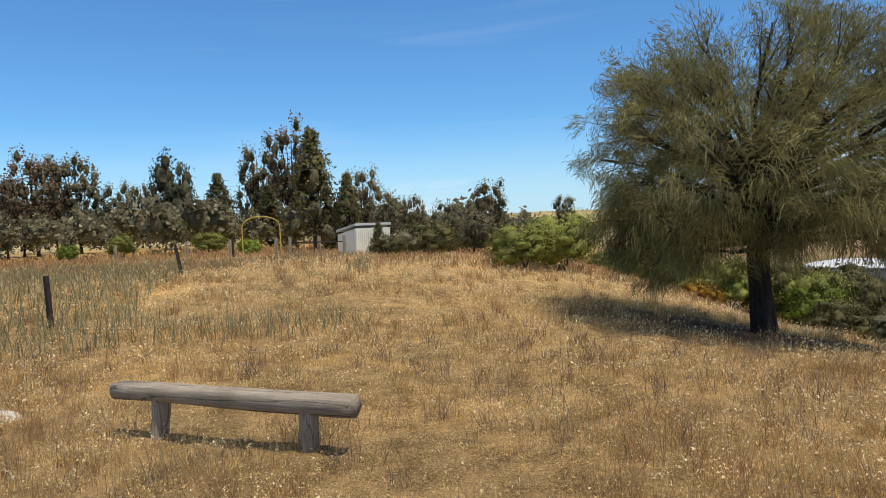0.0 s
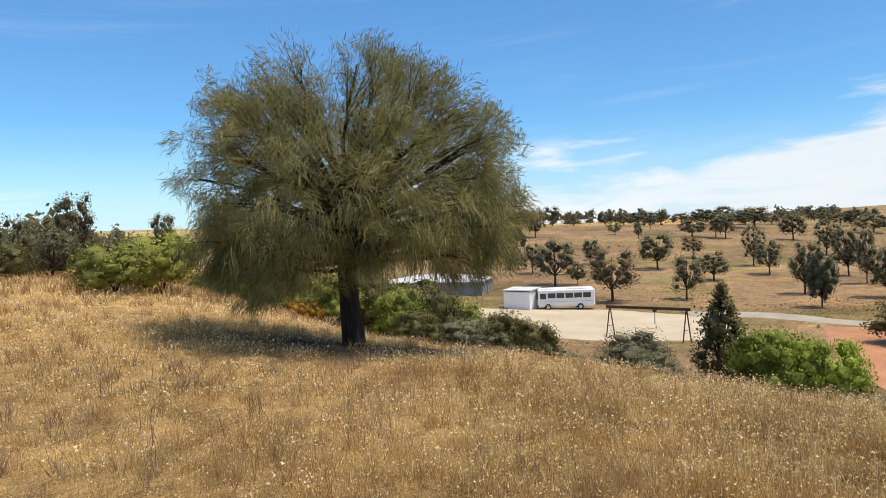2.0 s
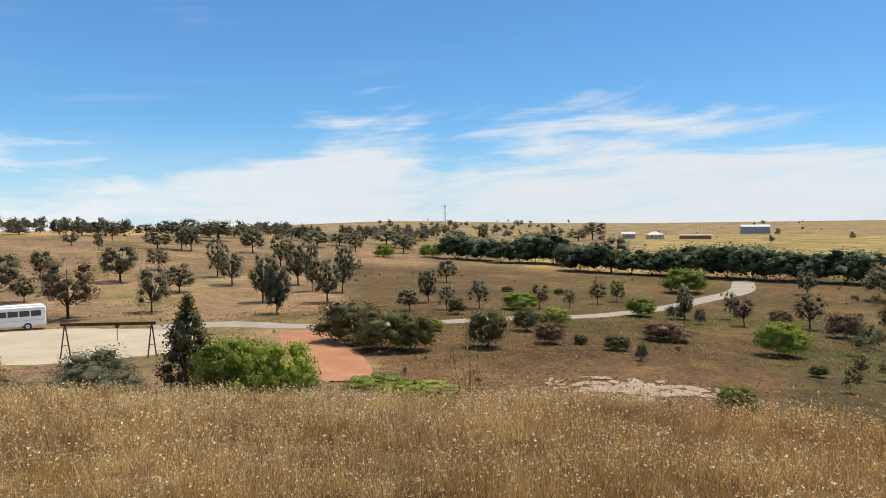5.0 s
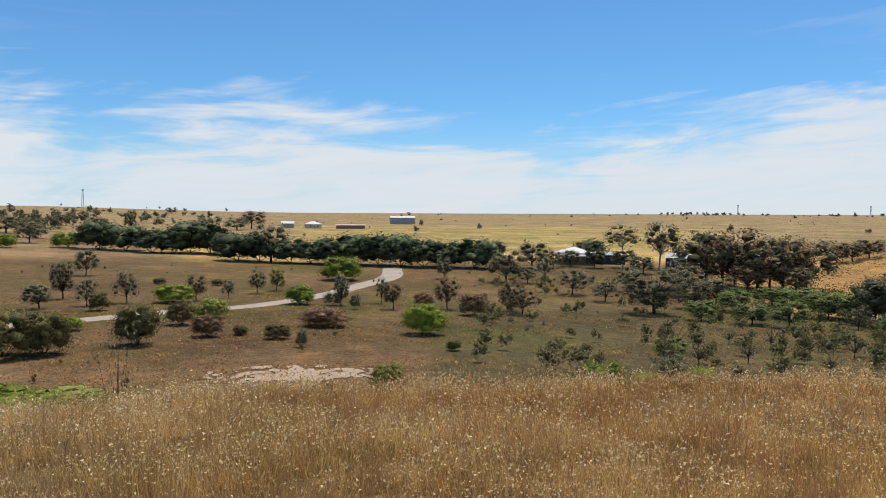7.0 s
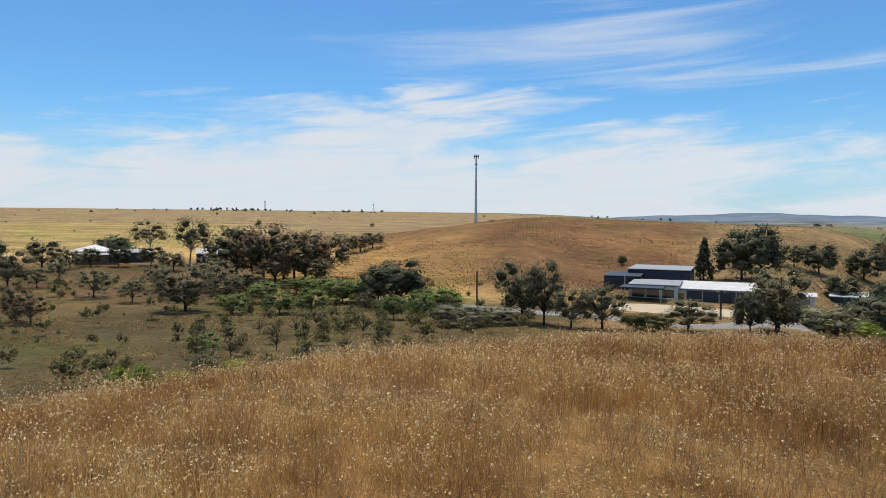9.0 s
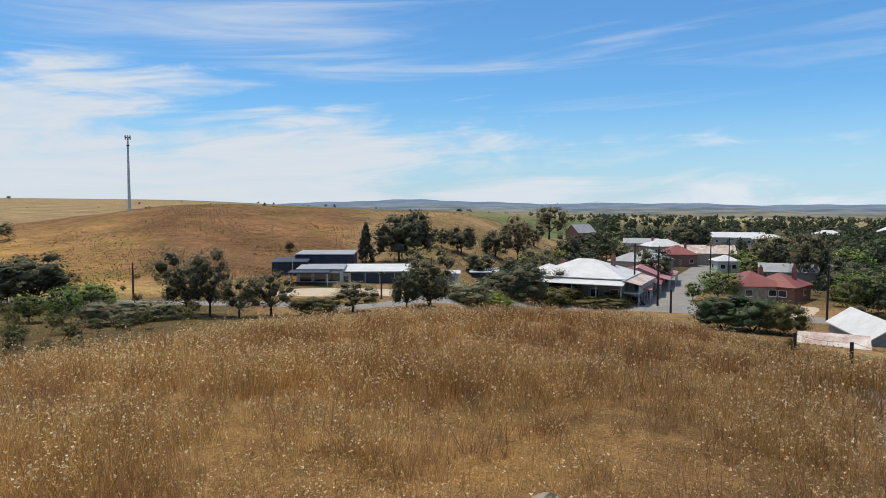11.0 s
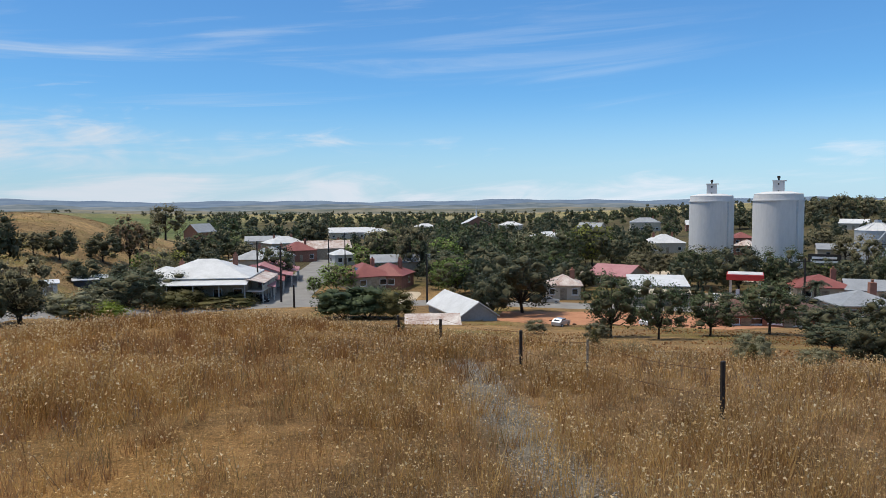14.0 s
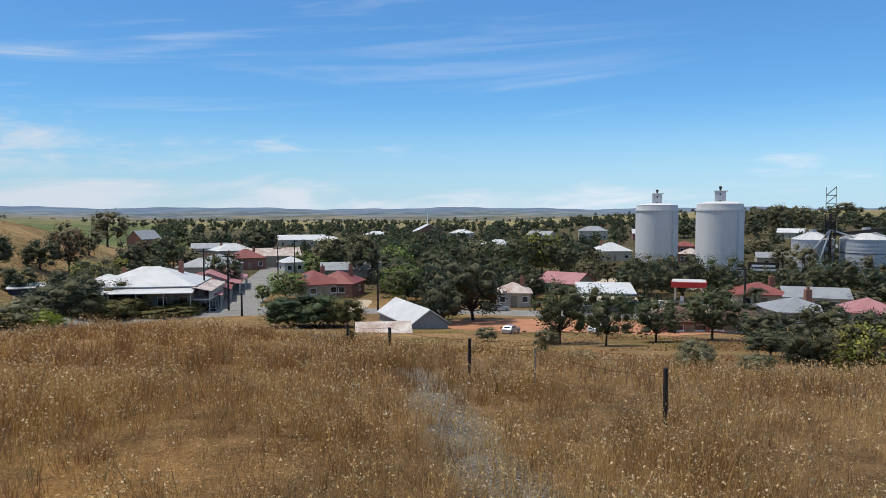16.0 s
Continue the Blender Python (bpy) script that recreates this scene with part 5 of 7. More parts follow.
PLANTS_RIDGE = [
    ("gum", 40.8, 320, 9.7, 8.7), ("dark_tree", 45, 320, 7.3, 7.3), ("dark_tree", 46.4, 320, 5.7, 11.8),
    ("dark_tree", 47.5, 320, 6.2, 11.3), ("dark_tree", 49.2, 320, 6.3, 9.1), ("gum", 50.7, 320, 5.7, 10.2),
    ("dark_tree", 52.3, 320, 7.4, 11.4), ("gum", 53.7, 320, 8.5, 10.3), ("dark_tree", 55.3, 320, 6.3, 14.2),
    ("gum", 57.1, 320, 5.1, 8.5), ("gum", 58.4, 320, 6.2, 8.5), ("gum", 60.5, 320, 5.7, 6.7),
    ("gum", 61.5, 320, 5.6, 6.7), ("dark_tree", 62.4, 320, 7.3, 9.4), ("gum", 65.3, 320, 5, 9.8),
    ("gum", 66.5, 320, 6.7, 7.6), ("gum", 42.5, 320, 2.8, 11), ("gum", 70.9, 292.6, 5.5, 9.5),
]
PLANTS_VALLEYA = [
    ("dark_bush", 66.1, 70.9, 4.7, 7.4), ("dark_bush", 68.8, 65.7, 4.1, 6.0), ("dark_bush", 71.2, 65.5, 3.9, 4.0),
    ("gum", 71, 100.6, 3.6, 3.6), ("gum", 72.5, 112.8, 5.9, 3.2), ("gum", 74, 152.8, 5.7, 4.5),
    ("grey_gum", 74, 102, 4.2, 2.9), ("dark_bush", 74.8, 96.7, 2.6, 2.7), ("grey_gum", 76.7, 104.9, 5.1, 3.6),
    ("green_bush", 79.9, 105.3, 2.9, 5.6), ("rust_gum", 81.6, 107.6, 4.1, 3), ("grey_gum", 84, 111.4, 3.1, 2.3),
    ("dark_bush", 79, 135.1, 1.3, 2.5), ("dark_bush", 83.2, 131.8, 1.4, 2.3), ("dark_bush", 77.4, 68, 4.2, 4.1),
    ("green_bush", 72.9, 79.6, 1.5, 2.4), ("dark_bush", 80.5, 81.6, 2.9, 3.2), ("olive_bush", 82.8, 87, 2.8, 4.1),
    ("rust_bush", 82.4, 72, 2.4, 2.9), ("dark_bush", 84.9, 72.3, 1.1, 1.3),
]
PLANTS_HEDGE = [
    ("hedge_tree", 74.9, 241.6, 10, 14), ("hedge_tree", 76.7, 237.9, 8.9, 13.5), ("hedge_tree", 78.5, 229, 8.5, 11.7),
    ("hedge_tree", 80, 228, 8.3, 10.9), ("hedge_tree", 81.2, 231.9, 11.3, 16.5), ("hedge_tree", 82.7, 228.4, 10.6, 12.9),
    ("hedge_tree", 83.9, 222.1, 7.8, 9.9), ("gum", 70.5, 264.7, 7.9, 9), ("green_bush", 72.9, 247.8, 5.4, 9),
    ("gum", 74.8, 346, 7.4, 10.7), ("gum", 77.1, 381, 10.9, 6.8), ("rust_gum", 75.5, 296.8, 5.4, 9),
    ("gum", 79.9, 862.8, 8.2, 13.5), ("hedge_tree", 84.7, 200.1, 8.5, 12.4), ("hedge_tree", 86.4, 197.1, 8.8, 11.1),
    ("gum", 87.3, 197.8, 11.3, 10.3), ("hedge_tree", 88.8, 194.4, 7.4, 10.3), ("hedge_tree", 90.4, 192.8, 7.4, 10.3),
]
PLANTS_HEDGEB = [
    ("hedge_tree", 92.2, 190.9, 8.4, 11.6), ("hedge_tree", 94, 188.7, 9.3, 12.1), ("hedge_tree", 95.9, 186.8, 9.6, 12.5),
    ("hedge_tree", 97.7, 183.2, 9.4, 12.7), ("hedge_tree", 99.6, 181.8, 8.4, 11.8), ("hedge_tree", 101.4, 180.6, 8, 11.3),
    ("hedge_tree", 103.7, 179.8, 8.6, 9.9), ("hedge_tree", 104.9, 178.7, 8.3, 9.4), ("rust_gum", 85.8, 458.2, 12.6, 18.2),
    ("gum", 84.7, 430, 8.1, 14.1), ("gum", 106.3, 148, 7.2, 8.1), ("gum", 108.4, 180.8, 7.7, 8.9),
    ("grey_gum", 108.1, 147.3, 4.2, 4.9), ("grey_gum", 109.5, 154.7, 5.7, 4.3), ("hedge_tree", 113.2, 215.1, 7.1, 11.4),
    ("tall_gum", 115.6, 227.3, 10.6, 11.4), ("tall_gum", 118.4, 191.8, 13.1, 10), ("gum", 119.7, 208.7, 5.6, 4),
]
PLANTS_VALLEYB = [
    ("green_bush", 92.7, 145.5, 5.4, 8.9), ("gum", 92.8, 102.6, 5, 2.5), ("green_bush", 89.5, 103.1, 3.1, 4.2),
    ("grey_gum", 86.2, 118.5, 4.3, 3.2), ("olive_tree", 87.7, 123.5, 4.3, 2.5), ("grey_bush", 92.1, 102.4, 2.3, 2.7),
    ("grey_bush", 94, 97.9, 2.6, 1.7), ("grey_gum", 96.1, 107.4, 4.3, 2.1), ("rust_gum", 97.1, 99.3, 4.2, 3),
    ("rust_bush", 91.4, 79.5, 2.4, 5.8), ("dark_bush", 84.9, 72.8, 1.1, 1.6), ("dark_bush", 87.8, 69.4, 1.6, 2.8),
    ("grey_bush", 89.6, 63.5, 1.8, 1.2), ("green_bush", 99.8, 73.7, 3.6, 5), ("rust_bush", 99.7, 104.8, 2.4, 3.2),
    ("rust_gum", 101.5, 102, 5, 3.8), ("gum", 101.3, 151.6, 5.1, 3.8), ("dark_bush", 102.1, 62.2, 1.1, 1.5),
]
PLANTS_VALLEYC = [
    ("rust_bush", 103.7, 95.4, 3.4, 4.2), ("rust_gum", 106.8, 103.2, 4.8, 4), ("rust_gum", 107.7, 99.3, 4, 4.2),
    ("grey_gum", 111.7, 131.8, 5.5, 6.4), ("grey_gum", 114.3, 122.9, 4.3, 5), ("grey_gum", 116, 139.2, 5.8, 5.3),
    ("gum", 118.1, 108, 7, 9.2), ("grey_gum", 120.3, 136, 6.9, 7.6), ("gum", 111.5, 190.3, 5, 6),
    ("gum", 121.9, 157.5, 12.9, 14.1), ("rust_gum", 123.9, 153.7, 13.3, 13.4), ("gum", 125.5, 152.8, 11.4, 11.4),
    ("rust_gum", 127.2, 155.7, 11.7, 12.2), ("gum", 128.7, 160.4, 11.4, 12), ("gum", 130.6, 213.9, 5.6, 6.1),
    ("gum", 131.6, 214.6, 5.9, 7.2), ("gum", 132.6, 219.2, 5.7, 8), ("dark_tree", 133.1, 116.5, 6.3, 4.5),
]
PLANTS_CREEK = [
    ("green_tree", 123.9, 116.9, 3.7, 5.7), ("green_tree", 125.2, 99.4, 3.1, 5.5), ("green_tree", 127.7, 97, 4.0, 4.6),
    ("green_tree", 130.2, 113.3, 4.2, 5.2), ("green_tree", 131.5, 115.5, 3.8, 5.5), ("green_tree", 126.5, 129.9, 3.2, 6.8),
    ("green_tree", 128.1, 132, 3.2, 8.1), ("grey_gum", 132.1, 102.1, 3.1, 2.8), ("bare", 119.6, 66, 3.4, 4.2),
    ("bare", 126.5, 74.3, 3.1, 3.1), ("bare", 129.1, 69.9, 2.7, 3.0), ("bare", 131.9, 70.9, 2.9, 2.7),
    ("bare", 128.6, 86.2, 2.9, 3.1), ("bare", 123.6, 76.1, 2.5, 3.4), ("green_tree", 136.5, 85.1, 4.1, 3.9),
    ("green_tree", 138.4, 95.4, 4.2, 6.2), ("green_tree", 134.4, 89.3, 3.4, 3.5), ("green_tree", 131.6, 113, 4.2, 5.8),
    ("green_tree", 129.9, 115.7, 3.8, 7.2),
]
PLANTS_ROADSIDE = [
    ("dark_tree", 134.8, 109.3, 7.8, 11.6), ("grey_bush", 139.8, 81, 2.9, 7.1), ("grey_bush", 142.4, 84.2, 2.5, 6.6),
    ("gum", 145, 87.4, 8.3, 7.2), ("gum", 146.7, 84.7, 8.4, 5.5), ("gum", 148.9, 82.4, 5, 5),
    ("gum", 151.4, 83.5, 5.7, 5.9), ("dark_bush", 154.7, 83.2, 2.4, 5.8), ("gum", 157.9, 87.9, 4.2, 6.5),
    ("gum", 164.2, 93.1, 8.5, 7.1), ("dark_tree", 162.3, 91.5, 5.4, 4.3), ("conifer", 158.9, 165.4, 9.5, 5),
    ("dark_tree", 161.6, 167.6, 12.1, 12.6), ("dark_tree", 163, 170.4, 12.9, 9.5), ("gum", 165.1, 185.5, 6.2, 6.9),
    ("dark_tree", 166.7, 177.6, 7.5, 8), ("dark_tree", 168.2, 139.4, 5.1, 6.6), ("dark_tree", 169.5, 175.3, 7.3, 8.1),
]
PLANTS_TOWNWEST = [
    ("rust_gum", 171.3, 173.3, 11.4, 7), ("tall_gum", 171.3, 208.6, 7.8, 10.4), ("gum", 173.8, 319.3, 16.2, 16.7),
    ("gum", 172.6, 220.4, 7.8, 8.7), ("olive_tree", 174.4, 179.8, 4.4, 8.5), ("grey_bush", 167.4, 95.5, 4, 7.5),
    ("dark_tree", 171.7, 102.9, 6.6, 7.3), ("dark_tree", 174.4, 107, 5, 7.5), ("grey_bush", 169.4, 97.6, 3.7, 5.9),
    ("dark_bush", 152.8, 177.3, 2.6, 2.4), ("hedge_tree", 187.3, 76.4, 3.6, 6.4), ("hedge_tree", 189.3, 75.4, 3.8, 6.4),
    ("dark_bush", 191.3, 74.8, 3.6, 5.0), ("green_tree", 186.8, 118.4, 5, 6.9), ("green_tree", 185, 115.3, 3.1, 2.6),
    ("green_tree", 196.4, 109.1, 6.2, 7.3), ("conifer", 193.9, 158.8, 8.1, 3.7), ("gum", 190.8, 190.9, 11.6, 11.5),
]
PLANTS_TOWNEAST = [
    ("green_tree", 195.2, 228.2, 8.1, 11.7), ("green_tree", 188.1, 220.4, 6, 5.5), ("green_tree", 189.4, 191.7, 6, 9.6),
    ("gum", 192.8, 165.5, 12.7, 9.4), ("dark_tree", 185, 283.9, 14.2, 13.7), ("dark_tree", 202.1, 84.8, 7.9, 9),
    ("dark_tree", 199.6, 79.6, 4.9, 5), ("pine", 209.2, 60.2, 5.7, 5.1), ("pine", 212.9, 57.8, 5, 4.2),
    ("pine", 216.7, 61, 3.8, 4.6), ("pine", 220.8, 63.6, 4.7, 5.3), ("dark_tree", 224.9, 56.8, 3.1, 4.5),
    ("dark_tree", 227.6, 43.3, 2.9, 2.9), ("grey_gum", 230.4, 42.4, 3.4, 2.8), ("grey_bush", 208.2, 57, 1.7, 2.4),
    ("grey_bush", 203.2, 63, 1.5, 2.3), ("dark_tree", 207, 116.2, 5, 4.7),
]
PLANTS_TOWNMID = [
    ("olive_tree", 207.6, 193.6, 12.3, 12.5), ("dark_tree", 209.1, 183.3, 10, 9.2), ("gum", 211.3, 159.3, 5.8, 6.1),
    ("gum", 212.8, 157.4, 5.7, 5.9), ("gum", 214.3, 155.6, 5.6, 5.8), ("gum", 216.3, 148.7, 7.1, 10.6),
    ("gum", 225.5, 234.6, 9, 8), ("gum", 226.9, 169.3, 9.6, 6.8), ("grey_bush", 220.5, 160.5, 3.6, 9.1),
    ("green_bush", 224.1, 182.3, 2.4, 5.6), ("dark_tree", 225.9, 157.7, 4.5, 6.5), ("conifer", 215.6, 95.6, 2.6, 1.1),
    ("conifer", 216, 96.4, 2.5, 1), ("conifer", 216.6, 97.2, 2.3, 1.1), ("grey_bush", 219.9, 43, 2, 2.3),
    ("grey_bush", 224.7, 42.9, 1.2, 1.6),
]
PLANTS_SILOBACK = [
    ("gum", 223.6, 408.8, 15.2, 12.6), ("gum", 225.1, 418, 17.3, 12.6), ("gum", 226.6, 418.8, 15.8, 12.3),
    ("gum", 229.4, 660.8, 14.2, 20), ("gum", 224, 284.3, 8.2, 8.7), ("gum", 222.3, 429.9, 12.6, 16.1),
    ("gum", 221.4, 563.5, 9.3, 17.1), ("gum", 228.2, 455.5, 10.6, 12.3), ("dark_tree", 230.6, 431.6, 9.8, 13.9),
    ("dark_tree", 218.5, 395.7, 8.6, 12.5),
]
PLANTS_BANK = [
    ("fuzzy", 53.6, 45, 6.2, 4.6), ("green_bush", 56.9, 42, 4.1, 4.8), ("green_bush", 60.6, 42, 3.7, 4),
    ("grey_bush", 46.4, 40, 2.8, 4.2), ("green_bush", 37.5, 52, 2.7, 4.3), ("grey_bush", 39.7, 48, 2, 2.4),
    ("grey_bush", 32.9, 45, 2.8, 4.6), ("green_bush", 27.7, 45, 3.1, 4), ("grey_bush", 32.7, 45, 2.6, 3.9),
    ("green_bush", 17.1, 60, 2.7, 4.7), ("orange_bush", 19.9, 50, 1.5, 1.9), ("olive_bush", 96.7, 42, 1.9, 2.3),
    ("green_bush", 68.3, 48, 1.0, 4.4), ("green_bush", 70.6, 46, .8, 4.2), ("olive_bush", 72.6, 46, .8, 4.4), ("green_bush", 114.5, 40, 2.6, 3), ("green_bush", 117.8, 42, 1.7, 2.3),
    ("grey_gum", 119.6, 45, 2.5, 2.3),
]
PLANTS_BANKB = [
    ("bare", 217, 24, 1.3, 0.8), ("grey_bush", 207.9, 24, 0.9, 0.9), ("fuzzy", 192, 60, 1.1, 2.1),
    ("grey_bush", 200.8, 40, 0.7, 2), ("grey_bush", 194.8, 45, 0.9, 2.4), ("green_bush", 122, 45, 1.7, 2.1),
    ("green_tree", 126.2, 48, 1.3, 1.5), ("grey_bush", 223.9, 40, 1.3, 1.8), ("grey_bush", 219.9, 38, 1.9, 2.1),
]
PLANTS_CRESTROW = [
    ("grey_bush", 29.7, 44, 2.5, 3.6), ("dark_bush", 27.8, 48, 2.3, 3.1), ("grey_bush", 35.6, 46, 2.4, 3),
    ("olive_bush", 34.1, 48, 2.2, 2.7), ("grey_bush", 41.5, 46, 1.6, 2.7), ("grey_bush", 44.2, 43, 1.7, 3),
    ("grey_bush", 48.7, 42, 2.2, 3), ("dark_bush", 30.9, 56, 2.8, 4.3), ("dark_bush", 25.2, 52, 2.9, 3.3),
    ("olive_bush", 21.2, 48, 2.6, 3), ("olive_bush", 30.5, 52, 2.3, 3.2), ("dark_bush", 29.4, 40, 2.8, 3.2),
    ("olive_bush", 20.7, 45, 2.2, 3.9), ("olive_bush", 15.2, 42, 1.8, 3.5),
]
PLANTS_BROOM = [
    ("grey_bush", 210.8, 26, 0.9, 1.3), ("grey_bush", 213.9, 22, 0.8, 1.3), ("fuzzy", 220.3, 20, 1.2, 0.9),
    ("grey_bush", 223.5, 22, 1.1, 1.1), ("grey_bush", 227.7, 24, 1, 1.5), ("grey_bush", 230.9, 24, 0.9, 1.3),
    ("fuzzy", 208.7, 18, 0.8, 0.6), ("grey_bush", 211.7, 20, 0.9, 1.1), ("grey_bush", 199.6, 40, 0.8, 2.1),
    ("grey_bush", 203.8, 36, 0.8, 2.2),
]
PLANTS_GARDENBEDS = [
    ("green_bush", -28.1, 60, 1.4, 1.7), ("olive_bush", -24.5, 66, 2.1, 2.4), ("green_bush", -15.4, 50, 1.3, 1.7),
    ("olive_bush", -18.4, 62, 2.1, 3), ("green_bush", -4.7, 46, 1.2, 2), ("dark_bush", 1.8, 52, 2.3, 3.7),
    ("dark_bush", -1.7, 50, 2, 3.1),
]
PLANTS_FILLA = [
    ("olive_bush", 27.2, 50, 3.9, 4.4), ("dark_bush", 30, 48, 4, 4.1), ("olive_bush", 33, 48, 4, 4.3),
    ("dark_bush", 36.7, 47, 3.8, 3.9), ("dark_bush", 39.2, 46, 3.4, 3.2), ("grey_bush", 47.2, 46, 3.3, 4.2),
    ("olive_bush", 15.6, 44, 1.4, 4), ("dark_bush", 18.6, 52, 3, 5), ("olive_bush", 22.3, 46, 3.8, 4.6),
    ("dark_bush", 25.8, 48, 4.8, 4.5), ("olive_bush", 28.3, 46, 4.3, 4.1), ("dark_bush", 31.1, 46, 4.6, 4.2),
    ("dark_bush", 29.4, 58, 5, 5.9), ("orange_bush", 19.9, 43, 1.5, 1.6), ("orange_bush", 21.2, 43, 1.6, 1.3),
]
PLANTS_FILLB = [
    ("dark_tree", 170.5, 95, 5.9, 9.1), ("dark_tree", 164.1, 95, 5.5, 6.2), ("dark_bush", 167.3, 97, 1.6, 6.1),
    ("dark_bush", 174.2, 95, 2.7, 5.2), ("dark_bush", 178, 98, 1.5, 8.8), ("olive_bush", 179.4, 97, 0.9, 2.9),
    ("green_bush", 168.7, 92, 2.4, 7.9),
]
PLANTS_FILLC = [
    ("gum", 227.9, 45, 2.5, 3.4), ("dark_tree", 225, 52, 2, 3.4), ("olive_tree", 231.2, 42, 3.2, 3.5),
    ("dark_bush", 229.1, 44, 2, 3), ("dark_tree", 231.6, 60, 3.6, 3.8),
]
PLANTS_FILLD = [
    ("bare", 75.9, 24, 5.4, 1.7), ("fuzzy", -5.1, 36, 1.9, 1.4), ("olive_bush", 13.5, 46, 1.6, 3.5),
    ("dark_bush", -4.3, 35, 1.2, 1.9),
]
PLANTS_FILLE = [
    ("dark_tree", 222.3, 75, 3.1, 5.1), ("dark_tree", 218.8, 80, 2.8, 5.1), ("dark_tree", 214.7, 95, 2.5, 4.7),
    ("dark_bush", 209.9, 100, 1.7, 6), ("dark_tree", 228.3, 70, 3.6, 4.3), ("dark_tree", 224.2, 112, 2.1, 5.8),
    ("dark_tree", 230.4, 112, 2.8, 5.9), ("dark_bush", 178.9, 100, 2.0, 5), ("dark_bush", 186.2, 100, 1.4, 3),
    ("dark_bush", 175.1, 100, 2.9, 6.7),
]
PLANTS_HOMESTEAD = [
    ("dark_tree", 113.4, 188, 6, 6), ("gum", 110.2, 184, 5, 5.4), ("gum", 115.6, 190, 5.5, 7.5), ("gum", 117.2, 176, 5, 7),
    ("gum", 123.1, 160, 8, 10.5), ("gum", 126.3, 160, 8, 10), ("rust_gum", 124.8, 149, 6, 8.5), ("gum", 128.1, 152, 5.6, 8),
    ("grey_gum", 121.0, 118, 4.5, 6), ("gum", 122.6, 126, 5, 7), ("green_tree", 121.6, 101, 3, 4.6), ("green_tree", 119.4, 60, 2.2, 2.8),
    ("bare", 121.5, 58, 2.8, 3.2), ("bare", 125.0, 62, 2.8, 3.0), ("bare", 130.4, 58, 2.4, 2.8), ("bare", 127.4, 54, 2.4, 2.6), ("bare", 134.0, 66, 2.6, 2.6),
]
for rows in (PLANTS_HOMESTEAD, PLANTS_BACK, PLANTS_BACKB, PLANTS_SLOPEA, PLANTS_SLOPEB, PLANTS_RIDGE, PLANTS_VALLEYA, PLANTS_HEDGE, PLANTS_HEDGEB, PLANTS_VALLEYB, PLANTS_VALLEYC, PLANTS_CREEK, PLANTS_ROADSIDE, PLANTS_TOWNWEST, PLANTS_TOWNEAST, PLANTS_TOWNMID, PLANTS_SILOBACK, PLANTS_BANK, PLANTS_BANKB, PLANTS_CRESTROW, PLANTS_BROOM, PLANTS_GARDENBEDS, PLANTS_FILLA, PLANTS_FILLB, PLANTS_FILLC, PLANTS_FILLD, PLANTS_FILLE):
    for kind, b, r, h, w in rows:
        plant(kind, b, r, h, w)

# ---- buildings ----
def gable_roof(w, d, rise, over, thick=.12, along="x"):
    """A ridge roof over w x d at z = 0, with overhang; the ridge runs along x or y."""
    bm = bmesh.new()
    hw, hd = w / 2 + over, d / 2 + over
    if along == "x":
        prof = [(-hw, -hd, 0), (-hw, 0, rise), (-hw, hd, 0)]
        step = Vector((2 * hw, 0, 0))
    else:
        prof = [(-hw, -hd, 0), (0, -hd, rise), (hw, -hd, 0)]
        step = Vector((0, 2 * hd, 0))
    top = [[bm.verts.new(Vector(p) + step * k) for p in prof] for k in (0, 1)]
    bot = [[bm.verts.new(Vector(p) + step * k - Vector((0, 0, thick))) for p in prof] for k in (0, 1)]
    for i in (0, 1):
        bm.faces.new((top[0][i], top[0][i + 1], top[1][i + 1], top[1][i]))
        bm.faces.new((bot[0][i + 1], bot[0][i], bot[1][i], bot[1][i + 1]))
    for k in (0, 1):
        for i in (0, 1):
            bm.faces.new((top[k][i], top[k][i + 1], bot[k][i + 1], bot[k][i]))
    for i in (0, 2):
        bm.faces.new((top[0][i], top[1][i], bot[1][i], bot[0][i]))
    bmesh.ops.recalc_face_normals(bm, faces=bm.faces)
    return bm


def hip_roof(w, d, rise, over, thick=.12):
    bm = bmesh.new()
    hw, hd = w / 2 + over, d / 2 + over
    run = min(hw, hd)
    rx, ry = max(hw - run, .01), max(hd - run, .01)
    c = [bm.verts.new(p) for p in ((-hw, -hd, 0), (hw, -hd, 0), (hw, hd, 0), (-hw, hd, 0))]
    b = [bm.verts.new(v.co - Vector((0, 0, thick))) for v in c]
    if hw >= hd:
        r = [bm.verts.new((-rx, 0, rise)), bm.verts.new((rx, 0, rise))]
        fs = [(c[0], c[1], r[1], r[0]), (c[1], c[2], r[1]), (c[2], c[3], r[0], r[1]), (c[3], c[0], r[0])]
    else:
        r = [bm.verts.new((0, -ry, rise)), bm.verts.new((0, ry, rise))]
        fs = [(c[0], c[1], r[0]), (c[1], c[2], r[1], r[0]), (c[2], c[3], r[1]), (c[3], c[0], r[0], r[1])]
    for f in fs:
        bm.faces.new(f)
    for i in range(4):
        bm.faces.new((c[i], c[(i + 1) % 4], b[(i + 1) % 4], b[i]))
    bm.faces.new(b[::-1])
    bmesh.ops.recalc_face_normals(bm, faces=bm.faces)
    return bm


def skillion_roof(w, d, rise, over, thick=.12):
    """One slope, high at the back."""
    own = box(w + 2 * over, d + 2 * over, thick)
    for v in own.verts:
        v.co.z += rise * (v.co.y / (d + 2 * over) + .5)
    return own


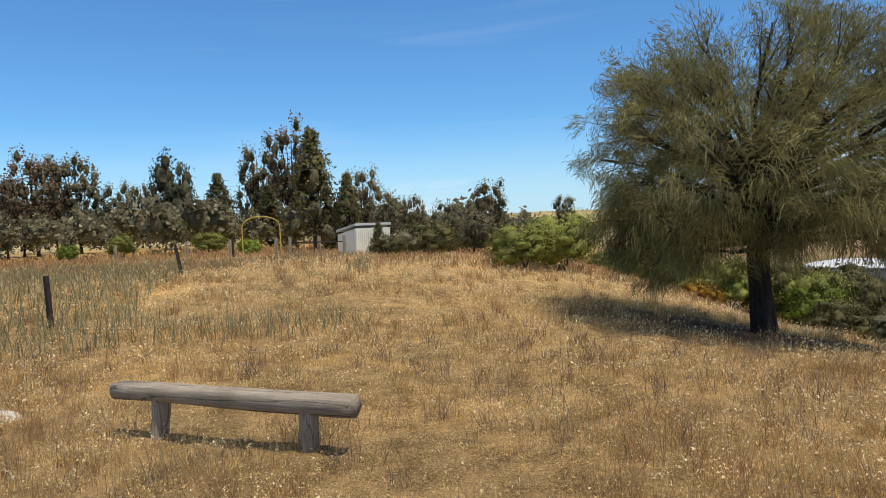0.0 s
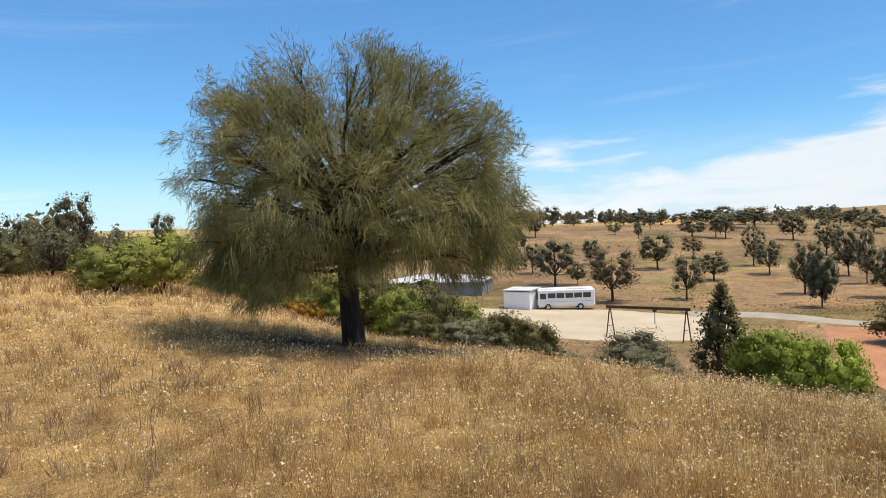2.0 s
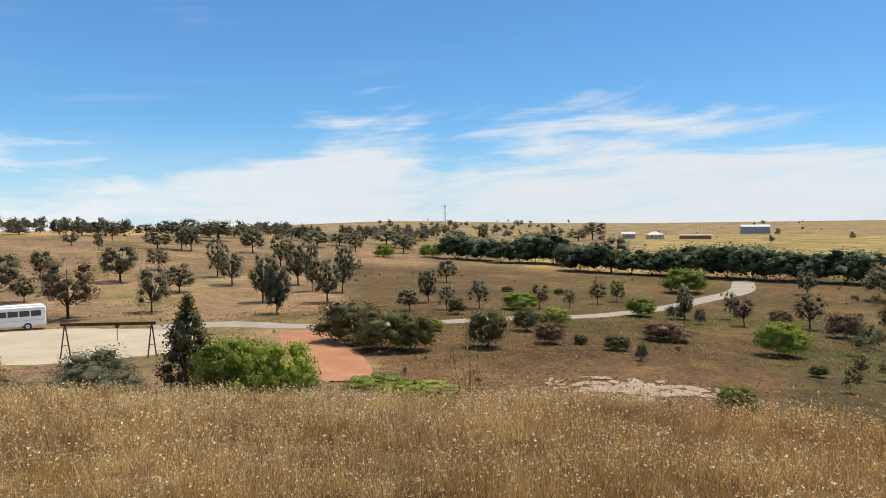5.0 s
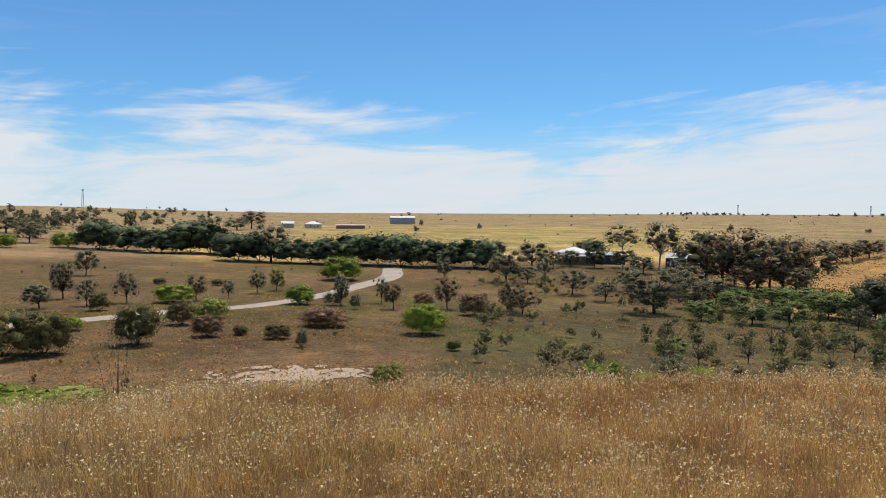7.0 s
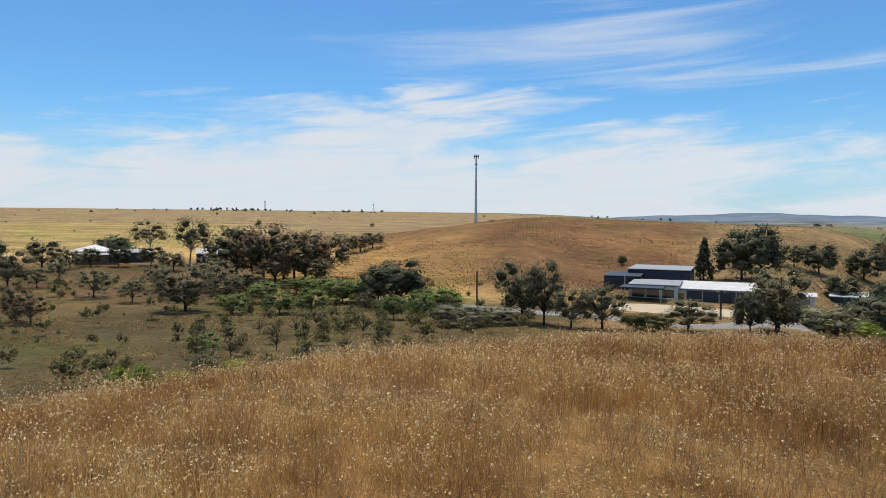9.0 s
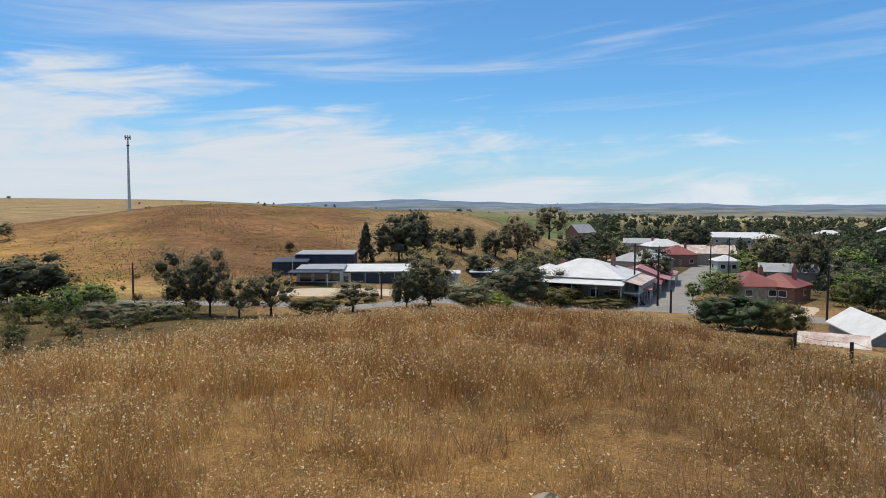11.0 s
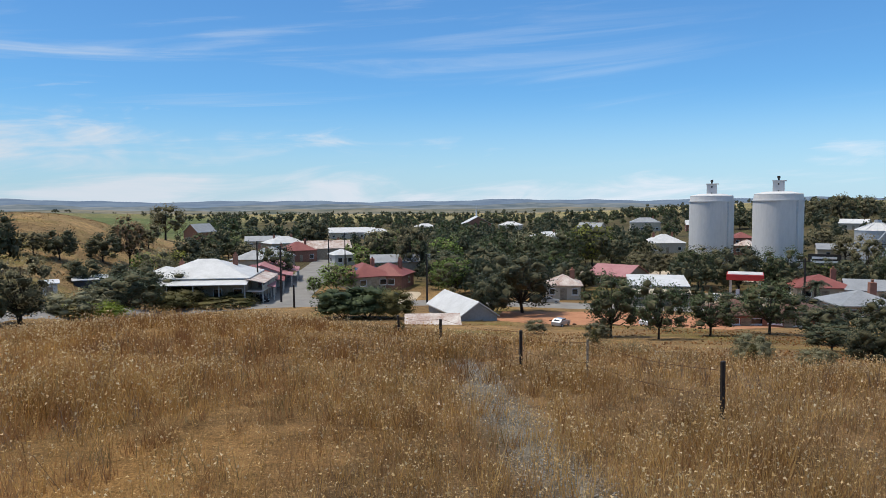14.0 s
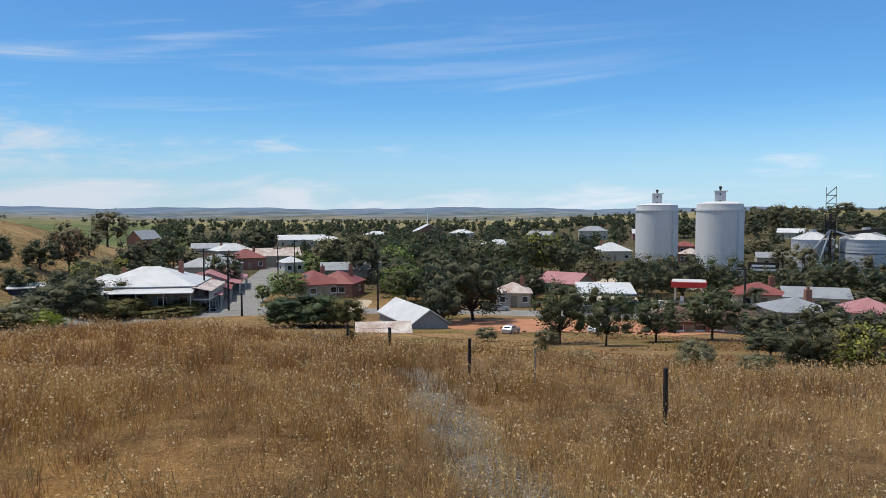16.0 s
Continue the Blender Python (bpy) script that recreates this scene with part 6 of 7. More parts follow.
def body_mesh(w, d, h, roof, rise, along):
    bm = box(w, d, h + 1.2, 0, 0, -1.2)
    if roof == "gable":
        own = bmesh.new()
        hw, hd = w / 2, d / 2
        if along == "x":
            tri = [[own.verts.new((x, y, z)) for y, z in ((-hd, h), (hd, h), (0, h + rise * .96))] for x in (-hw, hw)]
        else:
            tri = [[own.verts.new((x, y, z)) for x, z in ((-hw, h), (hw, h), (0, h + rise * .96))] for y in (-hd, hd)]
        for t in tri:
            own.faces.new(t)
        for i in range(3):
            own.faces.new((tri[0][i], tri[0][(i + 1) % 3], tri[1][(i + 1) % 3], tri[1][i]))
        bmesh.ops.recalc_face_normals(own, faces=own.faces)
        join(bm, own)
    elif roof == "skillion":
        for v in bm.verts:
            if v.co.z > 0:
                v.co.z += rise * (v.co.y / d + .5) - .08
    return bm


def window(parent, x, y, z, w, h, side="front"):
    """A framed window set on a wall; its pane sits behind the frame and sill."""
    win = part("window", box(w, .06, h, bevel=.01), PAINT_WHITE, parent)
    turn = {"front": 0, "right": 90, "left": -90, "back": 180}[side]
    win.matrix_basis = pose(x, y, z, 0, 0, turn)
    part("pane", box(w - .16, .04, h - .16, 0, -.025, .08), GLASS_DARK, win)
    part("sill", box(w + .1, .12, .06, 0, -.05, -.07), PAINT_WHITE, win)
    return win


def building(name, label, category, b, r, w, d, h, roof, roof_mat, wall_mat, rise=1.5, skew=0.0, along="x", over=.35, windows=2, door=True, chimneys=0, verandah=None, group="houses of the town", sink=0.0):
    """A building whose front stands at that bearing and distance and faces the hill, turned by skew."""
    p = place(b, r + d / 2)
    k = grown(b, r + d / 2)
    ob = thing(name, label, category, group, (p.x, p.y, p.z - sink * k), -b + skew)
    ob.scale = (k, k, k)
    part("wall", body_mesh(w, d, h, roof, rise, along), wall_mat, ob)
    rb = {"gable": lambda: gable_roof(w, d, rise, over, along=along), "hip": lambda: hip_roof(w, d, rise, over), "skillion": lambda: skillion_roof(w, d, rise, over)}[roof]()
    top = part("roof", rb, roof_mat, ob)
    top.matrix_basis = pose(0, 0, h + .06)
    for i in range(chimneys):
        x = w * (.28 if i == 0 else -.25)
        part("chimney", box(.7, .6, rise * .6 + 1.0, x, d * .1, h + rise * .25, .03), WALL_BRICK, ob)
        part("chimney_pot", tube([(x, d * .1, h + rise * .85 + .95), (x, d * .1, h + rise * .85 + 1.3)], .16, 8), WALL_BRICK, ob)
    n = windows
    for i in range(n):
        x = w * ((i + .5) / n - .5) if not door else w * ((i + .5) / n - .5) * 1.0
        if door and n % 2 == 1 and i == n // 2:
            continue
        window(ob, x, -d / 2, min(.9, h * .35), min(1.3, w / n * .55), min(1.3, h * .45))
    for s, x in (("right", w / 2), ("left", -w / 2)):
        if n:
            window(ob, x, d * .1, min(.9, h * .35), 1.1, min(1.2, h * .45), s)
    if door:
        dr = part("door", box(.95, .08, min(2.05, h * .8), 0 if n % 2 else w * .02, -d / 2 - .01, 0, .01), WOOD_GREY, ob)
        part("handle", tube([(.33, -d / 2 - .06, 1.0), (.33, -d / 2 - .12, 1.0)], .03, 6), STEEL, dr)
    if verandah:
        depth, vm = verandah
        vr = part("verandah_roof", skillion_roof(w + .4, depth, .55, .1, .08), vm, ob)
        vr.matrix_basis = pose(0, -d / 2 - depth / 2, h - .75)
        k = max(3, int(w / 3.2) + 1)
        for i in range(k):
            x = -w / 2 + w * i / (k - 1)
            part("post", box(.12, .12, h - .7 + .8, x, -d / 2 - depth + .1, -.8), WALL_WHITE, ob)
    return ob


def shop_row():
    building("hotel", "corner hotel with broad white iron roof", "hotel", 176.8, 107, 14.5, 12, 3.7, "hip", IRON_WHITE, WALL_STONE, 2.4, -14, windows=5, chimneys=1, verandah=(2.4, IRON_WHITE), group="main street buildings")
    hotel = bpy.data.objects["hotel"]
    bal = part("balcony", box(2.4, 12.6, .16, 8.45, -.6, 1.75, .02), WALL_WHITE, hotel, "street-side balcony with a rust-stained iron roof")
    roof = part("balcony_roof", skillion_roof(12.8, 2.6, .6, .1, .08), IRON_RUST, bal)
    roof.matrix_basis = pose(8.5, -.6, 3.0, 0, 0, 90)
    for i in range(6):
        part("post", box(.12, .12, 3.9, 9.5, -6.6 + 2.4 * i, -.8), WALL_WHITE, bal)
        part("rail", box(.05, 2.3, .7, 9.5, -5.4 + 2.4 * i, 1.95), WALL_CREAM, bal)
    building("hotel_wing", "lower rear wing with white iron roof", "hotel", 173.8, 113, 8, 9, 3.2, "hip", IRON_WHITE, WALL_STONE, 1.7, -14, windows=3, chimneys=1, group="main street buildings")
    spec = [(179.1, 110, 9.5, IRON_PINK, WALL_WHITE), (180.1, 123, 9, IRON_RED, WALL_CREAM), (181.0, 137, 9, IRON_PINK, WALL_WHITE), (181.7, 152, 10, IRON_PINK, WALL_STONE)]
    for b, r, w, rm, wm in spec:
        building("shop", "single-storey shop with faded red iron roof and street awning", "shop", b, r, w, 6.5, 2.7, "gable", rm, wm, 1.4, 86, windows=3, verandah=(2.4, rm), group="main street buildings")


shop_row()
HOUSES = [
    # bearing, distance, width, depth, wall height, rise, skew, roof kind, roof, wall, windows, chimneys
    (181.6, 190, 11, 10, 3.4, 2.2, 10, "hip", IRON_GREY, WALL_STONE, 3, 2),
    (180.4, 176, 10, 9, 3.2, 2.0, -12, "hip", IRON_GREY, WALL_CREAM, 3, 1),
    (183.7, 222, 10, 9, 3.4, 2.6, 15, "hip", IRON_RED, WALL_BRICK, 3, 1),
    (185.9, 233, 16, 10, 3.6, 2.4, 6, "gable", IRON_RUST, WALL_STONE, 3, 1),
    (187.2, 205, 6, 6, 3.0, 1.6, 20, "hip", IRON_WHITE, WALL_WHITE, 2, 0),
    (189.0, 123, 7.5, 9, 2.4, 2.1, 22, "hip", IRON_RED, WALL_STONE, 2, 1),
    (191.0, 125, 7.5, 8, 2.4, 2.0, -18, "hip", IRON_RED, WALL_BRICK, 2, 1),
    (205.3, 104, 5.0, 6, 2.1, 1.3, 2, "hip", IRON_RUST, WALL_CREAM, 3, 1),
    (223.9, 107, 7, 7, 1.9, 1.5, 14, "hip", IRON_RED, WALL_CREAM, 3, 1),
    (218.4, 70, 4.2, 5, 1.3, 1.1, 20, "hip", IRON_BROWN, WALL_BRICK, 2, 0),
    (222.4, 70, 4.4, 5, 1.3, 1.1, -10, "hip", IRON_BROWN, WALL_BRICK, 2, 0),
    (226.4, 84, 6.0, 6, 1.6, 1.3, 25, "hip", IRON_GREY, WALL_STONE, 2, 1),
    (227.6, 108, 8, 6, 1.7, 1.2, 8, "gable", IRON_GREY, WALL_CREAM, 2, 0),
    (231.0, 88, 5, 6, 1.6, 1.3, 8, "hip", IRON_PINK, WALL_CREAM, 2, 0),
    (213.0, 268, 13, 11, 3.6, 3.0, 18, "hip", IRON_WHITE, WALL_CREAM, 3, 2),
    (211.6, 405, 16, 10, 5.0, 2.6, 5, "hip", IRON_GREY, WALL_CREAM, 4, 1),
    (176.3, 350, 11, 10, 4.2, 4.0, 40, "gable", IRON_GREY, WALL_BRICK, 2, 0),
    (182.6, 278, 14, 10, 3.2, 2.6, 25, "hip", IRON_WHITE, WALL_STONE, 3, 2),
    (181.0, 300, 14, 9, 3.0, 2.0, 0, "gable", IRON_GREY, WALL_CREAM, 3, 0),
    (188.0, 395, 26, 14, 3.6, 2.6, 5, "gable", IRON_WHITE, WALL_CREAM, 5, 0),
    (190.2, 390, 16, 12, 3.4, 2.4, -5, "hip", IRON_WHITE, WALL_WHITE, 3, 0),
    (204.0, 330, 14, 10, 3.2, 2.2, 30, "hip", IRON_WHITE, WALL_CREAM, 2, 1),
    (207.5, 420, 14, 10, 3.2, 2.4, -20, "gable", IRON_GREY, WALL_CREAM, 2, 1),
    (194.0, 470, 15, 10, 3.2, 2.4, 12, "hip", IRON_WHITE, WALL_CREAM, 2, 0),
    (201.0, 480, 15, 10, 3.2, 2.4, -15, "hip", IRON_WHITE, WALL_CREAM, 2, 0),
    (215.5, 390, 12, 10, 3.2, 2.4, 5, "gable", IRON_WHITE, WALL_BRICK, 2, 0),
    (218.6, 300, 8, 9, 3.0, 2.2, 10, "hip", IRON_RED, WALL_BRICK, 2, 0),
    (219.0, 262, 7, 8, 3.0, 2.0, -14, "hip", IRON_RUST, WALL_BRICK, 2, 0),
    (226.0, 380, 12, 9, 3.0, 2.0, -10, "gable", IRON_WHITE, WALL_CREAM, 2, 0),
    (227.5, 300, 14, 9, 3.0, 2.0, 10, "gable", IRON_GREY, WALL_CREAM, 2, 0),
    (225.0, 250, 12, 9, 3.0, 1.6, 6, "gable", IRON_GREY, WALL_CREAM, 2, 0),
]
for b, r, w, d, h, rise, skew, kind, rm, wm, n, ch in HOUSES:
    tone = {IRON_WHITE: "white", IRON_GREY: "grey", IRON_RED: "dark red", IRON_PINK: "faded pink-red", IRON_RUST: "rust-stained", IRON_BROWN: "brown"}[rm]
    stone = {WALL_STONE: "stone", WALL_CREAM: "cream-rendered", WALL_BRICK: "brick", WALL_WHITE: "white-painted"}[wm]
    building("house", f"{stone} cottage with {tone} iron roof among trees", "house", b, r, w, d, h, kind, rm, wm, rise, skew, windows=n, chimneys=ch)

building("hall", "long hall with faded pink-red iron roof", "hall", 209.6, 128, 7.5, 9, 2.1, "gable", IRON_PINK, WALL_STONE, 1.7, -25, windows=2)
building("shop", "parapet shop with cream awning facing the road", "shop", 212.6, 96, 7.2, 8, 2.4, "skillion", IRON_WHITE, WALL_CREAM, .6, 4, windows=3, verandah=(2.0, WALL_CREAM))
building("cottage", "long low shed with pale roof behind trees", "shed", 199.6, 112, 5.2, 5, 2.4, "gable", IRON_GREY, WALL_STONE, 1.0, 6, windows=2)
building("shed", "dark long low building behind shade trees", "shed", 192.0, 165, 14, 8, 3.0, "gable", IRON_GREY, WALL_STONE, 1.6, 4, windows=3)
church = building("church", "white-roofed church with a thin white spire", "church", 198.2, 480, 19, 14, 4.5, "gable", IRON_WHITE, WALL_BRICK, 5.0, 10, along="y", windows=3)
part("spire", tube([(0, 0, 9), (0, 0, 18)], [.5, .08], 6), PAINT_WHITE, church)
# the shed with the white gable roof, and its rusty lean-to
shed = building("gable_shed", "grey iron shed with white gable roof", "shed", 197.0, 73, 4.2, 11, 1.5, "gable", IRON_WHITE, IRON_GREY, 1.6, 20, along="y", over=.25, windows=0, group="", sink=.7)
lean = building("lean_to", "low lean-to with rust-streaked white iron roof", "shed", 194.7, 69, 5.4, 2.2, 1.3, "skillion", IRON_RUST, IRON_DARK, .8, 2, over=.15, windows=0, door=False, group="", sink=1.4)


# ---- the dark workshops across the road ----
def workshops():
    tall = building("workshop", "tall dark blue iron workshop shed", "shed", 155.8, 146, 12.0, 12, 4.2, "skillion", IRON_GREY, IRON_DARK, .12, -6, over=.1, windows=0, door=False, group="workshops", sink=.9)
    low = building("workshop", "dark iron shed with an open bay", "shed", 153.0, 140, 6.8, 10, 3.1, "skillion", IRON_DARK, IRON_DARK, .2, -6, over=.1, windows=0, door=False, group="workshops", sink=.9)
    # dark panel on the closed front paints the shade of the open bay
    part("bay_shade_panel", box(5.2, .1, 2.7, .6, -5.02, 0), DARK_VOID, low)
    part("post", box(.2, .2, 3.6, .6, -5.15, 0), STEEL, low)
    shop = building("workshop_office", "grey workshop office with wide shop windows", "shop", 155.4, 131, 8.6, 9, 2.9, "skillion", IRON_GREY, WALL_WHITE, .2, -6, over=.15, windows=0, door=False, group="workshops", sink=.7)
    for x in (-2.6, 0, 2.6):
        window(shop, x, -4.5, .7, 2.3, 1.7)
    can = part("canopy", box(7.4, 5.0, .3, -1.6, -6.6, 2.6, .03), IRON_DARK, shop)
    for x in (-5.0, 1.8):
        part("post", tube([(x, -8.8, -.5), (x, -8.8, 2.65)], .08, 8), STEEL, can)
    white = building("workshop", "long workshop shed with white roof and dark doors", "shed", 159.9, 131, 13.4, 11, 2.75, "skillion", IRON_WHITE, WALL_CREAM, .5, -2, over=.15, windows=0, door=False, group="workshops", sink=.8)
    for i in range(4):
        part("roller_door", box(2.55, .12, 2.6, -3.6 + 2.75 * i, -5.55, 0), IRON_DARK, white)
    part("door", box(.95, .1, 2.05, -5.8, -5.53, 0), GLASS_DARK, white)
    building("shed", "small white iron shed behind shrubs", "shed", 166.0, 127, 2.3, 3, 2.0, "skillion", IRON_WHITE, WALL_WHITE, .3, 0, windows=0, group="")
    building("shed", "low dark shed with white iron roof", "shed", 168.9, 128, 6.2, 4, 2.1, "skillion", IRON_WHITE, IRON_DARK, .4, 4, windows=0, group="")


workshops()


# ---- grain silos ----
def silo(b, r, dia, h, label):
    p = place(b, r + dia / 2)
    ob = thing("silo", label, "silo", "grain silos", (p.x, p.y, p.z - .5), -b)
    ob.scale = [grown(b, r + dia / 2)] * 3
    R = dia / 2
    part("barrel", tube([(0, 0, -1), (0, 0, h)], R, 48), CONCRETE_WHITE, ob, "", True).data.polygons.foreach_set("use_smooth", [False] * 50)
    part("cornice", tube([(0, 0, h), (0, 0, h + .35)], R * 1.03, 48), CONCRETE_WHITE, ob)
    part("cap", tube([(0, 0, h + .35), (0, 0, h + 1.9)], [R * .985, R * .955], 48), CONCRETE_WHITE, ob)
    part("roof", tube([(0, 0, h + 1.9), (0, 0, h + 2.5)], [R * .965, R * .5], 32), CONCRETE_WHITE, ob)
    head = part("headhouse", box(R * .46, R * .46, h * .20, 0, 0, h + 1.6, .05), CONCRETE_WHITE, ob)
    for z in (.2, .72):
        part("window", box(.34, .1, .5, 0, -R * .23 - .02, h + 1.6 + h * .2 * z), GLASS_DARK, head)
    part("slab", box(R * .56, R * .52, .25, R * .03, 0, h * 1.20 + 1.6, .03), CONCRETE_WHITE, head)
    part("vent", tube([(0, 0, h * 1.2 + 1.8), (0, 0, h * 1.2 + 2.4), (0, 0, h * 1.2 + 2.45), (0, 0, h * 1.2 + 3.0)], [.25, .25, .42, .36], 10), STEEL_DARK, head)
    for z in (.28, .55, .8):
        part("pour_joint", tube([(0, 0, h * z), (0, 0, h * z + .05)], R * 1.003, 48), CONCRETE_WHITE, ob)
    part("hatch", box(1.6, .3, 2.6, R * .08, -R - .02, .6, .04), IRON_GREY, ob)
    part("spout", tube([(-R * .45, -R * .93, 3.6), (-R * .6, -R * 1.02, 1.4)], .3, 8), STEEL, ob)
    part("pipe", tube([(R * .35, -R * .95, 3.8), (R * .25, -R * 1.02, 1.2)], .22, 8), STEEL, ob)
    part("ladder", box(.5, .25, h * .98, R * .72, -R * .72, .5), STEEL, ob)
    return ob


silo(216.5, 222, 12.8, 18.6, "white concrete grain silo with headhouse on top")
silo(221.1, 199, 12.4, 18.0, "white concrete grain silo above the railway yard")


def grain_bin(b, r, dia, h):
    p = place(b, r + dia / 2)
    ob = thing("grain_bin", "galvanised corrugated grain bin with conical roof", "silo", "grain bins", (p.x, p.y, p.z - .4), -b)
    ob.scale = [grown(b, r + dia / 2)] * 3
    R = dia / 2
    prof, rad = [], []
    for k in range(25):
        prof.append((0, 0, h * k / 24))
        rad.append(R * (1 + (.006 if k % 2 else 0)))
    part("barrel", tube(prof, rad, 40), STEEL, ob, "", False)
    part("roof", tube([(0, 0, h), (0, 0, h + R * .38)], [R * 1.03, R * .16], 32), IRON_WHITE, ob)
    part("cap", tube([(0, 0, h + R * .38), (0, 0, h + R * .5)], R * .17, 12), STEEL, ob)
    for z in (.35, .7):
        part("hoop", tube([(0, 0, h * z), (0, 0, h * z + .18)], R * 1.012, 40), STEEL_DARK, ob)
    for k in range(12):
        a = 2 * math.pi * k / 12
        part("rib", tube([(R * 1.0 * math.cos(a), R * math.sin(a), h + .12), (R * .2 * math.cos(a), R * .2 * math.sin(a), h + R * .37)], .07, 4), STEEL, ob)
    return ob


grain_bin(227.4, 184, 9.2, 10.4)
grain_bin(230.7, 180, 10.4, 10.6)


def elevator():
    p = place(228.5, 180)
    ob = thing("grain_elevator", "dark steel lattice grain elevator with sloping chutes", "elevator", at=p, turn=-228.5)
    ob.scale = [grown(228.5, 180)] * 3
    H = 15.8
    for x in (-1, 1):
        for y in (-1, 1):
            part("leg", box(.16, .16, H + 1, x, y, -1), STEEL_DARK, ob)
    for k in range(11):
        z = 1 + k * 1.9
        bm = bmesh.new()
        for y in (-1, 1):
            tube([(-1, y, z), (1, y, z + 1.9)], .07, 4, bm)
            tube([(-1, y, z), (1, y, z)], .07, 4, bm)
        for x in (-1, 1):
            tube([(x, -1, z), (x, 1, z + 1.9)], .07, 4, bm)
        part("brace", bm, STEEL_DARK, ob)
    part("cabin", box(1.9, 1.9, 1.4, 0, 0, H - 3.2, .05), STEEL_DARK, ob)
    part("shaft", box(.6, .6, H, 0, 0, 0), STEEL_DARK, ob)
    for tip in ((-5.5, -1.5, 4.5), (6.5, -1, 10), (-2.5, -2.5, 3.0)):
        part("chute", tube([(0, -.6, H - 3.5), tip], .19, 8), STEEL, ob)
    part("conveyor", box(16, .7, .7, 8.5, 1.0, 11.8, rot=Matrix.Rotation(radians(-7), 4, "Y")), STEEL_DARK, ob)
    part("base", box(5.0, 3.0, 5.2, -.5, -1.2, -.6, .05), IRON_GREY, ob)
    return ob


elevator()


def sign_board():
    p = place(224.2, 178)
    ob = thing("sign_board", "dark roadside board with two lines of pale lettering", "sign", at=p, turn=-224.2)
    ob.scale = [grown(224.2, 178)] * 3
    board = part("board", box(6.6, .2, 2.6, 0, 0, 2.0, .02), STEEL_DARK, ob)
    for z, w in ((3.5, 5.0), (2.6, 5.4)):
        part("line", box(w, .05, .5, 0, -.13, z), PAINT_WHITE, board)
    for x in (-2.8, 2.8):
        part("post", box(.2, .2, 3.4, x, .1, -1), STEEL_DARK, ob)


sign_board()


def fuel_station():
    p = place(219.0, 103)
    ob = thing("fuel_station", "fuel station canopy with a red fascia", "fuel station", at=p, turn=-219)
    ob.scale = [grown(219, 103)] * 3
    red = mottled("red_fascia", (.42, .03, .03), (.55, .05, .045), 1, .5, 0, 0)
    part("fascia", box(4.6, 4.2, .75, 0, 0, 2.9, .03), red, ob)
    part("canopy_top", box(4.4, 4.0, .06, 0, 0, 3.66), IRON_WHITE, ob)
    for x in (-1.8, 1.8):
        part("column", box(.3, .3, 3.4, x, 0, -.5), WALL_WHITE, ob)
        part("pump", box(.5, .4, 1.5, x * .5, .2, -.05, .04), PAINT_WHITE, ob)


fuel_station()


# ---- cars ----
def car(b, r, turn, paint, label, tall=1.45):
    p = place(b, r, .02)
    ob = thing("car", label, "car", "parked cars", p, turn)
    bm = bmesh.new()
    prof = [(-2.1, .35), (-2.12, .75), (-1.5, .92), (-.75, .98), (-.15, tall), (1.25, tall), (1.85, 1.0), (2.12, .92), (2.15, .38)]
    a = [bm.verts.new((x, -.82 + (.14 if z > 1.1 else 0), z)) for x, z in prof]
    c = [bm.verts.new((x, .82 - (.14 if z > 1.1 else 0), z)) for x, z in prof]
    bm.faces.new(a)
    bm.faces.new(c[::-1])
    for i in range(len(prof)):
        j = (i + 1) % len(prof)
        bm.faces.new((a[j], a[i], c[i], c[j]))
    bmesh.ops.recalc_face_normals(bm, faces=bm.faces)
    body = part("body", bm, paint, ob)
    for s in (-1, 1):
        part("side_window", box(1.7, .05, .3, .55, s * .755, 1.06), GLASS_DARK, body)
    part("windscreen", box(.05, 1.2, .42, -.47, 0, 1.0, rot=Matrix.Rotation(radians(50), 4, "Y")), GLASS_DARK, body)
    part("rear_window", box(.05, 1.2, .38, 1.57, 0, 1.02, rot=Matrix.Rotation(radians(-52), 4, "Y")), GLASS_DARK, body)
    for x in (-1.35, 1.35):
        for s in (-1, 1):
            wh = part("wheel", tube([(x, s * .72, .33), (x, s * .88, .33)], .33, 16), RUBBER, ob)
            part("rim", tube([(x, s * .875, .33), (x, s * .89, .33)], .2, 12), STEEL, wh)
    for s in (-1, 1):
        part("headlight", box(.05, .35, .15, -2.1, s * .55, .62), PAINT_WHITE, body)
    return ob


BLUE_BLACK = mottled("dark_car_paint", (.01, .012, .018), (.02, .022, .03), 1, .25, .3, 0)
SILVER = mottled("silver_car_paint", (.42, .43, .45), (.52, .53, .55), 1, .3, .6, 0)
car(180.9, 102, -60, BLUE_BLACK, "dark car parked by the hotel", 1.7)
car(212.2, 71, 25, PAINT_WHITE, "white car parked in the dirt lot")
car(205.2, 71, 40, SILVER, "old silver car among scrap in the dirt lot")
car(216.9, 101, 20, PAINT_WHITE, "white utility parked at the fuel station", 1.7)
car(204.3, 97, -25, SILVER, "silver car parked beside the cottage")
car(197.6, 150, 15, PAINT_WHITE, "white car parked under street trees")


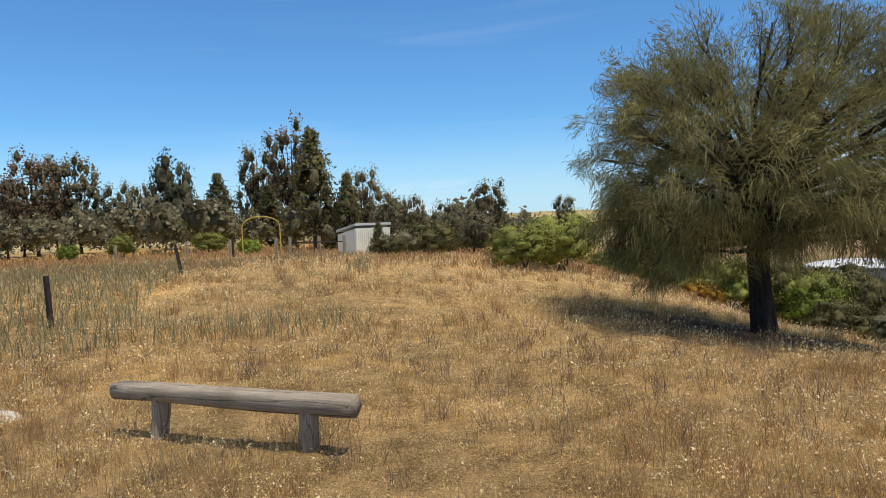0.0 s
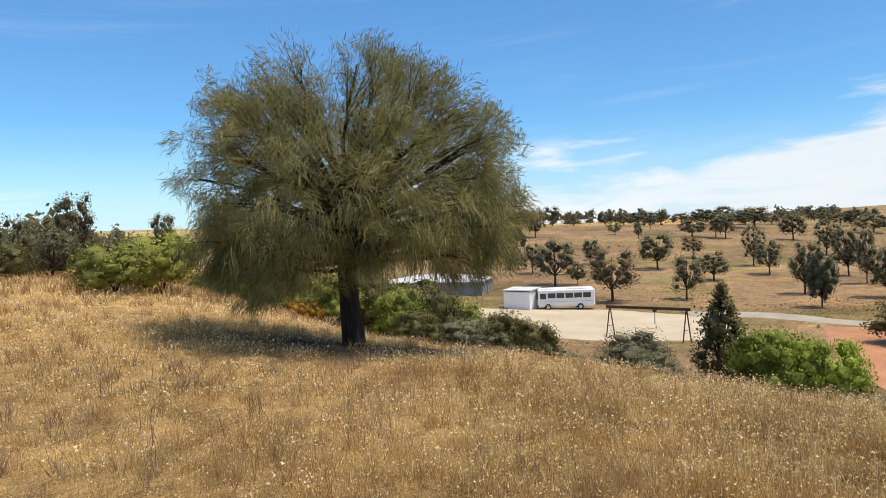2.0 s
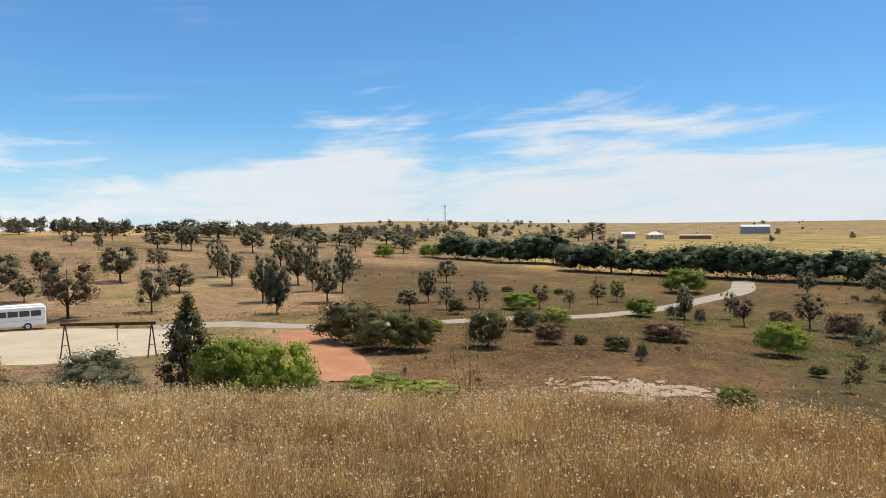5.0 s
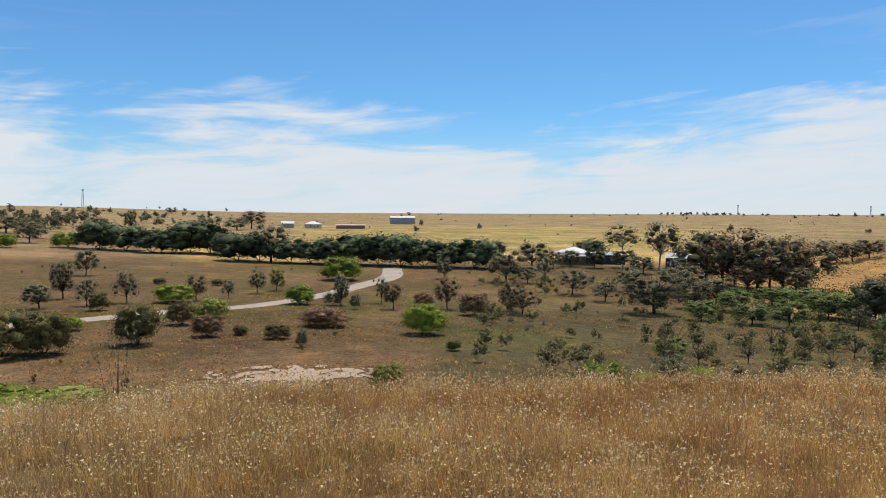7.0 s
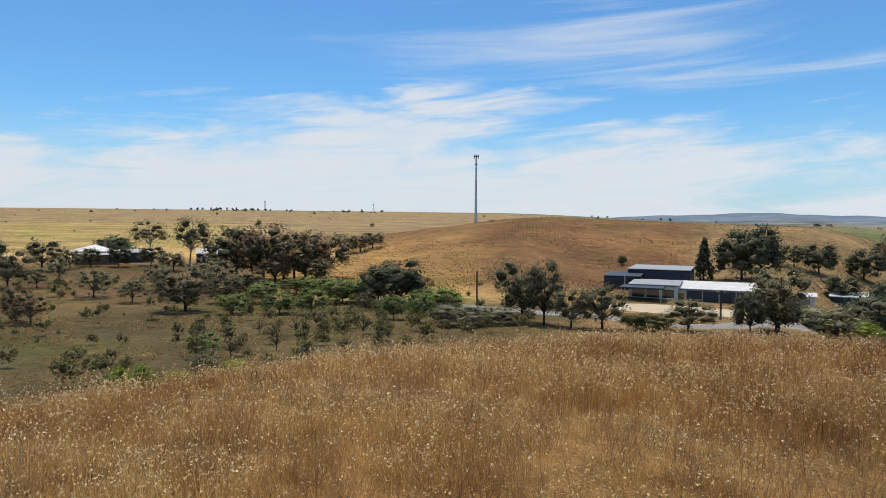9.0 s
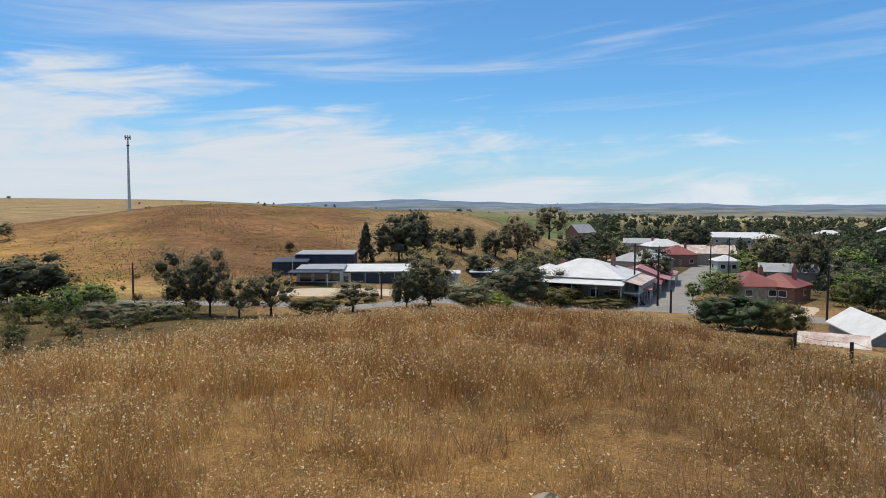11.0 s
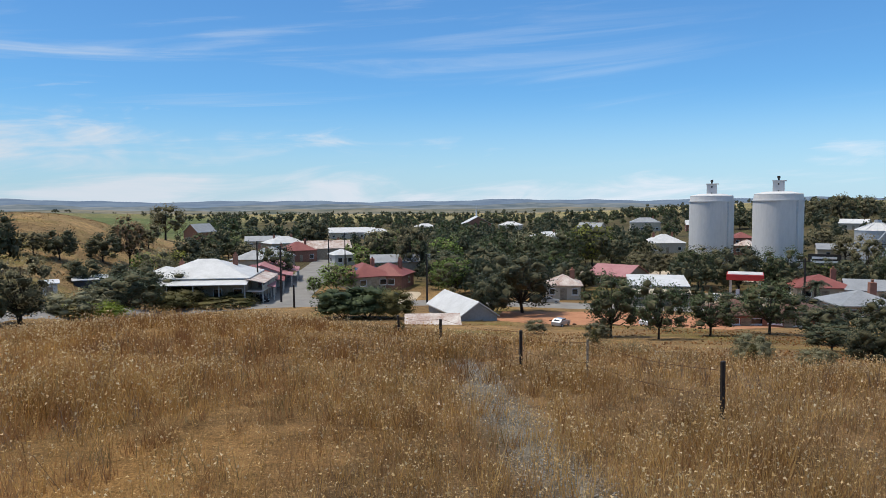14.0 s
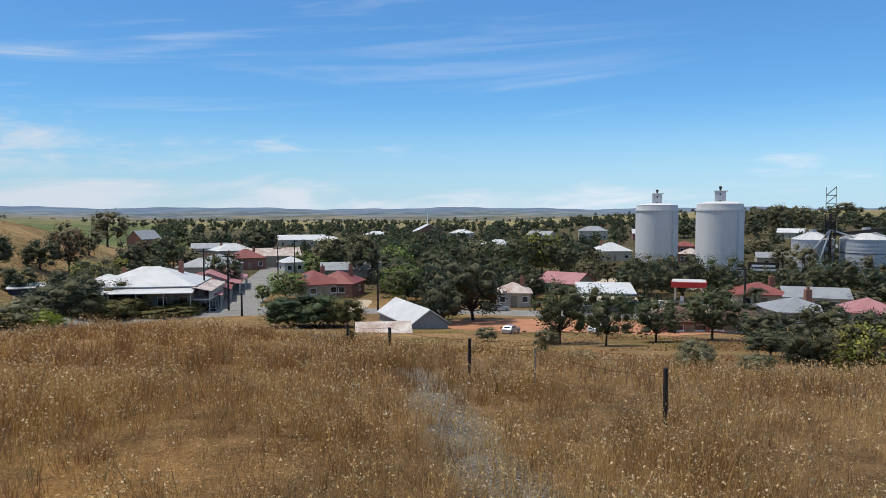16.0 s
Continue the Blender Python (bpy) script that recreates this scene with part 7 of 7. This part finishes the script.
# ---- yard: coach, white store, grey shed, swing frame ----
def coach():
    p = place(41.7, 91.0, .03)
    ob = thing("bus", "white minibus with dark windows on the gravel yard", "bus", at=p, turn=-41.7 + 8)
    L, W, H = 7.2, 2.1, 2.2
    body = part("body", box(L, W, H, 0, 0, .42, .14), PAINT_WHITE, ob)
    part("roof", box(L - .5, W - .3, .14, .1, 0, .42 + H - .02, .05), PAINT_WHITE, body)
    for s in (-1, 1):
        for i in range(5):
            part("window", box(.98, .03, .62, -2.35 + 1.12 * i + .45, s * (W / 2 + .004), 1.52), GLASS_DARK, body)
        part("stripe", box(L - .4, .02, .05, 0, s * (W / 2 + .006), 1.05), STEEL, body)
    part("windscreen", box(.04, W - .35, .85, -L / 2 - .008, 0, 1.4), GLASS_DARK, body)
    part("side_glass", box(.75, .03, .7, -L / 2 + .62, -(W / 2 + .006), 1.42), GLASS_DARK, body)
    part("rear_window", box(.04, W - .5, .6, L / 2 + .008, 0, 1.55), GLASS_DARK, body)
    yel = mottled("yellow_plate", (.6, .42, .02), (.7, .5, .03), 1, .6, 0, 0)
    part("sign", box(.03, .35, .3, L / 2 + .02, -.6, 1.05), yel, body)
    part("bumper", box(.12, W - .1, .25, L / 2 + .02, 0, .42), STEEL, body)
    for x in (-2.35, 1.75):
        for s in (-1, 1):
            wh = part("wheel", tube([(x, s * .86, .4), (x, s * 1.08, .4)], .4, 18), RUBBER, ob)
            part("rim", tube([(x, s * 1.075, .4), (x, s * 1.09, .4)], .23, 12), STEEL, wh)
    return ob


coach()
store = building("store", "white box-like site store with timber end doors", "store", 38.2, 89.5, 3.6, 3.4, 2.3, "skillion", IRON_WHITE, PAINT_WHITE, .15, -24, over=.15, windows=0, door=False, group="")
part("end_panel", box(.06, 3.0, 1.9, -1.84, 0, 0), WOOD_GREY, store)
building("shed", "grey shed with low white iron roof behind shrubs", "shed", 31.4, 108, 16, 10, 2.4, "hip", IRON_WHITE, IRON_GREY, .9, -14, over=.3, windows=0, group="", sink=.5)


def swing_frame():
    a, c = place(45.2, 67), place(51.0, 64.6)
    d = c - a
    ob = thing("steel_frame", "rusty steel gantry beam standing on paired legs", "frame", at=(a.x, a.y, a.z), turn=math.degrees(math.atan2(d.y, d.x)))
    L, H = d.xy.length, EYE_H - 67 * math.tan(radians(6.6)) - a.z
    part("beam", box(L + .7, .18, .26, L / 2, 0, H, .02), RUST, ob)
    for x, foot in ((0.0, 0.0), (L, c.z - a.z)):
        for y in (-.45, .45):
            part("leg", tube([(x + y * .5, y * 1.3, foot - .4), (x, y * .2, H + .05)], .055, 8), RUST, ob)
        part("crossbar", tube([(x - .16, -.42, foot + 1.1), (x + .16, .42, foot + 1.1)], .03, 6), RUST, ob)
    part("hook", tube([(L * .6, 0, H), (L * .6, 0, H - 1.3)], .045, 8), STEEL, ob)
    part("trolley", box(.3, .3, .22, L * .6, 0, H - .2, .02), RUST, ob)


swing_frame()


# ---- far farm ----
building("farm_shed", "big open-fronted farm shed with white roof", "shed", 97.8, 690, 24, 14, 6.0, "gable", IRON_WHITE, IRON_GREY, 2.0, 5, windows=0, group="far farm")
building("farmhouse", "white-roofed farmhouse among gum trees", "house", 90.6, 520, 11, 9, 3.0, "hip", IRON_WHITE, WALL_CREAM, 2.2, 10, windows=2, chimneys=1, group="far farm")
building("farm_shed", "low rusty implement shed", "shed", 93.6, 520, 21, 8, 2.4, "skillion", IRON_RUST, WALL_BRICK, .7, 0, windows=0, door=False, group="far farm")
building("farm_shed", "small pale farm shed", "shed", 88.6, 520, 9, 7, 3.0, "gable", IRON_WHITE, IRON_GREY, 1.6, 0, windows=0, group="far farm")
building("farmhouse", "homestead with white iron roof and dark verandah", "house", 111.8, 197, 9.5, 9, 3.0, "hip", IRON_WHITE, WALL_STONE, 1.6, 8, windows=3, chimneys=1, verandah=(2.2, IRON_GREY), group="")
building("shed", "dark shed with grey iron roof by the homestead", "shed", 114.6, 200, 8, 6, 2.4, "skillion", IRON_GREY, IRON_DARK, .6, 4, windows=0, door=False, group="")
building("shed", "dark shed under the gum trees", "shed", 120.0, 196, 7, 6, 2.4, "gable", IRON_GREY, IRON_DARK, 1.2, -8, windows=0, group="")


# ---- masts, poles and fences ----
def monopole(b, r, h):
    p = place(b, r, -.5)
    ob = thing("phone_mast", "slim grey telecommunication mast with antennas on top", "mast", at=p)
    part("pole", tube([(0, 0, 0), (0, 0, h)], [.75, .36], 12), STEEL, ob)
    for k in range(6):
        a = 2 * math.pi * k / 6
        part("antenna", box(.28, .28, 1.9, 1.15 * math.cos(a), 1.15 * math.sin(a), h - 1.7), STEEL, ob)
    part("headframe", tube([(0, 0, h - 1.0), (0, 0, h - .7)], 1.2, 12), STEEL_DARK, ob)
    part("ring", tube([(0, 0, h - 4.6), (0, 0, h - 4.3)], .8, 10), STEEL_DARK, ob)
    part("cabinet", box(3.5, 3, 2.6, -4, 0, -.5, .05), IRON_GREY, ob)


monopole(141.0, 345, 36.9)


def lattice(b, r, h, label="far lattice radio mast on the ridge"):
    p = place(b, r, -.5)
    ob = thing("radio_mast", label, "mast", at=p)
    for k in range(3):
        a = 2 * math.pi * k / 3
        part("leg", tube([(2.2 * math.cos(a), 2.2 * math.sin(a), 0), (.9 * math.cos(a), .9 * math.sin(a), h)], .22, 5), STEEL, ob)
    for k in range(8):
        z = h * k / 8
        q = 2.2 - 1.3 * k / 8
        bm = bmesh.new()
        for i in range(3):
            a, c = 2 * math.pi * i / 3, 2 * math.pi * (i + 1) / 3
            tube([(q * math.cos(a), q * math.sin(a), z), (q * .94 * math.cos(c), q * .94 * math.sin(c), z + h / 8)], .14, 4, bm)
        part("brace", bm, STEEL, ob)
    part("dish", tube([(0, 0, h - 1.5), (0, 0, h + .6)], 1.5, 10), STEEL, ob)


lattice(73.9, 1150, 27)
lattice(124.0, 1500, 22, "thin far mast on the skyline")
lattice(132.6, 1500, 20, "thin far radio mast on the skyline")


def power_pole(b, r, h, arm=1.6):
    p = place(b, r, -.4)
    ob = thing("power_pole", "slim dark power pole with a cross arm", "pole", "power poles", p, -b)
    ob.scale = [grown(b, r)] * 3
    part("pole", tube([(0, 0, 0), (0, 0, h)], [.15, .11], 8), STEEL_DARK, ob)
    if arm:
        part("cross_arm", box(arm, .12, .14, 0, 0, h - .5), STEEL_DARK, ob)
        for x in (-.42, 0, .42):
            part("insulator", tube([(x * arm, 0, h - .36), (x * arm, 0, h - .14)], .05, 6), PAINT_WHITE, ob)


for b, r, h, arm in ((141.2, 111, 6.0, 0), (160.2, 108, 4.6, 1.2), (163.2, 122, 7.0, 1.8), (180.6, 112, 9.0, 1.8), (182.4, 100, 8.2, 1.6), (186.2, 150, 9, 1.8), (194.2, 96, 7, 0), (187.5, 190, 10, 1.8), (183.4, 93, 3.2, 0), (223.0, 103, 6, 1.6), (105.8, 175, 7, 1.5)):
    power_pole(b, r, h, arm)


def stake(b, r, h, mat, label, lean=0.0, w=.05):
    p = place(b, r, -.2)
    ob = thing("fence_post", label, "post", "fence posts on the hill", p, b * 7 % 90)
    own = box(w, w, h + .2, 0, 0, 0, .006)
    bmesh.ops.transform(own, matrix=Matrix.Rotation(radians(lean), 4, "Y"), verts=own.verts)
    part("post", own, mat, ob)
    return p + Vector((0, 0, .2))


dark = "dark rusted steel fence post in dry grass"
pale = "grey weathered timber fence stake in dry grass"
feet = [stake(219.9, 6.36, .50, STEEL_DARK, dark, 0, .034), stake(209.5, 7.73, .45, WOOD_GREY, pale, 0, .022), stake(204.0, 8.62, .44, STEEL_DARK, dark, 0, .036), stake(197.0, 11.0, .42, STEEL_DARK, dark, 0, .04), stake(193.1, 15.6, .45, STEEL_DARK, dark, 3, .045)]
back = [stake(330.6, 13.9, .9, STEEL_DARK, dark, -3, .075), stake(339.6, 22.5, .85, STEEL_DARK, dark, -9, .085), stake(343.4, 36, 1.1, STEEL_DARK, dark, 0, .09)]


def wires(posts, heights, name):
    for h in heights:
        bm = bmesh.new()
        for a, c in zip(posts, posts[1:]):
            n = 6
            tube([a.lerp(c, k / n) + Vector((0, 0, h - .05 * math.sin(math.pi * k / n))) for k in range(n + 1)], .0025, 4, bm, False)
        ob = new(name, None)
        tagged(ob, "thin sagging rusty fence wire between posts", "wire", "fence wires")
        part("strand", bm, RUST, ob)


wires(feet, (.2, .42), "fence_wire")
wires(back, (.3, .7), "fence_wire")


# ---- the native garden behind the paddock ----
SHED_CREAM = mottled("cream_corrugated_iron", (.76, .73, .60), (.84, .81, .69), .8, .6, 0, .1)


def garden():
    gs = building("garden_shed", "cream corrugated garden shed with sloping roof", "shed", -6.3, 37.0, 2.1, 2.0, 1.6, "skillion", IRON_WHITE, SHED_CREAM, -.3, 30, over=.05, windows=0, door=False, group="")
    for k in range(18):
        part("rib", box(.03, .03, 1.5, -1.0 + k * .117, -1.01, .02), SHED_CREAM, gs)
    yellow = mottled("yellow_paint", (.42, .30, .05), (.58, .43, .09), 3, .6, 0, .1)
    for b, r, w, h, mat, name in ((-14.4, 45, 2.3, 2.5, yellow, "yellow-painted steel garden arch"), (-11.2, 39, 1.2, 2.45, STEEL_DARK, "dark steel arched garden gateway")):
        p = place(b, r)
        ob = thing("garden_arch", name + " with trellis sides", "arch", at=p, turn=-b)
        for y in (0, .6):
            pts = [(-w / 2, y, -.2), (-w / 2, y, h * .75)] + [(-w / 2 * math.cos(a), y, h * .75 + h * .25 * math.sin(a)) for a in (math.pi * k / 8 for k in range(1, 8))] + [(w / 2, y, h * .75), (w / 2, y, -.2)]
            part("hoop", tube(pts, .03, 6), mat, ob)
        for k in range(5):
            for x in (-w / 2, w / 2):
                part("rung", tube([(x, 0, .3 + k * .3), (x, .6, .3 + k * .3)], .02, 5), mat, ob)
    for b, r in ((-9.9, 37), (-12.2, 38), (-7.9, 36), (-13.3, 39), (-16.8, 40), (-20, 42), (-25, 44)):
        p = place(b, r, -.2)
        ob = thing("garden_post", "pale weathered timber garden fence post", "post", "garden fence posts", p)
        part("post", box(.14, .14, 1.3, 0, 0, 0, .01), WOOD_GREY, ob)
    a, c = place(-12.2, 38, .8), place(-7.9, 36, .8)
    rail = new("garden_rail", None)
    tagged(rail, "long horizontal steel garden rail between posts", "rail")
    part("bar", tube([a, c], .03, 6), STEEL_DARK, rail)


garden()


# ---- loose things on the hilltop ----
def second_log():
    p = place(179.2, 3.11)
    ob = thing("log_bench", "weathered grey log bench with a sawn round end", "bench", at=(p.x, p.y, p.z), turn=77)
    s = part("seat", log_mesh(2.3, .088, .1, 5), WOOD_GREY, ob, "", True)
    s.matrix_basis = pose(0, 0, .30)
    for x in (.45, 1.8):
        leg = part("leg", log_mesh(.40, .08, .08, 6, 14), WOOD_GREY, ob, "", True)
        leg.matrix_basis = pose(x, 0, -.15, 0, -90, 0)


second_log()


def rock(b, r, w, d, h, seed, label, mat=None):
    p = place(b, r, -.03)
    ob = thing("rock", label, "rock", at=p, turn=seed * 40)
    bm = bmesh.new()
    bmesh.ops.create_icosphere(bm, subdivisions=2, radius=1)
    rng = random.Random(seed)
    for v in bm.verts:
        q = 1 + rng.uniform(-.14, .14)
        v.co = Vector((v.co.x * w / 2 * q, v.co.y * d / 2 * q, max(v.co.z, -.3) * h * q))
    part("stone", bm, mat or STONE_PALE, ob)


STONE_PALE = mottled("pale_limestone", (.42, .36, .28), (.66, .60, .50), 4, .9, bump=.6)
rock(327.2, 7.9, .42, .3, .12, 4, "pale limestone slab in the dry grass")
rock(198.4, 6.2, .16, .08, .04, 2, "small flat pale stone in the grass")
rock(204.2, 7.8, .12, .09, .05, 3, "small pale stone beside the track")


def fallen_branch():
    p = place(36.2, 40, .3)
    ob = thing("fallen_branch", "bleached grey fallen branch arching over shrubs", "branch", at=p, turn=-36)
    part("limb", tube([(-1.6, 0, -.4), (-.9, .1, .3), (-.1, 0, .75), (.7, 0, .7), (1.1, .1, .35)], [.06, .1, .15, .17, .12], 9), BARK_PALE, ob, "", True)


fallen_branch()
SCRAP = [(203.3, 74, .9), (204.6, 75, .8), (206.2, 72, .6), (208.8, 68, .8), (214.6, 70, .9), (215.4, 69, .8), (216.1, 68, .7)]
for b, r, s in SCRAP:
    p = place(b, r)
    ob = thing("scrap_heap", "heap of rusty scrap iron in the dirt lot", "scrap", "scrap heaps", p, b * 31 % 180)
    for k in range(5):
        q = tree_rng.uniform(.3, .9) * s
        part("piece", box(q, q * .6, q * .5, tree_rng.uniform(-.7, .7) * s, tree_rng.uniform(-.6, .6) * s, .0, .04, rot=Matrix.Rotation(tree_rng.uniform(-.4, .4), 4, "X")), RUST, ob)


# ---- solar panels on the red roofs, a date palm, stone heap ----
def solar():
    m = Mat("blue_solar_glass", .12, 0, .6).colour((.03, .06, .16))
    p = place(189.0, 127)
    ob = thing("solar_panels", "row of blue solar panels on a red roof", "solar panel", at=(p.x, p.y, p.z + 3.35 * grown(189, 127)), turn=-189 + 22)
    ob.scale = [grown(189, 127)] * 3
    for k in range(4):
        pn = part("panel", box(1.0, 1.6, .06, -1.6 + 1.06 * k, -1.55, .1, .005, rot=Matrix.Rotation(radians(24), 4, "X")), m, ob)


solar()


def palm():
    p = place(223.8, 100)
    ob = thing("date_palm", "short date palm with arching dark fronds", "palm", at=p)
    ob.scale = [grown(223.8, 100)] * 3
    part("trunk", tube([(0, 0, -.5), (.05, 0, 1.4), (0, 0, 2.4)], [.28, .24, .26], 10), BARK, ob)
    rng = np.random.default_rng(4)
    vs, fs, o = [], [], 0
    for k in range(34):
        a, e = k * 2.4, rng.uniform(.05, 1.2)
        d = np.array([math.cos(a), math.sin(a), 0])
        pts = [np.array([0, 0, 2.4]) + d * (2.1 * t * math.cos(e)) + np.array([0, 0, 2.0 * t * math.sin(e) - 1.3 * t * t]) for t in np.linspace(0, 1, 9)]
        side = np.array([-d[1], d[0], 0])
        for i in range(8):
            for s in (-1, 1):
                tip = pts[i + 1] + side * s * .32 - np.array([0, 0, .14])
                vs += [pts[i], pts[i + 1], tip]
                fs.append((o, o + 1, o + 2))
                o += 3
    part("crown", big_mesh("crown", np.array(vs), np.array(fs), LEAF_DARK), None, ob)


palm()

# ---- shade trees that fill the town, and the far woods ----
town_rng = random.Random(77)
KEEP = [(b, r, w * .75 + 3) for b, r, w, *_ in HOUSES] + [(176.6, 112, 14), (182, 135, 12), (209.6, 132, 9), (212.6, 100, 8), (219, 104, 10), (216.5, 228, 11), (221.1, 205, 11), (227.2, 190, 9), (230.6, 186, 9), (228.5, 180, 6), (196.9, 78, 8), (192, 169, 10), (224.2, 178, 6)]
KEEP_XY = [(r * math.sin(radians(b)), r * math.cos(radians(b)), w) for b, r, w in KEEP]


def open_sight(b, r):
    """Leaves streets, yards and house fronts clear."""
    if r < 300 and 181.5 + (r - 95) * .012 < b < 187.2:
        return False
    if 150 < r < 195 and 206 < b < 232:
        return False
    x, y = r * math.sin(radians(b)), r * math.cos(radians(b))
    for hx, hy, w in KEEP_XY:
        if math.hypot(x - hx, y - hy) < w:
            return False
        hb, hr = math.degrees(math.atan2(hx, hy)) % 360, math.hypot(hx, hy)
        if r < hr and hr - r < (60 if hr > 200 else 26) and abs(b - hb) < math.degrees(w * .8 / hr):
            return False
    return True


placed = 0
while placed < 78:
    b, r = town_rng.uniform(172, 234), math.sqrt(town_rng.uniform(112 ** 2, 240 ** 2))
    if not open_sight(b, r):
        continue
    kind = town_rng.choice(["dark_tree", "dark_tree", "gum", "pine", "dark_tree", "grey_gum", "pine", "green_tree"])
    h = town_rng.uniform(5.5, 11) * (1 if r > 160 else .75)
    plant(kind, b, r, h, h * town_rng.uniform(.8, 1.15))
    placed += 1


def far_woods(name, label, b0, b1, r0, r1, n, size, mat, seed, gaps=.35, skip=True, core=.58):
    """Many far tree crowns joined in one."""
    rng = np.random.default_rng(seed)
    vs, fs, ns, o = [], [], [], 0
    for _ in range(n):
        b, r = rng.uniform(b0, b1), math.sqrt(rng.uniform(r0 ** 2, r1 ** 2))
        x, y = r * math.sin(radians(b)), r * math.cos(radians(b))
        if float(value_noise(np.array([x]), np.array([y]), 70, seed)[0]) < gaps or (skip and not open_sight(b, r)):
            continue
        k = grown(b, r)
        h = size * rng.uniform(.55, 1.25) * (k if r < 330 else 1)
        x, y, z = place(b, r)
        wide = h * rng.uniform(.26, .42)
        lobes = [((x, y, z + h * .5), (wide * .9, wide * .9, h * .36))]
        for q in range(6):
            a = 1.05 * q + rng.uniform(-.4, .4)
            e = rng.uniform(.3, .95)
            lobes.append(((x + wide * .75 * e * math.cos(a), y + wide * .75 * e * math.sin(a), z + h * (.84 - .42 * e) * rng.uniform(.85, 1.1)), (wide * rng.uniform(.4, .6), wide * rng.uniform(.4, .6), h * rng.uniform(.15, .22))))
        near = r < 330
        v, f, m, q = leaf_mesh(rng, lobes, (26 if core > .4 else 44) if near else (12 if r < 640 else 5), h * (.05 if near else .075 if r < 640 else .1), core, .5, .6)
        vs.append(v)
        fs.append(f + o)
        ns.append(q)
        o += len(v)
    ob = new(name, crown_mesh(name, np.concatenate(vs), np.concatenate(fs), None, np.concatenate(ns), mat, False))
    return tagged(ob, label, "trees", kind="stuff")


far_woods("town_trees", "dark shade trees crowding the far town", 177, 240, 190, 620, 850, 8.5, LEAF_DARK, 31, .25)
far_woods("town_gums", "olive gum trees crowding the far town", 177, 240, 190, 700, 620, 8.5, LEAF_PINE, 32, .25)
far_woods("plain_trees", "far scattered trees on the plain beyond the town", 172, 242, 620, 1150, 620, 8, LEAF_DARK, 33, .3, False)
far_woods("ridge_trees", "dark gum trees along the far ridge", 36, 76, 285, 430, 300, 7.0, LEAF_GUM, 34, .3, False)
far_woods("paddock_trees", "far scattered paddock trees on stubble", 72, 150, 420, 1500, 60, 7, LEAF_GUM, 35, .4, False)
far_woods("paddock_bushes", "small dark bushes dotted over pasture", 60, 165, 240, 900, 110, 2.2, LEAF_GUM, 36, .3, False)
far_woods("garden_scrub", "dense dark scrub behind the garden", -44, 8, 62, 125, 300, 5.0, LEAF_GUM, 37, .12, False)
far_woods("creek_scrub", "grey-green creekside scrub in the valley", 104, 146, 50, 150, 230, 2.3, LEAF_OLIVE, 38, .3, False, .45)
far_woods("slope_saltbush", "low grey-green bushes on the valley floor", 60, 125, 40, 180, 120, .7, LEAF_OLIVE, 39, .45, False, .3)
far_woods("near_town_trees", "dark shrubs and shade trees between the houses", 175, 240, 105, 200, 620, 5.2, LEAF_DARK, 40, .3)
far_woods("near_town_shrubs", "grey-green shrubs between the houses", 174, 236, 100, 190, 190, 3.6, LEAF_GUM, 41, .3)
far_woods("plain_hedges", "far scattered trees on the open plain", 150, 242, 1150, 1900, 160, 9, LEAF_DARK, 42, .5, False)
far_woods("skyline_trees", "small dark clumps of trees on the skyline", 118, 134, 1420, 1500, 60, 8, LEAF_DARK, 43, .35, False)
far_woods("upper_slope_trees", "dark scattered trees high on the slope", 68, 84, 400, 760, 60, 7, LEAF_GUM, 44, .25, False)
